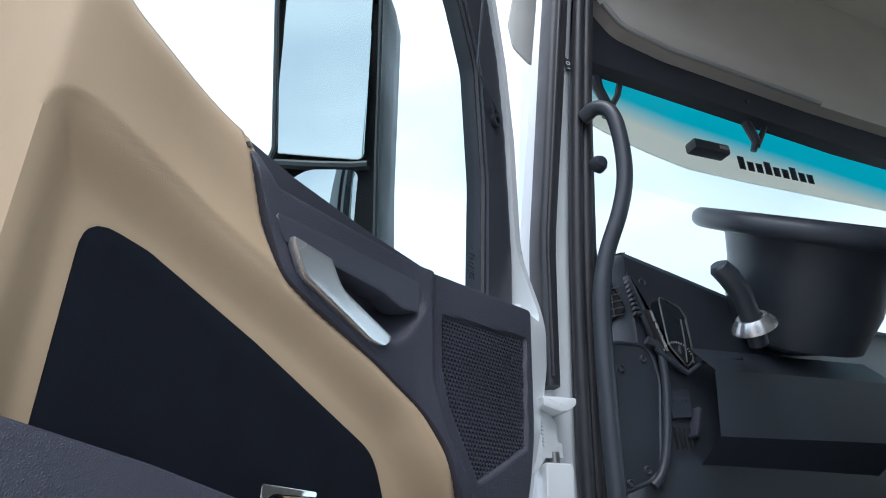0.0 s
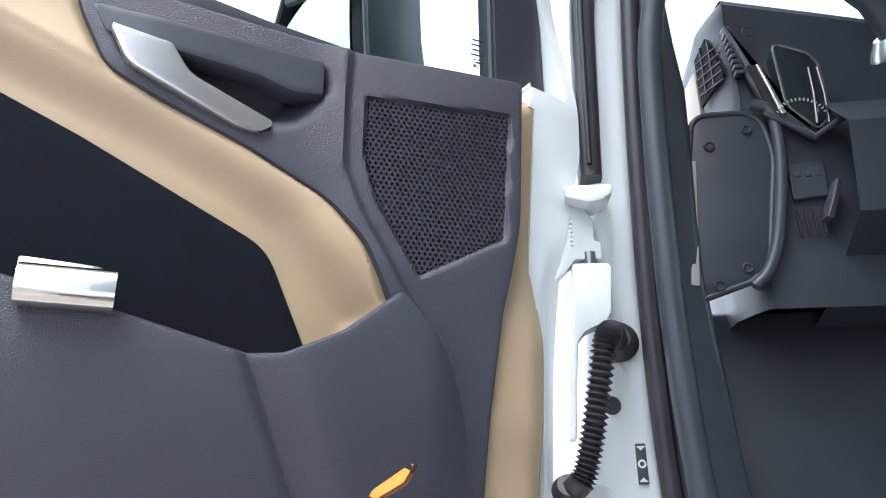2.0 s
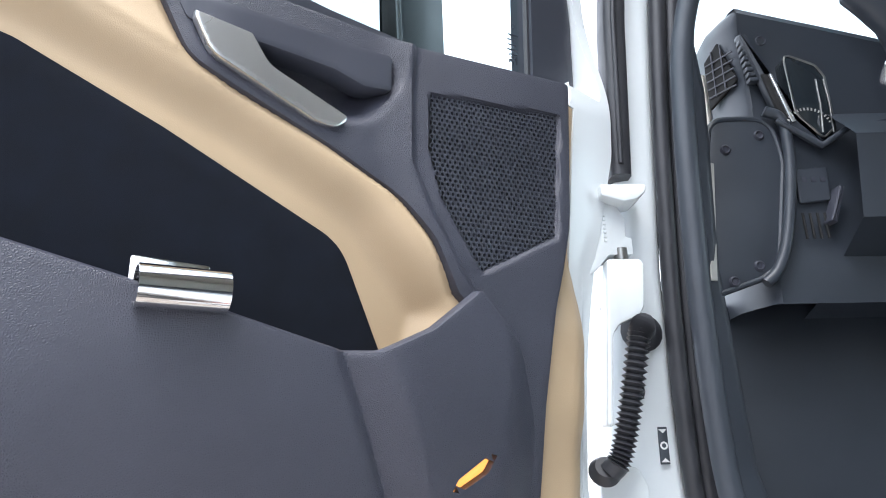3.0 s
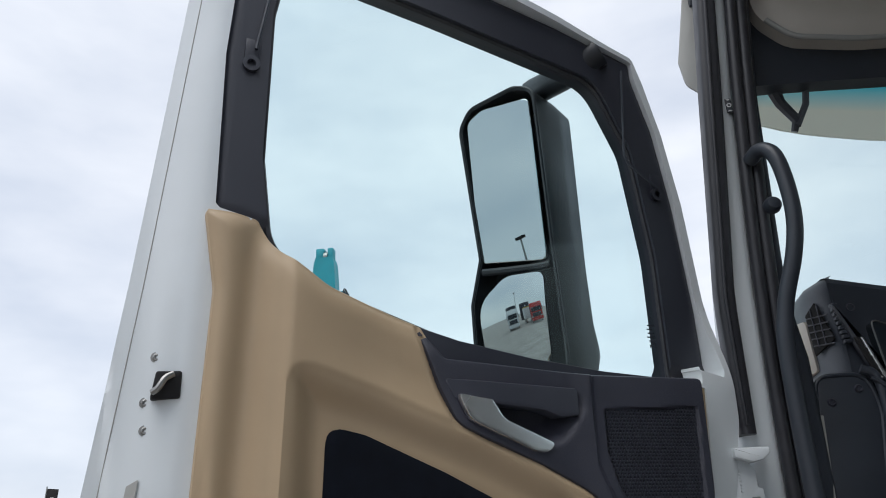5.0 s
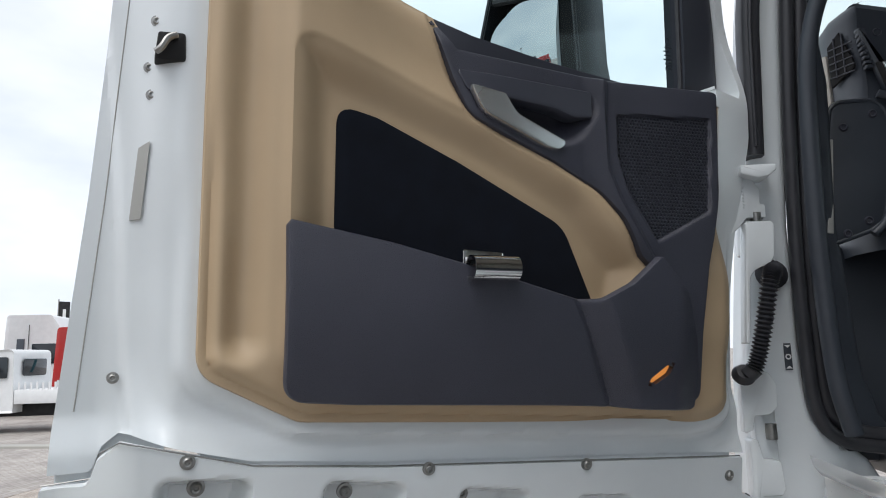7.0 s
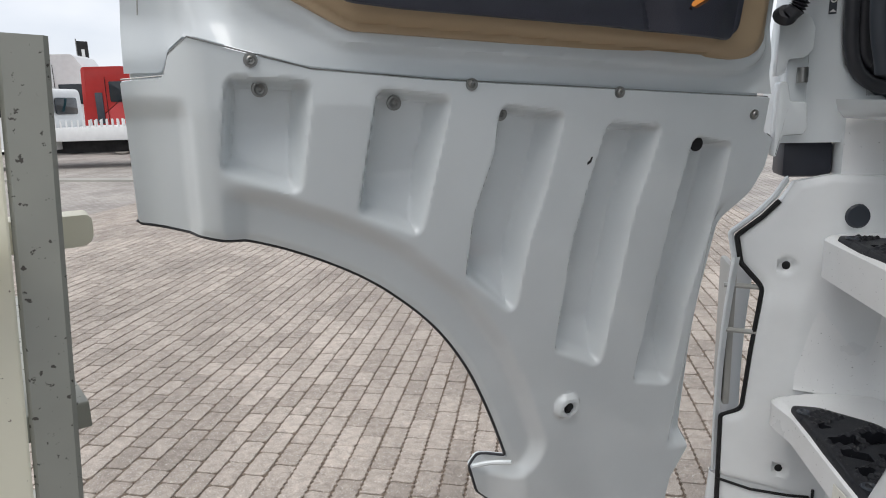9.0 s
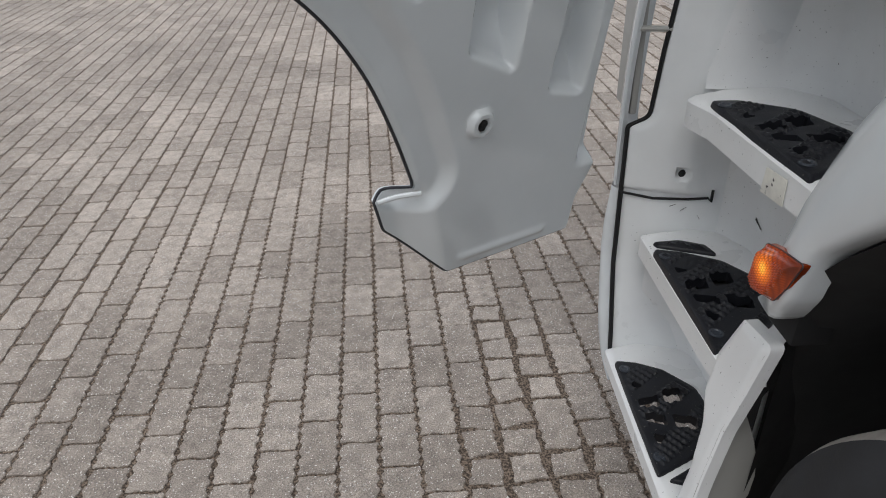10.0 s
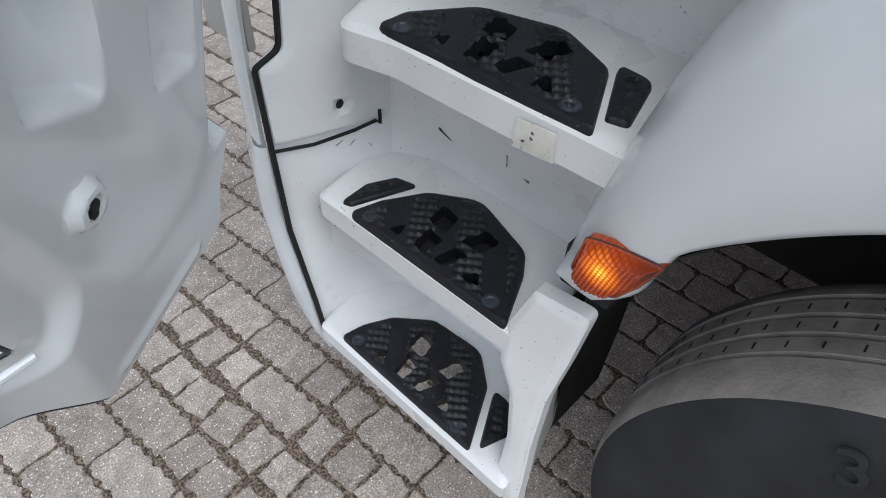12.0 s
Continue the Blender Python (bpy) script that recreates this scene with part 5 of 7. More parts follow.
cab_part("splash_guard", loft(rows), DARK, "black splash guard behind the skirt")

# underside of the lorry, which also shades the paving below
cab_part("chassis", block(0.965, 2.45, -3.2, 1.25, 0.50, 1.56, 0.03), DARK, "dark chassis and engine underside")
# two unseen blocks, added only to keep light off the paving
cab_part("front_light_block", block(0.62, 2.45, 1.24, 1.30, 0.16, 0.80, 0.02), DARK, "unseen dark block behind the bumper that keeps light off the paving")
cab_part("under_light_block", block(1.66, 2.40, -3.0, 1.22, 0.16, 0.52, 0.04), DARK, "unseen dark block low over the ground that shades the paving")

# side marker lamp
ML = rounded([(0.707, 0.938, 0.012), (0.697, 0.999, 0.012), (0.660, 1.010, 0.03), (0.604, 1.020, 0.004), (0.624, 0.972, 0.02), (0.646, 0.934, 0.015), (0.682, 0.924, 0.02)], 0.01, 5)
marker = thing("side_marker_lamp", (0.31, 0.66, 0.97), "lit amber plastic side marker lamp on the white wheel arch", "marker lamp")


def lamp_at(y, z, w):
    return (0.316 - w, y, z)


def lens_height(P):
    """Domed lens with a field of small square prisms over the bulb."""
    d = -sdf(P, ML)[0]
    prisms = np.abs(np.sin((P[:, 1] - 0.25 * P[:, 0]) * 600)) + np.abs(np.sin((P[:, 0] + 0.25 * P[:, 1]) * 600))
    return 0.004 + 0.013 * sstep(0, 0.012, d) + 0.0022 * prisms * sstep(0.006, 0.010, d) * sstep(1.000, 0.994, P[:, 1] + 0.2 * (P[:, 0] - 0.66))


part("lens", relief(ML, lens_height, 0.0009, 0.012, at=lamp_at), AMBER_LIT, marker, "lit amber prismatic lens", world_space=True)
part("lamp_gasket", tube([lamp_at(y, z, 0.0025) for y, z in ML + ML[:1]], 0.0011, 6), RUBBER, marker, "thin black gasket round the lens", world_space=True)

# front wheel
wheel = thing("front_wheel", Matrix.Translation((0.384, 0.116, 0.503)) @ Matrix.Rotation(0.040, 4, "Z"), "worn dusty black lorry front tyre on the paving", "wheel")
K, TW = 0.971, 0.78
prof = [(0.285, 0.015), (0.300, -0.005), (0.40, -0.020), (0.455, -0.018), (0.492, -0.004), (0.506, 0.008), (0.514, 0.030), (0.516, 0.062)]
for g in (0.088, 0.137, 0.186, 0.235):
    prof += [(0.518, g), (0.492, g + 0.002), (0.492, g + 0.011), (0.518, g + 0.013)]
prof += [(0.516, 0.275), (0.505, 0.300), (0.46, 0.325), (0.30, 0.31)]
part("tread", lathe([(r * K, z * TW) for r, z in prof[5:]], 120, Matrix.Rotation(radians(90), 4, "Y")), TYRE, wheel, "grey-dusted worn tread", angle=35)
part("sidewall", lathe([(r * K, z * TW) for r, z in prof[:6]], 120, Matrix.Rotation(radians(90), 4, "Y")), SIDEWALL, wheel, "dark rubber sidewall", angle=35)
part("rim", lathe([(0, 0.08), (0.12, 0.08), (0.14, 0.05), (0.25, 0.04), (0.285, 0.01), (0.29, 0.02), (0.29, 0.22)], 48, Matrix.Rotation(radians(90), 4, "Y")), STEEL, wheel, "grey steel rim")
# tread sipes
bm = bmesh.new()
for k in range(72):
    a = 2 * math.pi * k / 72
    for zc in (0.1185, 0.1675, 0.2165):
        block(zc * TW - 0.006, zc * TW + 0.006, -0.0012, 0.0012, 0.496, 0.5036, 0, bm=bm, m=Matrix.Rotation(a, 4, "X"))
tagged(part("tread_wear", bm, DARK, wheel, "fine cuts in the tread", smooth=False), kind="stuff")
# raised size marking on the sidewall
fc = bpy.data.curves.new("size_marking", "FONT")
fc.body, fc.size, fc.extrude, fc.align_x = "315/7", 0.085, 0.002, "CENTER"
fo = new("size_marking", fc)
fo.parent = wheel
fo.matrix_basis = Matrix.Rotation(radians(-24), 4, "X") @ Matrix.Translation((-0.0165, 0.0, 0.392)) @ Matrix(((0, 0, -1, 0), (-1, 0, 0, 0), (0, 1, 0, 0), (0, 0, 0, 1)))
fc.materials.append(SIDEWALL)

# ---- inside the cab ----
def shell_box(name, x0, x1, y0, y1, z0, z1, mat, label):
    return cab_part(name, block(x0, x1, y0, y1, z0, z1, 0.01), mat, label)


shell_box("cab_floor", 0.62, 2.6, -0.9, 1.6, 1.60, 1.66, BLACKPL, "black rubber cab floor")
# mostly unseen walls added to darken the cab; the far window lets light in
shell_box("cab_side", 2.55, 2.62, -0.9, 1.6, 1.60, 2.30, HEADLINER, "inner side wall of the cab")
shell_box("cab_side", 2.55, 2.62, -0.9, 1.6, 3.20, 3.60, HEADLINER, "inner side wall over the window")
shell_box("cab_side", 2.55, 2.62, -0.9, -0.05, 2.30, 3.20, HEADLINER, "inner side wall behind the window")
far_pane = cab_part("side_window_glass", block(2.58, 2.584, -0.05, 1.6, 2.30, 3.20, 0), SCREEN, "clear passenger window", smooth=False)
far_pane.visible_shadow = False
shell_box("cab_back", 0.45, 2.6, -0.95, -0.88, 1.60, 3.6, HEADLINER, "rear wall of the cab")
shell_box("cab_roof", 0.48, 2.6, -0.9, 1.3, 3.45, 3.5, HEADLINER, "beige headliner")
shell_box("rear_side", 0.42, 0.50, -0.95, -0.12, 0.9, 3.5, WHITE, "white cab side behind the doorway")
shell_box("firewall", 0.60, 2.6, 1.45, 1.50, 1.60, 2.45, DARK, "dark bulkhead under the dashboard")
shell_box("roof_rail", 0.50, 0.60, -0.6, 1.10, 3.28, 3.46, BLACKPL, "black trim over the doorway")

# windscreen and its header
bm = bmesh.new()
for dy in (0.0, 0.005):
    rows = [[(x, y + dy - 0.12 * ((x - 1.5) / 1.0) ** 2, z) for x in np.linspace(0.50, 2.5, 12)] for y, z in ((1.62, 2.42), (1.50, 2.80), (1.40, 3.25))]
    loft(rows, bm=bm)
ws = cab_part("windscreen", bm, SCREEN, "clear curved windscreen")
ws.visible_shadow = False
HEAD = rounded([(0.585, 3.5, 0.0), (0.590, 3.16, 0.10), (0.655, 3.085, 0.08), (0.80, 3.06, 0.3), (1.3, 3.04, 0.5), (2.5, 3.04, 0.0), (2.5, 3.5, 0.0)], 0.05, 8)
cab_part("header_panel", relief(HEAD, lambda P: 0.02 * sstep(0, 0.05, -sdf(P, HEAD)[0]), 0.02, 0.10, at=lambda a, b, c: (a, 1.10 - c + 0.05 * max(0, a - 0.6), b)), HEADLINER, "beige moulded header shelf")
cab_part("header_seal", tube([(a, 1.092 + 0.05 * max(0, a - 0.6), b) for a, b in HEAD[8:-2]], 0.0065, 8), GREY, "light seal line on the header")
HB = rounded([(0.52, 3.5, 0.0), (0.535, 2.99, 0.03), (0.70, 2.985, 0.1), (1.4, 2.955, 0.3), (2.5, 2.955, 0.0), (2.5, 3.5, 0.0)], 0.02, 6)
cab_part("header_trim", relief(HB, lambda P: 0 * P[:, 0], 0.04, 0.04, at=lambda a, b, c: (a, 1.135 - c + 0.05 * max(0, a - 0.6), b)), BLACKPL, "black windscreen header trim")

# tinted sun visor outside the windscreen: turquoise above, pale below
m = bpy.data.materials.new("graded_visor_acrylic")
m.use_nodes = True
n, l = m.node_tree.nodes, m.node_tree.links
tc, sep, mr, ramp = n.new("ShaderNodeTexCoord"), n.new("ShaderNodeSeparateXYZ"), n.new("ShaderNodeMapRange"), n.new("ShaderNodeValToRGB")
mr.inputs["From Min"].default_value, mr.inputs["From Max"].default_value = 3.06, 3.24
l.new(tc.outputs["Object"], sep.inputs[0])
slope = n.new("ShaderNodeMath")
slope.operation = "MULTIPLY_ADD"
slope.inputs[1].default_value = 0.12
l.new(sep.outputs["X"], slope.inputs[0])
l.new(sep.outputs["Z"], slope.inputs[2])
l.new(slope.outputs[0], mr.inputs["Value"])
l.new(mr.outputs[0], ramp.inputs["Fac"])
ramp.color_ramp.elements[0].position, ramp.color_ramp.elements[0].color = 0.30, (0.80, 0.77, 0.66, 1)
ramp.color_ramp.elements[1].position, ramp.color_ramp.elements[1].color = 0.80, (0.02, 0.58, 0.70, 1)
b = n["Principled BSDF"]
b.inputs["Roughness"].default_value = 0.3
tl, mx = n.new("ShaderNodeBsdfTranslucent"), n.new("ShaderNodeMixShader")
l.new(ramp.outputs["Color"], b.inputs["Base Color"])
l.new(ramp.outputs["Color"], tl.inputs["Color"])
mx.inputs[0].default_value = 0.75
l.new(b.outputs[0], mx.inputs[1])
l.new(tl.outputs[0], mx.inputs[2])
l.new(mx.outputs[0], n["Material Output"].inputs["Surface"])
VISOR = m
visor = thing("sun_visor", (0.0, 0.0, 0.0), "turquoise and beige graded acrylic sun visor on the cab front", "sun visor")
rows = []
for x in np.linspace(0.565, 2.5, 40):
    zb = float(np.interp(x, [0.50, 0.57, 0.64, 0.73, 0.87, 1.0, 1.22, 2.5], [3.06, 3.0, 2.97, 2.945, 2.92, 2.905, 2.90, 2.90]))
    y = 1.245 + 0.10 * math.sqrt(max(0.0, min(1.0, (x - 0.415) / 0.6))) * 1.0
    rows.append([(x, y, zb), (x, y - 0.004, zb + 0.002), (x, y + 0.01, 3.07), (x, y + 0.03, 3.24)])
part("visor_sheet", loft(rows), VISOR, visor, "translucent graded acrylic sheet", angle=60)
for x in (0.64, 1.095, 1.75):
    part("visor_bracket", tube([(x - 0.03, 1.17, 3.02), (x - 0.01, 1.19, 2.97), (x + 0.02, 1.20, 2.925), (x + 0.012, 1.21, 2.90)], [0.018, 0.013, 0.012, 0.008], 8), BLACKPL, visor, "black visor bracket")
    part("visor_bracket", tube([(x + 0.05, 1.17, 3.01), (x + 0.045, 1.19, 2.96), (x + 0.018, 1.20, 2.91)], 0.008, 8), BLACKPL, visor)
END = rounded([(0.500, 3.44, 0.02), (0.442, 3.174, 0.03), (0.449, 3.100, 0.04), (0.490, 3.060, 0.02), (0.560, 3.05, 0.01), (0.565, 3.44, 0.01)], 0.02, 5)
part("visor_end", plate(END, 0.0, 0.006, 0.002, at=lambda a, b, c: (a, 1.262 - c, b)), GREY, visor, "pale grey end piece of the visor")
part("end_clip", block(0.500, 0.522, 1.245, 1.262, 3.345, 3.372, 0.003), BLACKPL, visor)
# plain bars in place of the mirrored lettering on the visor
bm = bmesh.new()
for i in range(9):
    x = 1.17 + i * 0.032
    block(x, x + 0.022, 1.318 + 0.0, 1.320, 2.925, 2.955 + 0.012 * (i % 3 == 0), 0, bm=bm)
part("lettering", bm, BLACKPL, visor, "dark plain lettering", smooth=False)
cam_box = thing("toll_box", (1.005, 1.26, 2.915), "small dark toll box behind the windscreen", "toll box")
part("case", block(-0.058, 0.058, -0.02, 0.02, -0.015, 0.015, 0.006), BLACKPL, cam_box)
part("display", block(0.022, 0.050, -0.022, -0.019, -0.005, 0.006, 0.001), GREY, cam_box)

# dashboard
dash = thing("dashboard", (0.9, 1.3, 1.7), "black moulded lorry dashboard with vents and instruments", "dashboard")


def dash_part(name, bm, mat, label="", parent=None, **k):
    return part(name, bm, mat, parent or dash, label, world_space=True, **k)


def at_dash(x, z, w):
    return (x, 1.178 - w, z)


SIDE = rounded([(0.548, 2.345, 0.02), (0.545, 2.322, 0.03), (0.640, 2.322, 0.05), (0.650, 2.25, 0.1), (0.618, 2.085, 0.04), (0.59, 2.066, 0.03), (0.512, 2.040, 0.02), (0.50, 2.07, 0.02)][1:], 0.02, 5)
dash_part("side_cover", plate(SIDE, -0.03, 0.004, 0.006, at=at_dash), BLACKPL, "black screwed dashboard side cover")
dash_part("side_cover_rim", tube([at_dash(a, b, 0.002) for a, b in SIDE + SIDE[:1]], 0.0045, 8), BLACKPL)
for x, z in ((0.618, 2.293), (0.563, 2.270), (0.588, 2.085), (0.548, 2.062)):
    dash_part("cover_screw", lathe([(0, 0.003), (0.004, 0.003), (0.006, 0.006), (0.008, 0.004), (0.009, 0)], 14, Matrix.Translation(at_dash(x, z, 0.002)) @ Matrix.Rotation(radians(90), 4, "X")), GRILLEPL)
dash_part("grey_strip", plate(rounded([(0.527, 2.247), (0.540, 2.246), (0.521, 2.062), (0.510, 2.064)], 0.002, 2), 0.0, 0.012, 0.002, at=at_dash), GREY, "slim grey strip beside the cover")
# body of the dashboard in section, swept to the far side
sec = [(1.185, 2.03), (1.180, 2.10), (1.180, 2.32), (1.186, 2.345), (1.184, 2.47), (1.178, 2.515), (1.184, 2.527), (1.205, 2.532), (1.46, 2.535), (1.56, 2.45), (1.56, 2.0)]
rows = [[(x, y + dy, z - 0.25 * min(max(0.0, x - 0.62), 0.38) * max(0.0, min(1.0, (z - 2.40) / 0.11))) for y, z in sec] for x, dy in ((0.616, 0.0), (0.75, 0.004), (1.0, 0.012), (1.2, 0.02), (1.8, 0.08), (2.5, 0.12))]
dash_part("dash_body", loft(rows, cap=False), BLACKPL, "black grained dashboard body", angle=35)
plan = [(0.604, 1.46), (0.597, 1.32), (0.592, 1.262), (0.600, 1.222), (0.611, 1.188), (0.618, 1.1805)]
rows = [[(x + dx, y + dx * 0.5, z) for x, y in plan] for z, dx in ((2.03, 0.0), (2.34, 0.0), (2.345, 0.002), (2.50, 0.002), (2.518, 0.003), (2.528, 0.008), (2.533, 0.016))]
dash_part("dash_end", loft(rows), BLACKPL, "rounded dashboard end", angle=50)
dash_part("dash_cheek", plate(rounded([(1.275, 2.352, 0.01), (1.275, 2.462, 0.02), (1.44, 2.490, 0.01), (1.44, 2.352, 0.01)], 0.01, 3), 0.0, 0.006, 0.002, at=lambda a, b, c: (0.5955 + 0.06 * (a - 1.275) - c, a, b)), HEADLINER, "beige end cheek of the dashboard")


def at_vent(s, z, w):
    """On the slanted corner: s runs from its rear edge to its front edge."""
    return (0.590 + 0.020 * s - 0.96 * w, 1.262 - 0.076 * s - 0.27 * w, z)


VENT = rounded([(0.04, 2.380, 0.01), (0.04, 2.470, 0.006), (0.50, 2.486, 0.006), (0.98, 2.398, 0.01)], 0.01, 3)
vent = dash_part("air_vent", plate(VENT, 0.0, 0.004, 0.002, at=at_vent), DARK, "black air vent")
for k in range(5):
    z = 2.402 + 0.0150 * k
    dash_part("vent_slat", tube([at_vent(0.08, z - 0.002, 0.005), at_vent(0.95, z - 0.012, 0.005)], 0.0015, 6), GRILLEPL, "", parent=vent)
for x in (0.32, 0.62):
    dash_part("vent_slat", tube([at_vent(x, 2.394, 0.0055), at_vent(x, 2.478, 0.0055)], 0.0013, 6), GRILLEPL, "", parent=vent)
for k in range(9):
    z = 2.464 - 0.0095 * k
    dash_part("vent_rib", block(0.607 + 0.0011 * k, 0.622 + 0.0011 * k, 1.168, 1.182, z - 0.0040, z + 0.0030, 0.0015), BLACKPL, "", parent=vent)
SLOT = rounded([(0.629, 2.394), (0.642, 2.391), (0.665, 2.310), (0.650, 2.318)], 0.004, 3)
dash_part("side_slot", plate(SLOT, 0.0, 0.018, 0.002, at=at_dash), DARK, "dark narrow side vent")
dash_part("slot_strip", plate(rounded([(0.641, 2.392), (0.647, 2.390), (0.672, 2.308), (0.664, 2.306)], 0.002, 2), 0.0, 0.021, 0.002, at=at_dash), SATIN, "satin strip beside the side vent")
bolster = curve_path([(0.628, 1.166, 2.330), (0.651, 1.164, 2.315), (0.655, 1.164, 2.26), (0.646, 1.165, 2.19), (0.630, 1.166, 2.12), (0.612, 1.168, 2.078), (0.592, 1.170, 2.058)], 5)
dash_part("cover_bolster", tube(bolster, 0.0085, 10), BLACKPL, "rounded grained bolster along the side cover")
CLUSTER = rounded([(0.668, 2.426, 0.010), (0.717, 2.404, 0.02), (0.728, 2.384, 0.02), (0.730, 2.298, 0.01), (0.709, 2.279, 0.008), (0.673, 2.322, 0.03)], 0.012, 5)
cl = dash_part("instrument_hood", plate(CLUSTER, -0.02, 0.020, 0.004, at=at_dash), DARKGLASS, "glossy black instrument cover")
dash_part("hood_trim", tube([at_dash(a, b, 0.0195) for a, b in CLUSTER + CLUSTER[:1]], 0.0018, 6), STEEL, "thin satin rim", parent=cl)
bm = bmesh.new()
for k in range(15):
    ang = radians(150 - k * 9)
    m = Matrix.Translation(at_dash(0.690 + 0.036 * math.cos(ang), 2.292 + 0.036 * math.sin(ang), 0.0208)) @ Matrix.Rotation(math.pi / 2 - ang, 4, "Y")
    block(-0.0011, 0.0011, -0.0003, 0.0003, -0.0022, 0.0022, 0, bm=bm, m=m)
dash_part("dial_marks", bm, GREY, "pale dial marks", parent=cl, smooth=False)
for x0, x1 in ((0.712, 0.708), (0.724, 0.7245)):
    dash_part("hood_chrome", tube([at_dash(x0, 2.378, 0.022), at_dash((x0 + x1) / 2 + 0.002, 2.335, 0.022), at_dash(x1, 2.288, 0.022)], 0.0016, 8), STEEL, "slim satin strip", parent=cl)
dash_part("corner_blade", plate(rounded([(0.606, 2.466), (0.651, 2.314), (0.706, 2.271), (0.722, 2.284), (0.664, 2.328), (0.619, 2.466)], 0.004, 3), 0.0, 0.016, 0.004, at=at_dash), BLACKPL, "slanted black corner blade")
dash_part("dash_shelf", tube([at_dash(0.640, 2.310, 0.020), at_dash(0.700, 2.264, 0.026), at_dash(0.738, 2.288, 0.036), at_dash(0.830, 2.300, 0.040)], [0.004, 0.006, 0.005, 0.005], 10), BLACKPL, "rounded black shelf edge")
dash_part("shelf_button", lathe([(0.006, 0), (0.0075, 0.002), (0.009, 0)], 18, Matrix.Translation(at_dash(0.643, 2.455, 0.010)) @ Matrix.Rotation(radians(90), 4, "X")), GRILLEPL, "round button")
dash_part("bonnet_lever", plate(rounded([(0.718, 2.204), (0.726, 2.200), (0.706, 2.144), (0.695, 2.147)], 0.003, 3), 0.0, 0.022, 0.004, at=at_dash), GRILLEPL, "dark grey release lever")
SW = rounded([(0.665, 2.235), (0.715, 2.240), (0.712, 2.185), (0.664, 2.180)], 0.004, 3)
sw = dash_part("switch_panel", plate(SW, 0.0, 0.005, 0.002, at=at_dash), BLACKPL, "black switch panel", smooth=False)
for x in (0.676, 0.690, 0.704):
    dash_part("switch_mark", plate(rounded([(x - 0.004, 2.222), (x + 0.004, 2.222), (x + 0.004, 2.214), (x - 0.004, 2.214)], 0.001, 2), 0.004, 0.0058, 0.0003, at=at_dash), GRILLEPL, "", parent=sw)
for k in range(4):
    dash_part("lower_slat", tube([at_dash(0.665 + 0.011 * k, 2.165, 0.004), at_dash(0.666 + 0.011 * k, 2.125, 0.004)], 0.002, 6), DARK)
rows = [[(x, y, z) for y, z in ((1.16, 2.32), (1.10, 2.26), (1.12, 2.14), (1.26, 2.05), (1.46, 1.98))] for x in (0.72, 0.76, 1.1, 1.2)]
dash_part("knee_panel", loft(rows), BLACKPL, "black knee panel under the column", angle=40)
pedal = thing("footrest", (0.66, 1.20, 1.66), "worn black ribbed footrest on the cab floor", "footrest")
part("plate", block(-0.04, 0.10, -0.12, 0.08, 0.0, 0.02, 0.004), BLACKPL, pedal)
for k in range(9):
    part("rib", block(-0.036, 0.096, -0.115 + 0.021 * k, -0.107 + 0.021 * k, 0.02, 0.024, 0.001), STEEL, pedal)

dash_part("kick_panel", block(0.50, 1.60, 1.32, 1.47, 1.62, 2.06, 0.02), BLACKPL, "black kick panel under the dashboard")

# steering wheel and stalk
swm = Matrix.Translation((1.000, 1.03, 2.562)) @ Matrix.Rotation(radians(-4), 4, "Y") @ Matrix.Rotation(radians(33), 4, "X")
steer = thing("steering_wheel", swm, "black leather-rimmed steering wheel on its column", "steering wheel")
R = 0.225
part("rim", tube([(R * math.cos(2 * math.pi * k / 48), R * math.sin(2 * math.pi * k / 48), 0) for k in range(49)], 0.0215, 14), BLACKPL, steer, "grained black rim")
part("hub", lathe([(0, 0.015), (0.10, 0.012), (0.18, 0.004), (0.185, -0.01), (0.172, -0.03), (0.160, -0.08), (0.152, -0.16), (0.13, -0.24), (0.0, -0.25)], 36), BLACKPL, steer, "black hub and column")
for a in (20, 160, 270):
    part("spoke", tube([(0.06 * math.cos(radians(a)), 0.06 * math.sin(radians(a)), -0.01), (R * math.cos(radians(a)), R * math.sin(radians(a)), 0)], [0.03, 0.018], 8), BLACKPL, steer)
part("column_shroud", block(-0.10, 0.10, -0.08, 0.12, -0.26, -0.07, 0.03), BLACKPL, steer, "black column shroud")
stalk = thing("column_stalk", (0.69, 1.03, 2.40), "black steering column stalk with chrome collar", "stalk")
part("lever", tube([(0.680, 0.998, 2.426), (0.684, 1.0, 2.422), (0.703, 1.0, 2.406), (0.735, 1.01, 2.378), (0.765, 1.03, 2.335), (0.79, 1.05, 2.30)], [0.013, 0.019, 0.021, 0.020, 0.019, 0.019], 10), BLACKPL, stalk, world_space=True)
part("collar", lathe([(0.021, 0.0), (0.027, 0.0), (0.040, 0.016), (0.042, 0.022), (0.030, 0.022), (0.021, 0.0)], 28, Matrix.Translation((0.760, 1.025, 2.342)) @ Vector((0.55, 0.38, -0.74)).to_track_quat("Z", "Y").to_matrix().to_4x4()), SATIN, stalk, "chrome collar", world_space=True)

# ---- around the lorry: boarding stair, parked vehicles, crane, mast ----
stair = thing("boarding_stair", (-0.8, 0.5, 0.0), "cream and grey painted steel boarding stair with chipped edges", "steel stair")


def stair_part(name, bm, mat, label="", **k):
    return part(name, bm, mat, stair, label, world_space=True, **k)


SA, SB = Vector((-0.564, 0.255, 1.223)), Vector((-0.541, 0.276, 1.709))
axis = (SB - SA).normalized()
SF = (SA + axis * -1.25).copy()
face = Vector((0.79, 0.62, 0)).normalized()
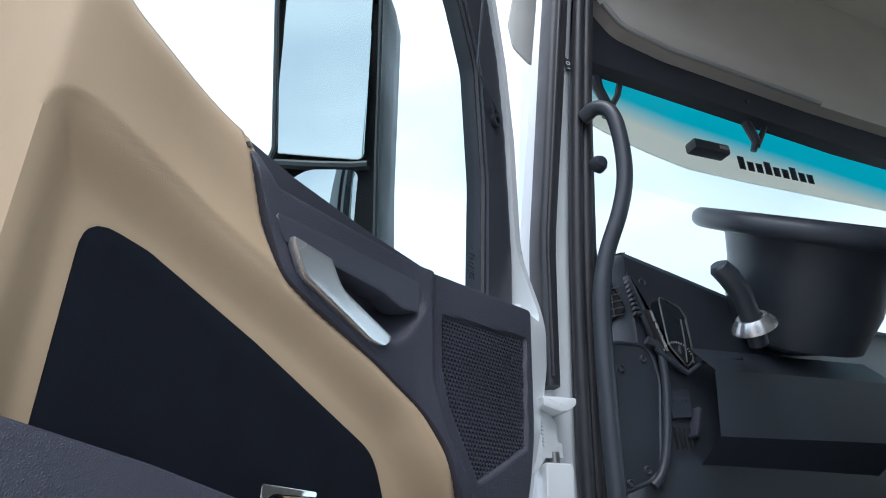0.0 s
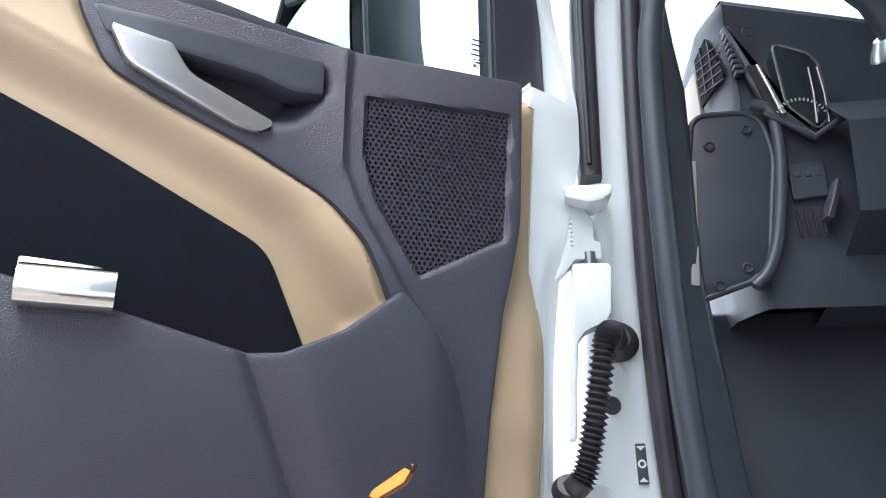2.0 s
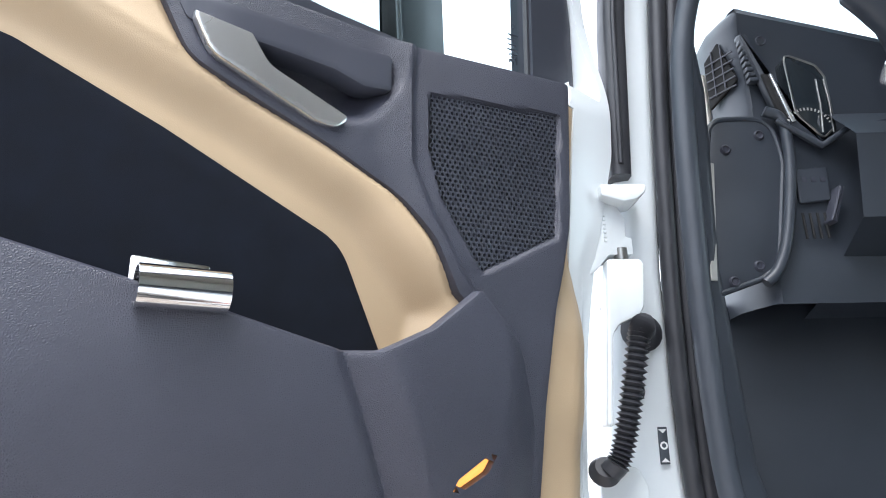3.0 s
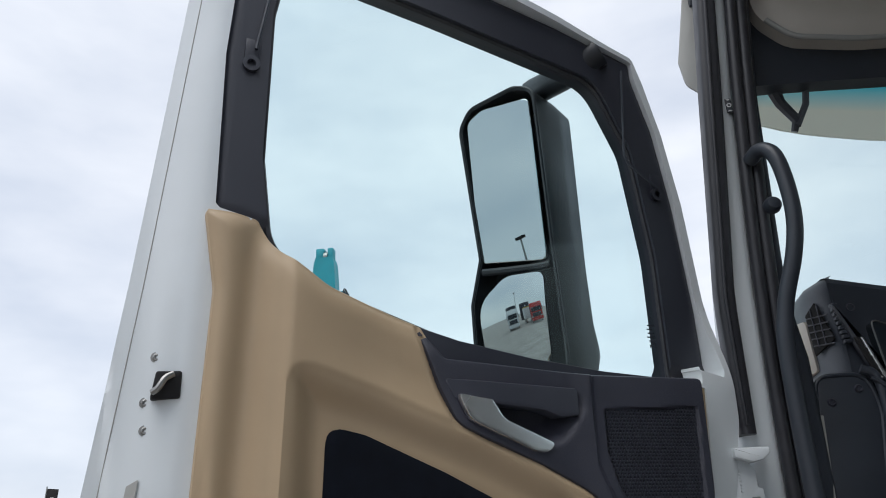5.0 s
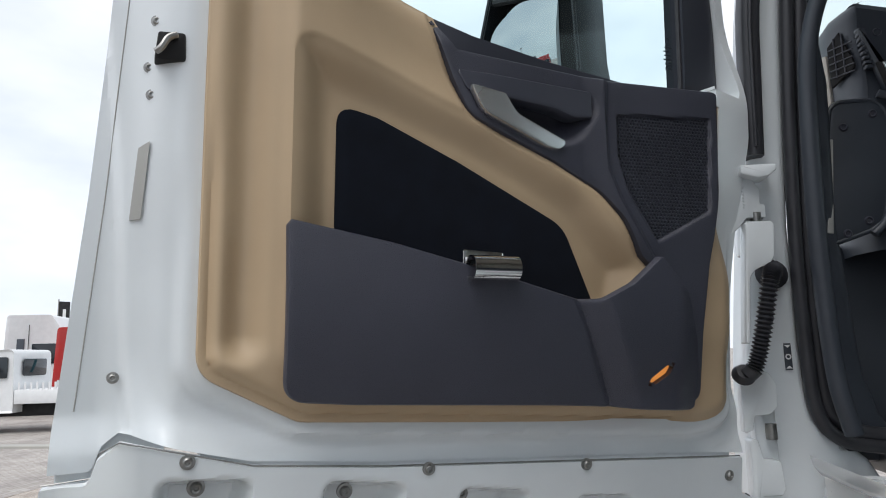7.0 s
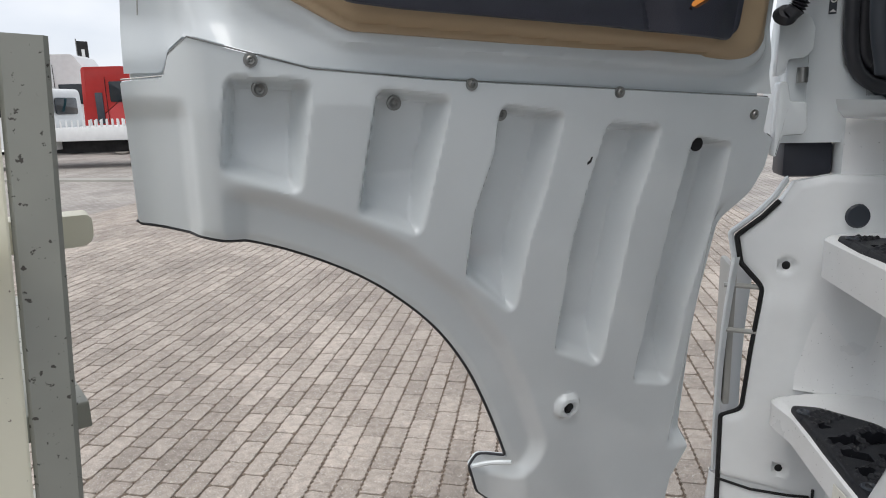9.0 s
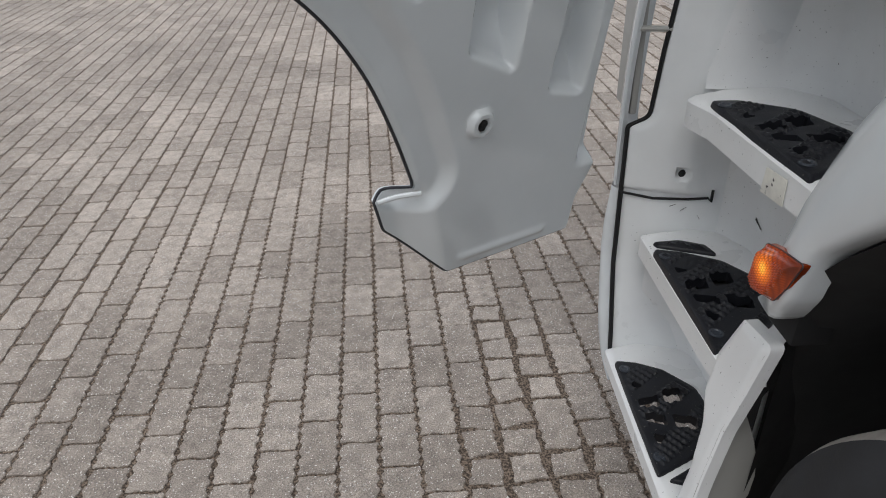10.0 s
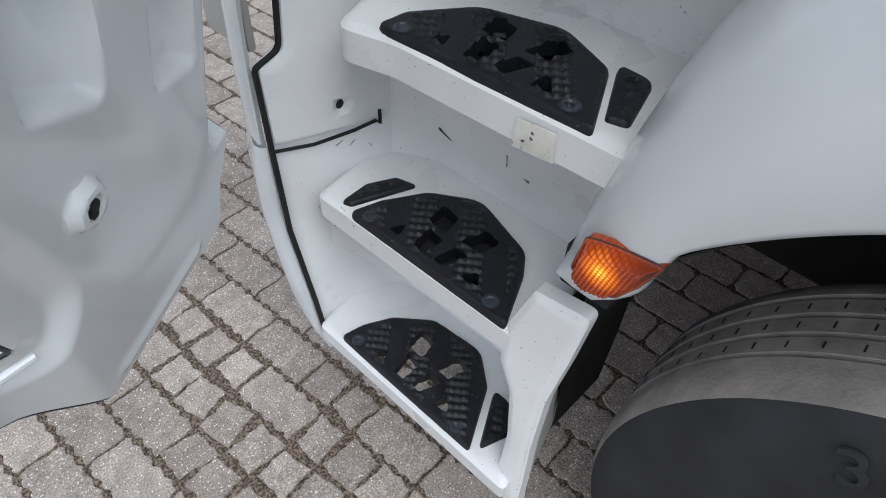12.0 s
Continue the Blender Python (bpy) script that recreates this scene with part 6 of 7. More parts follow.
face = (face - axis * face.dot(axis)).normalized()
side = axis.cross(face).normalized()
if side.x > 0:
    side = -side
# hollow box beam: grey flank and cream flange
G, C = 0.041, 0.085
def beam(a0, a1, b0, b1):
    bm = bmesh.new()
    rows = []
    r = 0.004
    for p in (SF, SB + axis * 0.035):
        c = [(a0 + r, b0), (a1 - r, b0), (a1, b0 + r), (a1, b1 - r), (a1 - r, b1), (a0 + r, b1), (a0, b1 - r), (a0, b0 + r)]
        rows.append([p + face * a + side * b for a, b in c])
    return loft(rows, True, bm, cap=True)
stair_part("stringer", beam(0.0, G, 0.002, 0.010), GREYSTEEL, "grey painted stringer with chipped paint", angle=30)
side = Vector((-0.95, -0.05, 0))
side = (side - axis * side.dot(axis)).normalized()
stair_part("flange", beam(-0.006, 0.0, -0.001, 0.22), CREAM, "cream painted stringer flange", angle=30)
TR = Vector((-0.570, 0.385, 1.552))
bm = plate(rounded([(-0.20, -0.020, 0.004), (0.012, -0.020, 0.018), (0.012, 0.014, 0.008), (-0.20, 0.014, 0.004)], 0.004, 5), 0.0, 0.05, 0.004, at=lambda a, b, c: TR + Vector((0.74, 0.67, 0)) * a + Vector((0, 0, 1)) * b + Vector((-0.67, 0.74, 0)) * c)
stair_part("tread_bar", bm, CREAM, "cream painted cross bar with worn end")
TL = Vector((-0.528, 0.222, 1.556))
bm = plate(rounded([(-0.30, -0.014), (0.0, -0.014), (0.0, 0.014), (-0.30, 0.014)], 0.004, 3), 0.0, 0.045, 0.003, at=lambda a, b, c: TL + Vector((0.69, 0.72, 0)) * a + Vector((0, 0, 1)) * b + Vector((-0.72, 0.69, 0)) * c)
stair_part("tread_bar", bm, CREAM, "cream painted cross bar on the stringer")
for s in (-0.9, -0.55, -0.2):
    q = TR + axis * (s * 1.1)
    bm = plate(rounded([(-0.62, -0.016), (-0.02, -0.016), (-0.02, 0.016), (-0.62, 0.016)], 0.004, 3), 0.0, 0.16, 0.004, at=lambda a, b, c: q + Vector((0.62, 0.66, 0)) * 0 + Vector((0.75, -0.66, 0)) * a + Vector((0, 0, 1)) * b + Vector((-0.6, -0.66, 0)) * c * 0.5)
    stair_part("stair_tread", bm, GREYSTEEL, "grey steel stair tread")


def wheel_parts(owner, spots, r=0.5, w=0.28):
    for x, y, ax in spots:
        m = Matrix.Translation((x, y, r)) @ Matrix.Rotation(radians(90), 4, ax)
        t = part("wheel", lathe([(r * 0.6, -w / 2), (r * 0.92, -w / 2), (r, -w * 0.3), (r, w * 0.3), (r * 0.92, w / 2), (r * 0.6, w / 2), (r * 0.6, -w / 2)], 28, m), TYRE, owner, "black tyre")
        part("rim", lathe([(0, -w * 0.3), (r * 0.3, -w * 0.3), (r * 0.6, -w * 0.45), (r * 0.62, w * 0.45), (0, w * 0.3)], 20, m), STEEL, t)


def lorry(name, m, paint, label, tall=3.7):
    """A tractor unit: cab with windscreen, side windows, deflector, chassis and wheels; it faces +y of its own frame."""
    o = thing(name, m, label, "truck", "parked lorries")
    out = rounded([(-0.2, 0.95, 0.05), (2.05, 0.95, 0.15), (2.15, 1.9, 0.2), (1.95, tall - 0.7, 0.25), (1.5, tall, 0.25), (-0.1, tall, 0.15)], 0.1, 5)
    body = bmesh.new()
    rows = [[(x, y, z) for y, z in offset(out, d)] for x, d in ((-1.22, 0.10), (-1.25, 0.03), (-1.25, 0.0), (1.25, 0.0), (1.25, 0.03), (1.22, 0.10))]
    loft(rows, True, body, cap=True)
    cabb = part("cab_body", body, paint, o)
    for s in (-1, 1):
        q = rounded([(0.85, 2.0, 0.05), (1.85, 1.95, 0.05), (1.75, 2.75, 0.1), (0.85, 2.75, 0.05)], 0.05, 4)
        part("side_window", plate(q, 1.20, 1.262, 0.01, at=lambda a, b, c: (s * c, a, b)), DARKGLASS, o)
        part("mirror_arm", block(s * 1.32 - 0.06, s * 1.32 + 0.06, 1.85, 2.1, 2.0, 2.7, 0.04), BLACKPL, o)
        part("door_line", tube([(s * 1.252, 0.72, 1.0), (s * 1.252, 0.72, tall - 0.4)], 0.012, 6), DARK, o)
        part("side_louvre", block(s * 1.25 - 0.015, s * 1.25 + 0.015, 0.30, 0.58, 1.2, tall - 0.95, 0.01), BLACKPL, o)
        part("headlamp", block(s * 0.95 - 0.22, s * 0.95 + 0.22, 2.02, 2.12, 0.95, 1.15, 0.03), GREY, o)
    part("windscreen", plate(rounded([(-1.08, 1.95), (1.08, 1.95), (1.02, tall - 0.85), (-1.02, tall - 0.85)], 0.08, 4), 0.0, 0.05, 0.01, at=lambda a, b, c: (a, 2.12 + c - 0.10 * (b - 1.95), b)), DARKGLASS, o)
    part("grille", block(-0.9, 0.9, 2.06, 2.16, 1.05, 1.75, 0.03), BLACKPL, o)
    part("bumper", block(-1.24, 1.24, 1.7, 2.2, 0.35, 0.95, 0.08), paint, o)
    part("chassis", block(-0.45, 0.45, -3.6, 1.4, 0.75, 1.0, 0.03), DARK, o)
    part("tank", block(-1.1, -0.5, -1.9, -0.5, 0.5, 1.05, 0.12), STEEL, o)
    wheel_parts(o, [(-1.05, 1.0, "Y"), (1.05, 1.0, "Y"), (-1.05, -2.7, "Y"), (1.05, -2.7, "Y")])
    return o


red = lorry("red_lorry", Matrix.Translation((-18.4, 24.3, 0)) @ Matrix.Rotation(radians(-75), 4, "Z"), RED, "red lorry tractor parked across the yard", 3.3)
lorry("white_lorry", Matrix.Translation((-21.3, 25.0, 0)) @ Matrix.Rotation(radians(-70), 4, "Z"), FARWHITE, "white lorry tractor parked across the yard", 3.9)

# crew-cab pick-up with a railed flat bed
pick = thing("flatbed_pickup", Matrix.Translation((-12.86, 18.9, 0)) @ Matrix.Rotation(radians(-80), 4, "Z"), "white crew-cab pick-up with a railed flat bed", "pickup truck")
out = rounded([(-2.2, 0.55, 0.1), (-2.2, 1.3, 0.2), (-1.5, 1.45, 0.2), (-0.9, 2.35, 0.25), (0.55, 2.4, 0.2), (0.62, 0.55, 0.05)], 0.1, 5)
bm = bmesh.new()
loft([[(x, y - 3.05, z) for y, z in offset(out, d)] for x, d in ((-0.92, 0.08), (-0.98, 0.02), (0.98, 0.02), (0.92, 0.08))], True, bm, cap=True)
part("crew_cab", bm, FARWHITE, pick)
for s in (-1, 1):
    for y0, y1 in ((-3.30, -2.75), (-2.60, -2.08)):
        part("side_window", plate(rounded([(y0, 1.55), (y1, 1.55), (y1, 2.15), (y0 + 0.05, 2.15)], 0.06, 3), 0.95, 0.99, 0.005, at=lambda a, b, c: (s * c, a - 0.6, b)), DARKGLASS, pick)
part("rear_window", plate(rounded([(-0.6, 1.6), (0.6, 1.6), (0.6, 2.1), (-0.6, 2.1)], 0.1, 3), 0.0, 0.03, 0.005, at=lambda a, b, c: (a, -2.45 + c, b)), DARKGLASS, pick)
part("flat_bed", block(-1.05, 1.05, -2.4, 1.5, 0.82, 1.22, 0.02), FARWHITE, pick, "white aluminium flat bed")
part("underframe", block(-0.5, 0.5, -4.9, 1.4, 0.45, 0.85, 0.02), DARK, pick)
rail = part("bed_rail", block(-1.05, 1.05, 1.46, 1.5, 1.22, 1.27, 0.005), FARWHITE, pick)
for s in (-1.03, 1.03):
    for k in range(22):
        part("rail_post", block(s - 0.02, s + 0.02, -2.3 + 0.17 * k, -2.25 + 0.17 * k, 1.2, 1.42, 0.0), FARWHITE, pick)
part("tail_lamp", block(0.75, 1.0, 1.5, 1.56, 0.62, 0.75, 0.01), RED, pick, "red tail lamp")
wheel_parts(pick, [(-0.9, -4.5, "Y"), (0.9, -4.5, "Y"), (-0.9, 0.3, "Y"), (0.9, 0.3, "Y")], 0.36, 0.24)

# slim banner flag
flag = thing("banner_flag", (-23.6, 30.0, 0.0), "dark banner flag on a slim pole", "flag")
part("pole", tube([(0, 0, 0), (0, 0, 5.1)], 0.03, 8), STEEL, flag)
part("banner", plate(rounded([(0.03, 3.0), (0.62, 3.0), (0.62, 4.95), (0.03, 5.0)], 0.02, 2), 0.0, 0.01, 0.003, at=lambda a, b, c: (a, c, b)), DARK, flag)
part("banner_bars", plate(rounded([(0.25, 3.3), (0.42, 3.3), (0.42, 4.6), (0.25, 4.6)], 0.02, 2), 0.0, 0.016, 0.002, at=lambda a, b, c: (a, c - 0.008, b)), FARWHITE, flag)

# loading crane: the top of its folded boom
crane = thing("loading_crane", (-10.2, 30.0, 0.0), "teal folding loading crane with hoses", "crane")
part("column", block(-0.5, 0.5, -0.4, 0.5, 0.0, 11.0, 0.1), TEAL, crane)
bm = loft([[(x0, -0.35, z), (x1, -0.35, z), (x1, 0.35, z), (x0, 0.35, z)] for x0, x1, z in ((-0.75, 0.62, 10.0), (-0.72, 0.60, 12.8), (-0.60, 0.44, 14.9), (-0.52, 0.34, 15.2))], True, cap=True)
part("boom", bm, TEAL, crane, "teal box boom", angle=30)
part("boom_head", block(-0.55, -0.12, -0.25, 0.25, 15.1, 15.75, 0.06), TEAL, crane)
part("boom_head", block(0.05, 0.34, -0.25, 0.25, 15.1, 15.75, 0.06), TEAL, crane)
part("pulley", lathe([(0, -0.1), (0.3, -0.1), (0.3, 0.1), (0, 0.1)], 20, Matrix.Translation((-0.04, 0, 15.3)) @ Matrix.Rotation(radians(90), 4, "Y")), STEEL, crane)
part("cylinder", tube([(-0.62, -0.2, 11.0), (-0.66, -0.2, 12.9)], 0.12, 10), TEAL, crane)
part("side_arm", block(0.55, 0.95, -0.2, 0.2, 11.0, 13.4, 0.06), TEAL, crane)
for k in range(5):
    part("hose", tube(curve_path([(0.75 + 0.1 * k, -0.25, 11.0), (0.85 + 0.09 * k, -0.3, 12.6), (1.0 + 0.05 * k, -0.3, 13.45 - 0.08 * k), (1.25 - 0.01 * k, -0.25, 12.6), (1.3 - 0.04 * k, -0.2, 11.0)], 5), 0.035, 6), RUBBER, crane)

# kerb strip across the yard
bm = block(-30, -6.2, 13.7, 14.1, -0.05, 0.05, 0.015, m=Matrix.Rotation(radians(-3.0), 4, "Z"))
tagged(link("kerb", bm, CONCRETE, smooth=False), "low pale concrete kerb", "kerb", kind="structure")

# what the door mirrors see behind: a light mast, dark tanks, more lorries, a low hall
mast = thing("light_mast", (-52.0, -27.5, 0.0), "tall grey light mast over the yard", "light mast")
part("pole", tube([(0, 0, 0), (0, 0, 9.6)], [0.14, 0.08], 10), STEEL, mast)
for s in (-0.5, 0.0, 0.5):
    part("floodlight", block(s - 0.18, s + 0.18, -0.2, 0.2, 9.5, 9.75, 0.04), DARK, mast)
for x, y, w, h in ((-54.0, -25.8, 1.7, 5.4), (-50.0, -30.2, 1.5, 5.2)):
    tk = thing("storage_tank", (x, y, 0.0), "dark grey upright storage tank", "tank", "storage tanks")
    part("shell", block(-w, w, -w, w, 0, h, 0.15), FRAME, tk)
    part("cap", block(-w * 0.9, w * 0.9, -w * 0.9, w * 0.9, h - 0.02, h + 0.25, 0.1), FRAME, tk)
    part("sign", block(w - 0.02, w + 0.02, 0.2, 0.9, h - 1.1, h - 0.7, 0.005), FARWHITE, tk)
for i, (x, y, a, paint, txt) in enumerate(((-30, -14, -62, FARWHITE, "white lorry tractor facing the yard"), (-27, -18.5, -60, RED, "red lorry tractor facing the yard"), (-23, -22, -58, FARWHITE, "white lorry tractor facing the yard"))):
    lorry("yard_lorry", Matrix.Translation((x, y, 0)) @ Matrix.Rotation(radians(a), 4, "Z"), paint, txt, 3.6)
box = thing("box_trailer", Matrix.Translation((-33, -20.5, 0)) @ Matrix.Rotation(radians(28), 4, "Z"), "white box body with a yellow roof edge", "trailer")
part("box_body", block(-3, 3, -1.3, 1.3, 0.9, 3.2, 0.05), FARWHITE, box)
part("roof_edge", block(-3.02, 0.5, -1.32, 1.32, 3.2, 3.4, 0.03), YELLOW, box)
wheel_parts(box, [(-1.8, -1.0, "X"), (-1.8, 1.0, "X"), (1.8, -1.0, "X"), (1.8, 1.0, "X")])
hall = thing("low_hall", Matrix.Translation((-34, 4, 0)) @ Matrix.Rotation(radians(15), 4, "Z"), "low white hall with a row of dark gates", "building")
part("wall", block(-1.5, 1.5, -10, 10, 0, 3.8, 0.05), FARWHITE, hall)
part("roof", block(-1.7, 1.7, -10.2, 10.2, 3.8, 4.0, 0.05), GREY, hall)
for k in range(5):
    part("gate", block(1.48, 1.54, -9 + 4 * k, -6.6 + 4 * k, 0.0, 2.8, 0.01), DARKGLASS, hall)
lorry("neighbour_lorry", Matrix.Translation((-2.95, -5.0, 0)), FARWHITE, "white high-roofed lorry parked alongside", 3.9)

# ---- yard: wavy concrete pavers over sand ----
def ground_material():
    m = bpy.data.materials.new("sandy_joints_and_far_paving")
    m.use_nodes = True
    n, l = m.node_tree.nodes, m.node_tree.links
    b = n["Principled BSDF"]
    b.inputs["Roughness"].default_value = 0.9
    geo = n.new("ShaderNodeNewGeometry")
    mp = n.new("ShaderNodeMapping")
    mp.inputs["Rotation"].default_value = (0, 0, radians(90 - 2.8))
    l.new(geo.outputs["Position"], mp.inputs["Vector"])
    br = n.new("ShaderNodeTexBrick")
    br.inputs["Scale"].default_value = 1.0
    br.inputs["Brick Width"].default_value, br.inputs["Row Height"].default_value = 0.205, 0.117
    br.inputs["Mortar Size"].default_value, br.inputs["Mortar Smooth"].default_value = 0.006, 0.3
    br.inputs["Color1"].default_value = (0.36, 0.33, 0.305, 1)
    br.inputs["Color2"].default_value = (0.43, 0.40, 0.37, 1)
    br.inputs["Mortar"].default_value = (0.16, 0.135, 0.115, 1)
    l.new(mp.outputs["Vector"], br.inputs["Vector"])
    no = n.new("ShaderNodeTexNoise")
    no.inputs["Scale"].default_value, no.inputs["Detail"].default_value = 0.9, 7
    l.new(geo.outputs["Position"], no.inputs["Vector"])
    mr = n.new("ShaderNodeMapRange")
    mr.inputs["From Min"].default_value, mr.inputs["From Max"].default_value = 0.3, 0.7
    mr.inputs["To Min"].default_value, mr.inputs["To Max"].default_value = 0.72, 1.2
    l.new(no.outputs["Fac"], mr.inputs["Value"])
    mul = n.new("ShaderNodeVectorMath")
    mul.operation = "SCALE"
    l.new(br.outputs["Color"], mul.inputs[0])
    l.new(mr.outputs[0], mul.inputs["Scale"])
    # sand where the laid pavers stand
    sp = n.new("ShaderNodeSeparateXYZ")
    l.new(geo.outputs["Position"], sp.inputs[0])
    def inside(out, lo, hi):
        a = n.new("ShaderNodeMath")
        a.operation = "GREATER_THAN"
        a.inputs[1].default_value = lo
        l.new(out, a.inputs[0])
        c = n.new("ShaderNodeMath")
        c.operation = "LESS_THAN"
        c.inputs[1].default_value = hi
        l.new(out, c.inputs[0])
        d = n.new("ShaderNodeMath")
        d.operation = "MULTIPLY"
        l.new(a.outputs[0], d.inputs[0])
        l.new(c.outputs[0], d.inputs[1])
        return d.outputs[0]
    e = n.new("ShaderNodeMath")
    e.operation = "MULTIPLY"
    l.new(inside(sp.outputs["X"], -7.9, 2.4), e.inputs[0])
    l.new(inside(sp.outputs["Y"], -1.4, 10.9), e.inputs[1])
    mx = n.new("ShaderNodeMix")
    mx.data_type = "RGBA"
    l.new(e.outputs[0], mx.inputs["Factor"])
    l.new(mul.outputs[0], mx.inputs["A"])
    n3 = n.new("ShaderNodeTexNoise")
    n3.inputs["Scale"].default_value, n3.inputs["Detail"].default_value = 150, 8
    l.new(geo.outputs["Position"], n3.inputs["Vector"])
    sand = n.new("ShaderNodeValToRGB")
    sand.color_ramp.elements[0].position, sand.color_ramp.elements[0].color = 0.42, (0.055, 0.040, 0.030, 1)
    sand.color_ramp.elements[1].position, sand.color_ramp.elements[1].color = 0.62, (0.29, 0.222, 0.168, 1)
    l.new(n3.outputs["Fac"], sand.inputs["Fac"])
    l.new(sand.outputs["Color"], mx.inputs["B"])
    l.new(mx.outputs["Result"], b.inputs["Base Color"])
    n2 = n.new("ShaderNodeTexNoise")
    n2.inputs["Scale"].default_value = 180
    l.new(geo.outputs["Position"], n2.inputs["Vector"])
    bp = n.new("ShaderNodeBump")
    bp.inputs["Strength"].default_value, bp.inputs["Distance"].default_value = 1.0, 0.006
    l.new(n2.outputs["Fac"], bp.inputs["Height"])
    l.new(bp.outputs["Normal"], b.inputs["Normal"])
    return m


def paver_material(name, islands):
    m = bpy.data.materials.new(name)
    m.use_nodes = True
    n, l = m.node_tree.nodes, m.node_tree.links
    b = n["Principled BSDF"]
    b.inputs["Roughness"].default_value = 0.88
    geo = n.new("ShaderNodeNewGeometry")
    rnd = geo.outputs["Random Per Island"] if islands else n.new("ShaderNodeObjectInfo").outputs["Random"]
    ramp = n.new("ShaderNodeValToRGB")
    ramp.color_ramp.elements[0].color, ramp.color_ramp.elements[1].color = (0.345, 0.297, 0.256, 1), (0.475, 0.414, 0.361, 1)
    l.new(rnd, ramp.inputs["Fac"])
    def noise_range(scale, detail, lo, hi, f0=0.3, f1=0.7):
        t = n.new("ShaderNodeTexNoise")
        t.inputs["Scale"].default_value, t.inputs["Detail"].default_value = scale, detail
        l.new(geo.outputs["Position"], t.inputs["Vector"])
        r = n.new("ShaderNodeMapRange")
        r.inputs["From Min"].default_value, r.inputs["From Max"].default_value = f0, f1
        r.inputs["To Min"].default_value, r.inputs["To Max"].default_value = lo, hi
        l.new(t.outputs["Fac"], r.inputs["Value"])
        return t, r
    out = ramp.outputs["Color"]
    for scale, detail, lo, hi in ((0.9, 7, 0.74, 1.18), (22, 7, 0.78, 1.18), (240, 3, 0.55, 1.42)):
        _, r = noise_range(scale, detail, lo, hi)
        mul = n.new("ShaderNodeVectorMath")
        mul.operation = "SCALE"
        l.new(out, mul.inputs[0])
        l.new(r.outputs[0], mul.inputs["Scale"])
        out = mul.outputs[0]
    # pale quartz grains in the worn face
    v = n.new("ShaderNodeTexVoronoi")
    v.inputs["Scale"].default_value = 130
    l.new(geo.outputs["Position"], v.inputs["Vector"])
    lt = n.new("ShaderNodeMath")
    lt.operation = "LESS_THAN"
    lt.inputs[1].default_value = 0.25
    l.new(v.outputs["Distance"], lt.inputs[0])
    _, gate = noise_range(75, 2, 0, 1, 0.48, 0.52)
    both = n.new("ShaderNodeMath")
    both.operation = "MULTIPLY"
    l.new(lt.outputs[0], both.inputs[0])
    l.new(gate.outputs[0], both.inputs[1])
    mx = n.new("ShaderNodeMix")
    mx.data_type = "RGBA"
    l.new(both.outputs[0], mx.inputs["Factor"])
    l.new(out, mx.inputs["A"])
    mx.inputs["B"].default_value = (0.82, 0.80, 0.76, 1)
    l.new(mx.outputs["Result"], b.inputs["Base Color"])
    t, _ = noise_range(170, 6, 0, 1)
    bp = n.new("ShaderNodeBump")
    bp.inputs["Strength"].default_value, bp.inputs["Distance"].default_value = 1.0, 0.006
    l.new(t.outputs["Fac"], bp.inputs["Height"])
    l.new(bp.outputs["Normal"], b.inputs["Normal"])
    return m


bm = bmesh.new()
bmesh.ops.create_grid(bm, x_segments=2, y_segments=2, size=600)
bm.transform(Matrix.Translation((0, 0, -0.0055)))
ground = tagged(link("ground", bm, ground_material(), smooth=False), "grey paved yard with sandy joints", "ground", kind="structure")

PW, PL, PTURN = 0.117, 0.205, radians(2.8)
P_OBJ, P_ISL = paver_material("paver_concrete", False), paver_material("paver_concrete_field", True)


def paver_outline(rs, fine, long=1.0):
    """The outline of one worn stone: toothed long sides, gently waved ends, ragged all round."""
    w, h = PW / 2 - 0.0056, PL * long / 2 - 0.0036
    n, m = (int(34 * long + 2), 14) if fine else (10, 3)
    shift = rs.uniform(0, 0.3)
    pts = []

    def tooth(y):
        return 0.0034 * math.asin(0.95 * math.sin(2 * math.pi * y / (PL / 5) + shift)) if fine else 0.0022 * math.sin(2 * math.pi * y / (PL / 3))

    def end_wave(t):
        return 0.0030 * math.sin(math.pi * t)

    for k in range(m):
        t = -1 + 2 * (k + 0.5) / m
        pts.append((t * w, -h - end_wave(t)))
    for k in range(n):
        t = -1 + 2 * (k + 0.5) / n
        pts.append((w + tooth(t * h), t * h))
    for k in range(m):
        t = 1 - 2 * (k + 0.5) / m
        pts.append((t * w, h - end_wave(t)))
    for k in range(n):
        t = 1 - 2 * (k + 0.5) / n
        pts.append((-w + tooth(t * h), t * h))
    j = 0.0019 if fine else 0.0010
    chip = [rs.uniform(0.0, 0.007) if rs.random() < 0.4 else 0.0 for _ in range(4)]
    out = []
    for x, y in pts:
        rub = max(0.0, abs(x) / w + abs(y) / h - 1.80) * (0.005 + 2.0 * chip[(x > 0) * 2 + (y > 0)])
        out.append((x - math.copysign(rub, x) + rs.uniform(-j, j), y - math.copysign(rub, y) + rs.uniform(-j, j)))
    return out


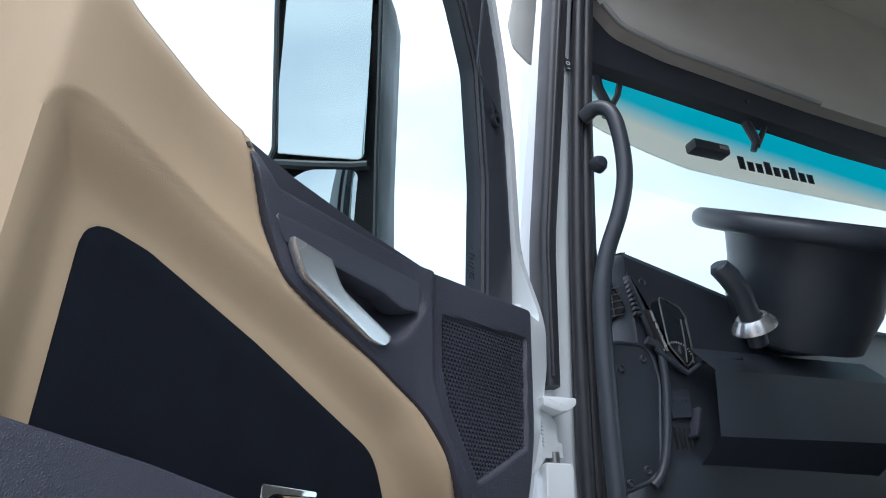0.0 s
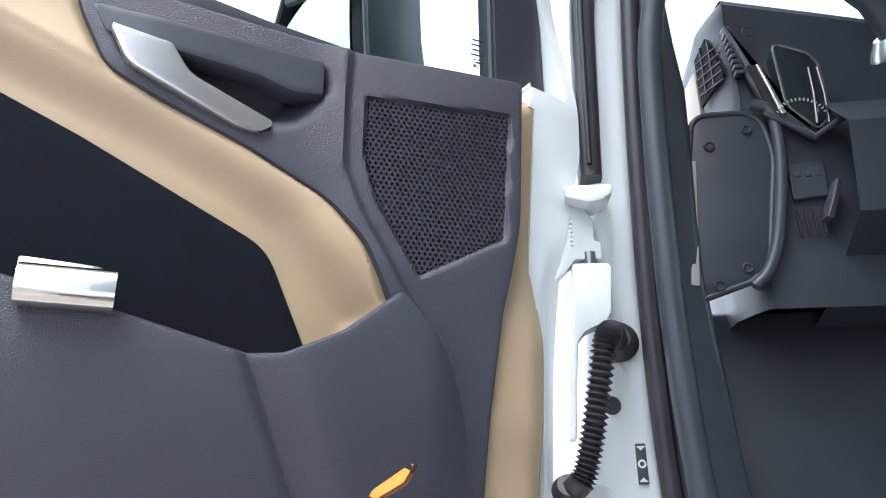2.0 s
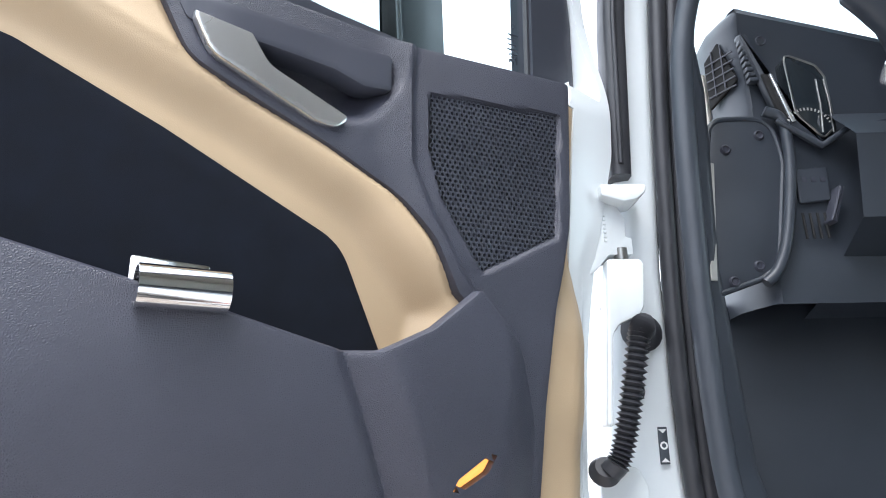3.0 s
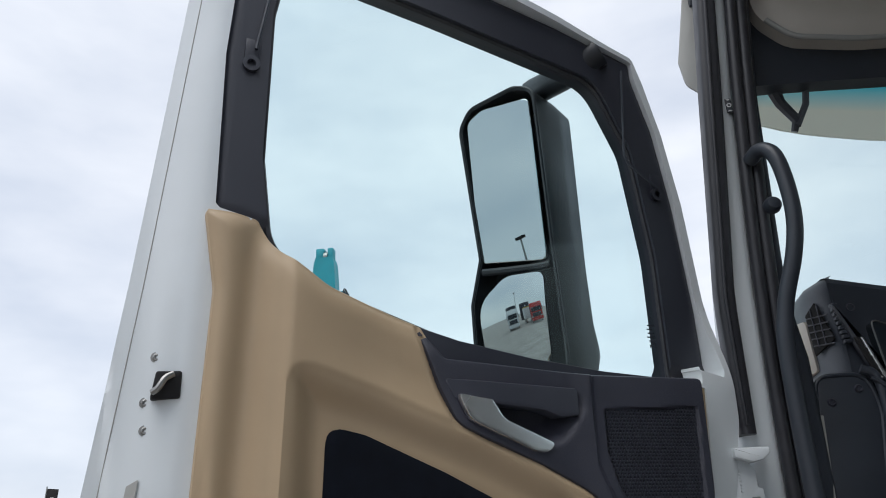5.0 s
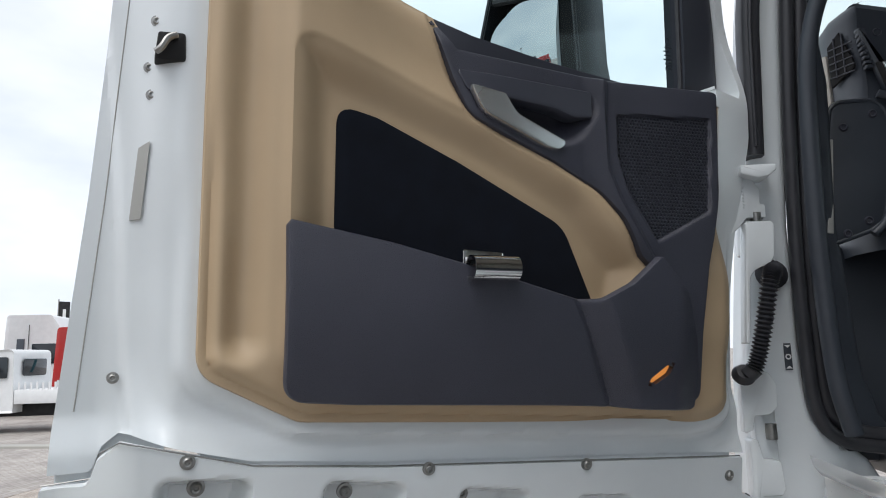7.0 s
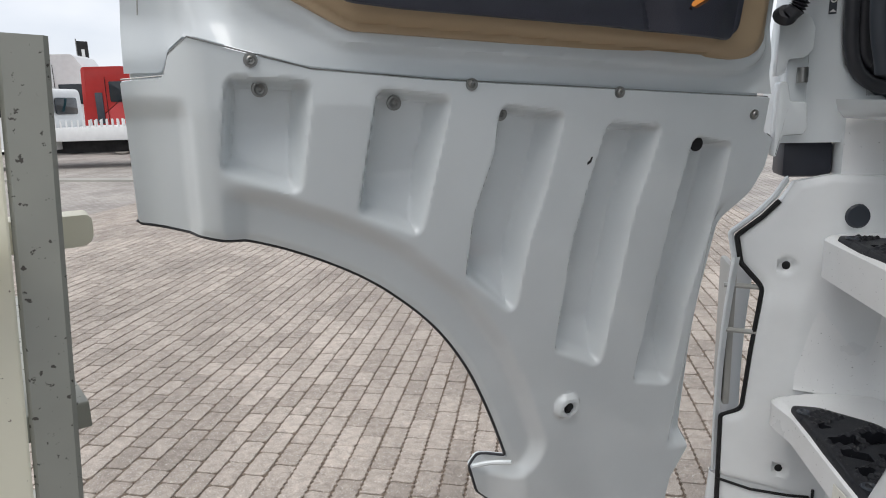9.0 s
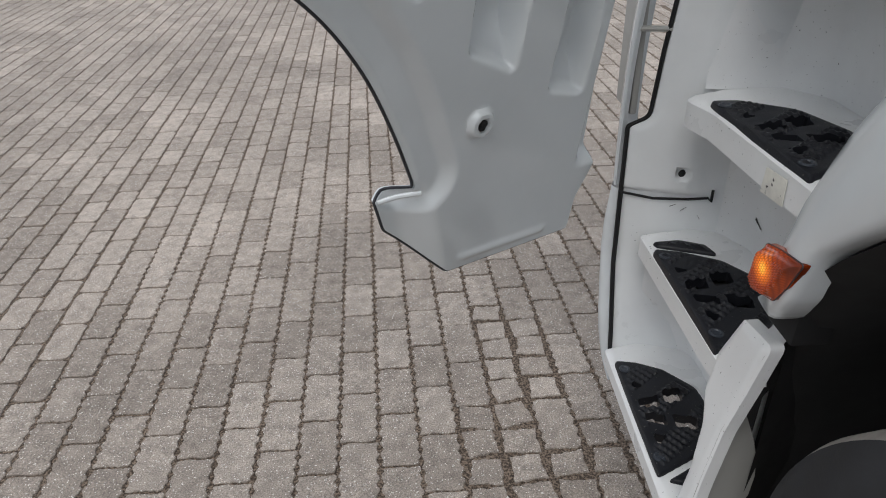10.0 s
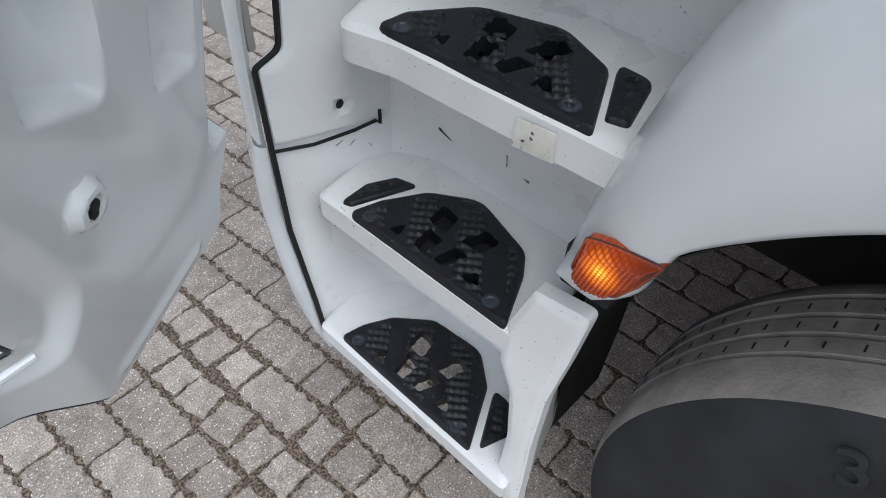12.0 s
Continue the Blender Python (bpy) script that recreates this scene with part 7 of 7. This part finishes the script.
def broken_outline(rs):
    """The outline of half a stone, broken off crookedly and crumbled at its edges."""
    w, h = PW / 2 - 0.0095, PL * 0.235
    corners = [(a * w + rs.uniform(-0.009, 0.005) * a, b * h + rs.uniform(-0.010, 0.004) * b) for a, b in ((-1, -1), (1, -1), (1, 1), (-1, 1))]
    out = []
    for (x0, y0), (x1, y1) in zip(corners, corners[1:] + corners[:1]):
        bow, ph = rs.uniform(-0.004, 0.004), rs.uniform(0, 6.3)
        for k in range(12):
            t = k / 12
            d = bow * math.sin(math.pi * t) + 0.0022 * math.sin(14 * t + ph) * math.sin(math.pi * t) + rs.uniform(-0.0018, 0.0018)
            length = math.hypot(x1 - x0, y1 - y0)
            out.append((x0 + (x1 - x0) * t + d * (y1 - y0) / length, y0 + (y1 - y0) * t - d * (x1 - x0) / length))
    return out


def stone(o, top=0.0):
    """Vertices and faces of a stone with a worn, bevelled edge."""
    k = len(o)
    inner = offset(o, 0.0022)
    v = [(x, y, top - 0.014) for x, y in o] + [(x, y, top - 0.0020) for x, y in o] + [(x, y, top) for x, y in inner]
    f = [tuple(range(2 * k, 3 * k))]
    for r in (0, 1):
        f += [(r * k + i, r * k + (i + 1) % k, (r + 1) * k + (i + 1) % k, (r + 1) * k + i) for i in range(k)]
    return v, f


rs = random.Random(11)
kinds = []
for i in range(14):
    v, f = stone(paver_outline(rs, True))
    me = bpy.data.meshes.new("paver")
    me.from_pydata(v, [], f)
    me.materials.append(P_OBJ)
    kinds.append(me)
halves = []
for i in range(16):
    v, f = stone(broken_outline(rs))
    me = bpy.data.meshes.new("paver")
    me.from_pydata(v, [], f)
    me.materials.append(P_OBJ)
    halves.append(me)
coarse = [stone(paver_outline(rs, False)) for i in range(8)]
base = Vector((-0.6305, 1.504 + PL / 2))
ca, sa = math.cos(PTURN), math.sin(PTURN)
V, F = [], []
made = 0
for c in range(-70, 30):
    for r in range(-18, 52):
        px, py = c * PW, r * PL + (PL / 2 if c % 2 else 0.0)
        x, y = base.x + px * ca - py * sa, base.y + px * sa + py * ca
        if not (-7.9 < x < 2.4 and -1.4 < y < 10.9):
            continue
        dz, rz = rs.uniform(-0.0022, 0.0016), rs.uniform(-0.012, 0.012)
        x, y = x + rs.uniform(-0.0012, 0.0012), y + rs.uniform(-0.0015, 0.0015)
        if -1.45 < x < 0.75 and 0.50 < y < 3.25 and made < 300 and (y < 2.6 or x > -1.3):
            # broken stones where the wheels have run beside the parked lorry
            broken = abs(x - 0.13 - 0.06 * (y - 1.2)) < 0.21 and y < 1.95 and rs.random() < 0.80
            for piece, along in ((halves, -PL / 4), (halves, PL / 4)) if broken else ((kinds, 0.0),):
                made += 1
                turn = PTURN + rz + (rs.uniform(-0.16, 0.16) if broken else 0.0)
                ob = new("paver", piece[rs.randrange(len(piece))])
                ob.parent = ground
                ob.matrix_basis = Matrix.Translation((x - along * sa, y + along * ca, dz)) @ Matrix.Rotation(turn, 4, "Z") @ Matrix.Rotation(rs.uniform(-0.012, 0.012), 4, "X")
        else:
            v, f = coarse[rs.randrange(8)]
            co, si, n0 = math.cos(PTURN + rz), math.sin(PTURN + rz), len(V)
            V += [(x + a * co - b * si, y + a * si + b * co, d + dz) for a, b, d in v]
            F += [tuple(i + n0 for i in q) for q in f]
me = bpy.data.meshes.new("paver_field")
me.from_pydata(V, [], F)
me.materials.append(P_ISL)
field = new("paver_field", me)
field.parent = ground
tagged(field, "field of grey wavy concrete pavers", kind="stuff")
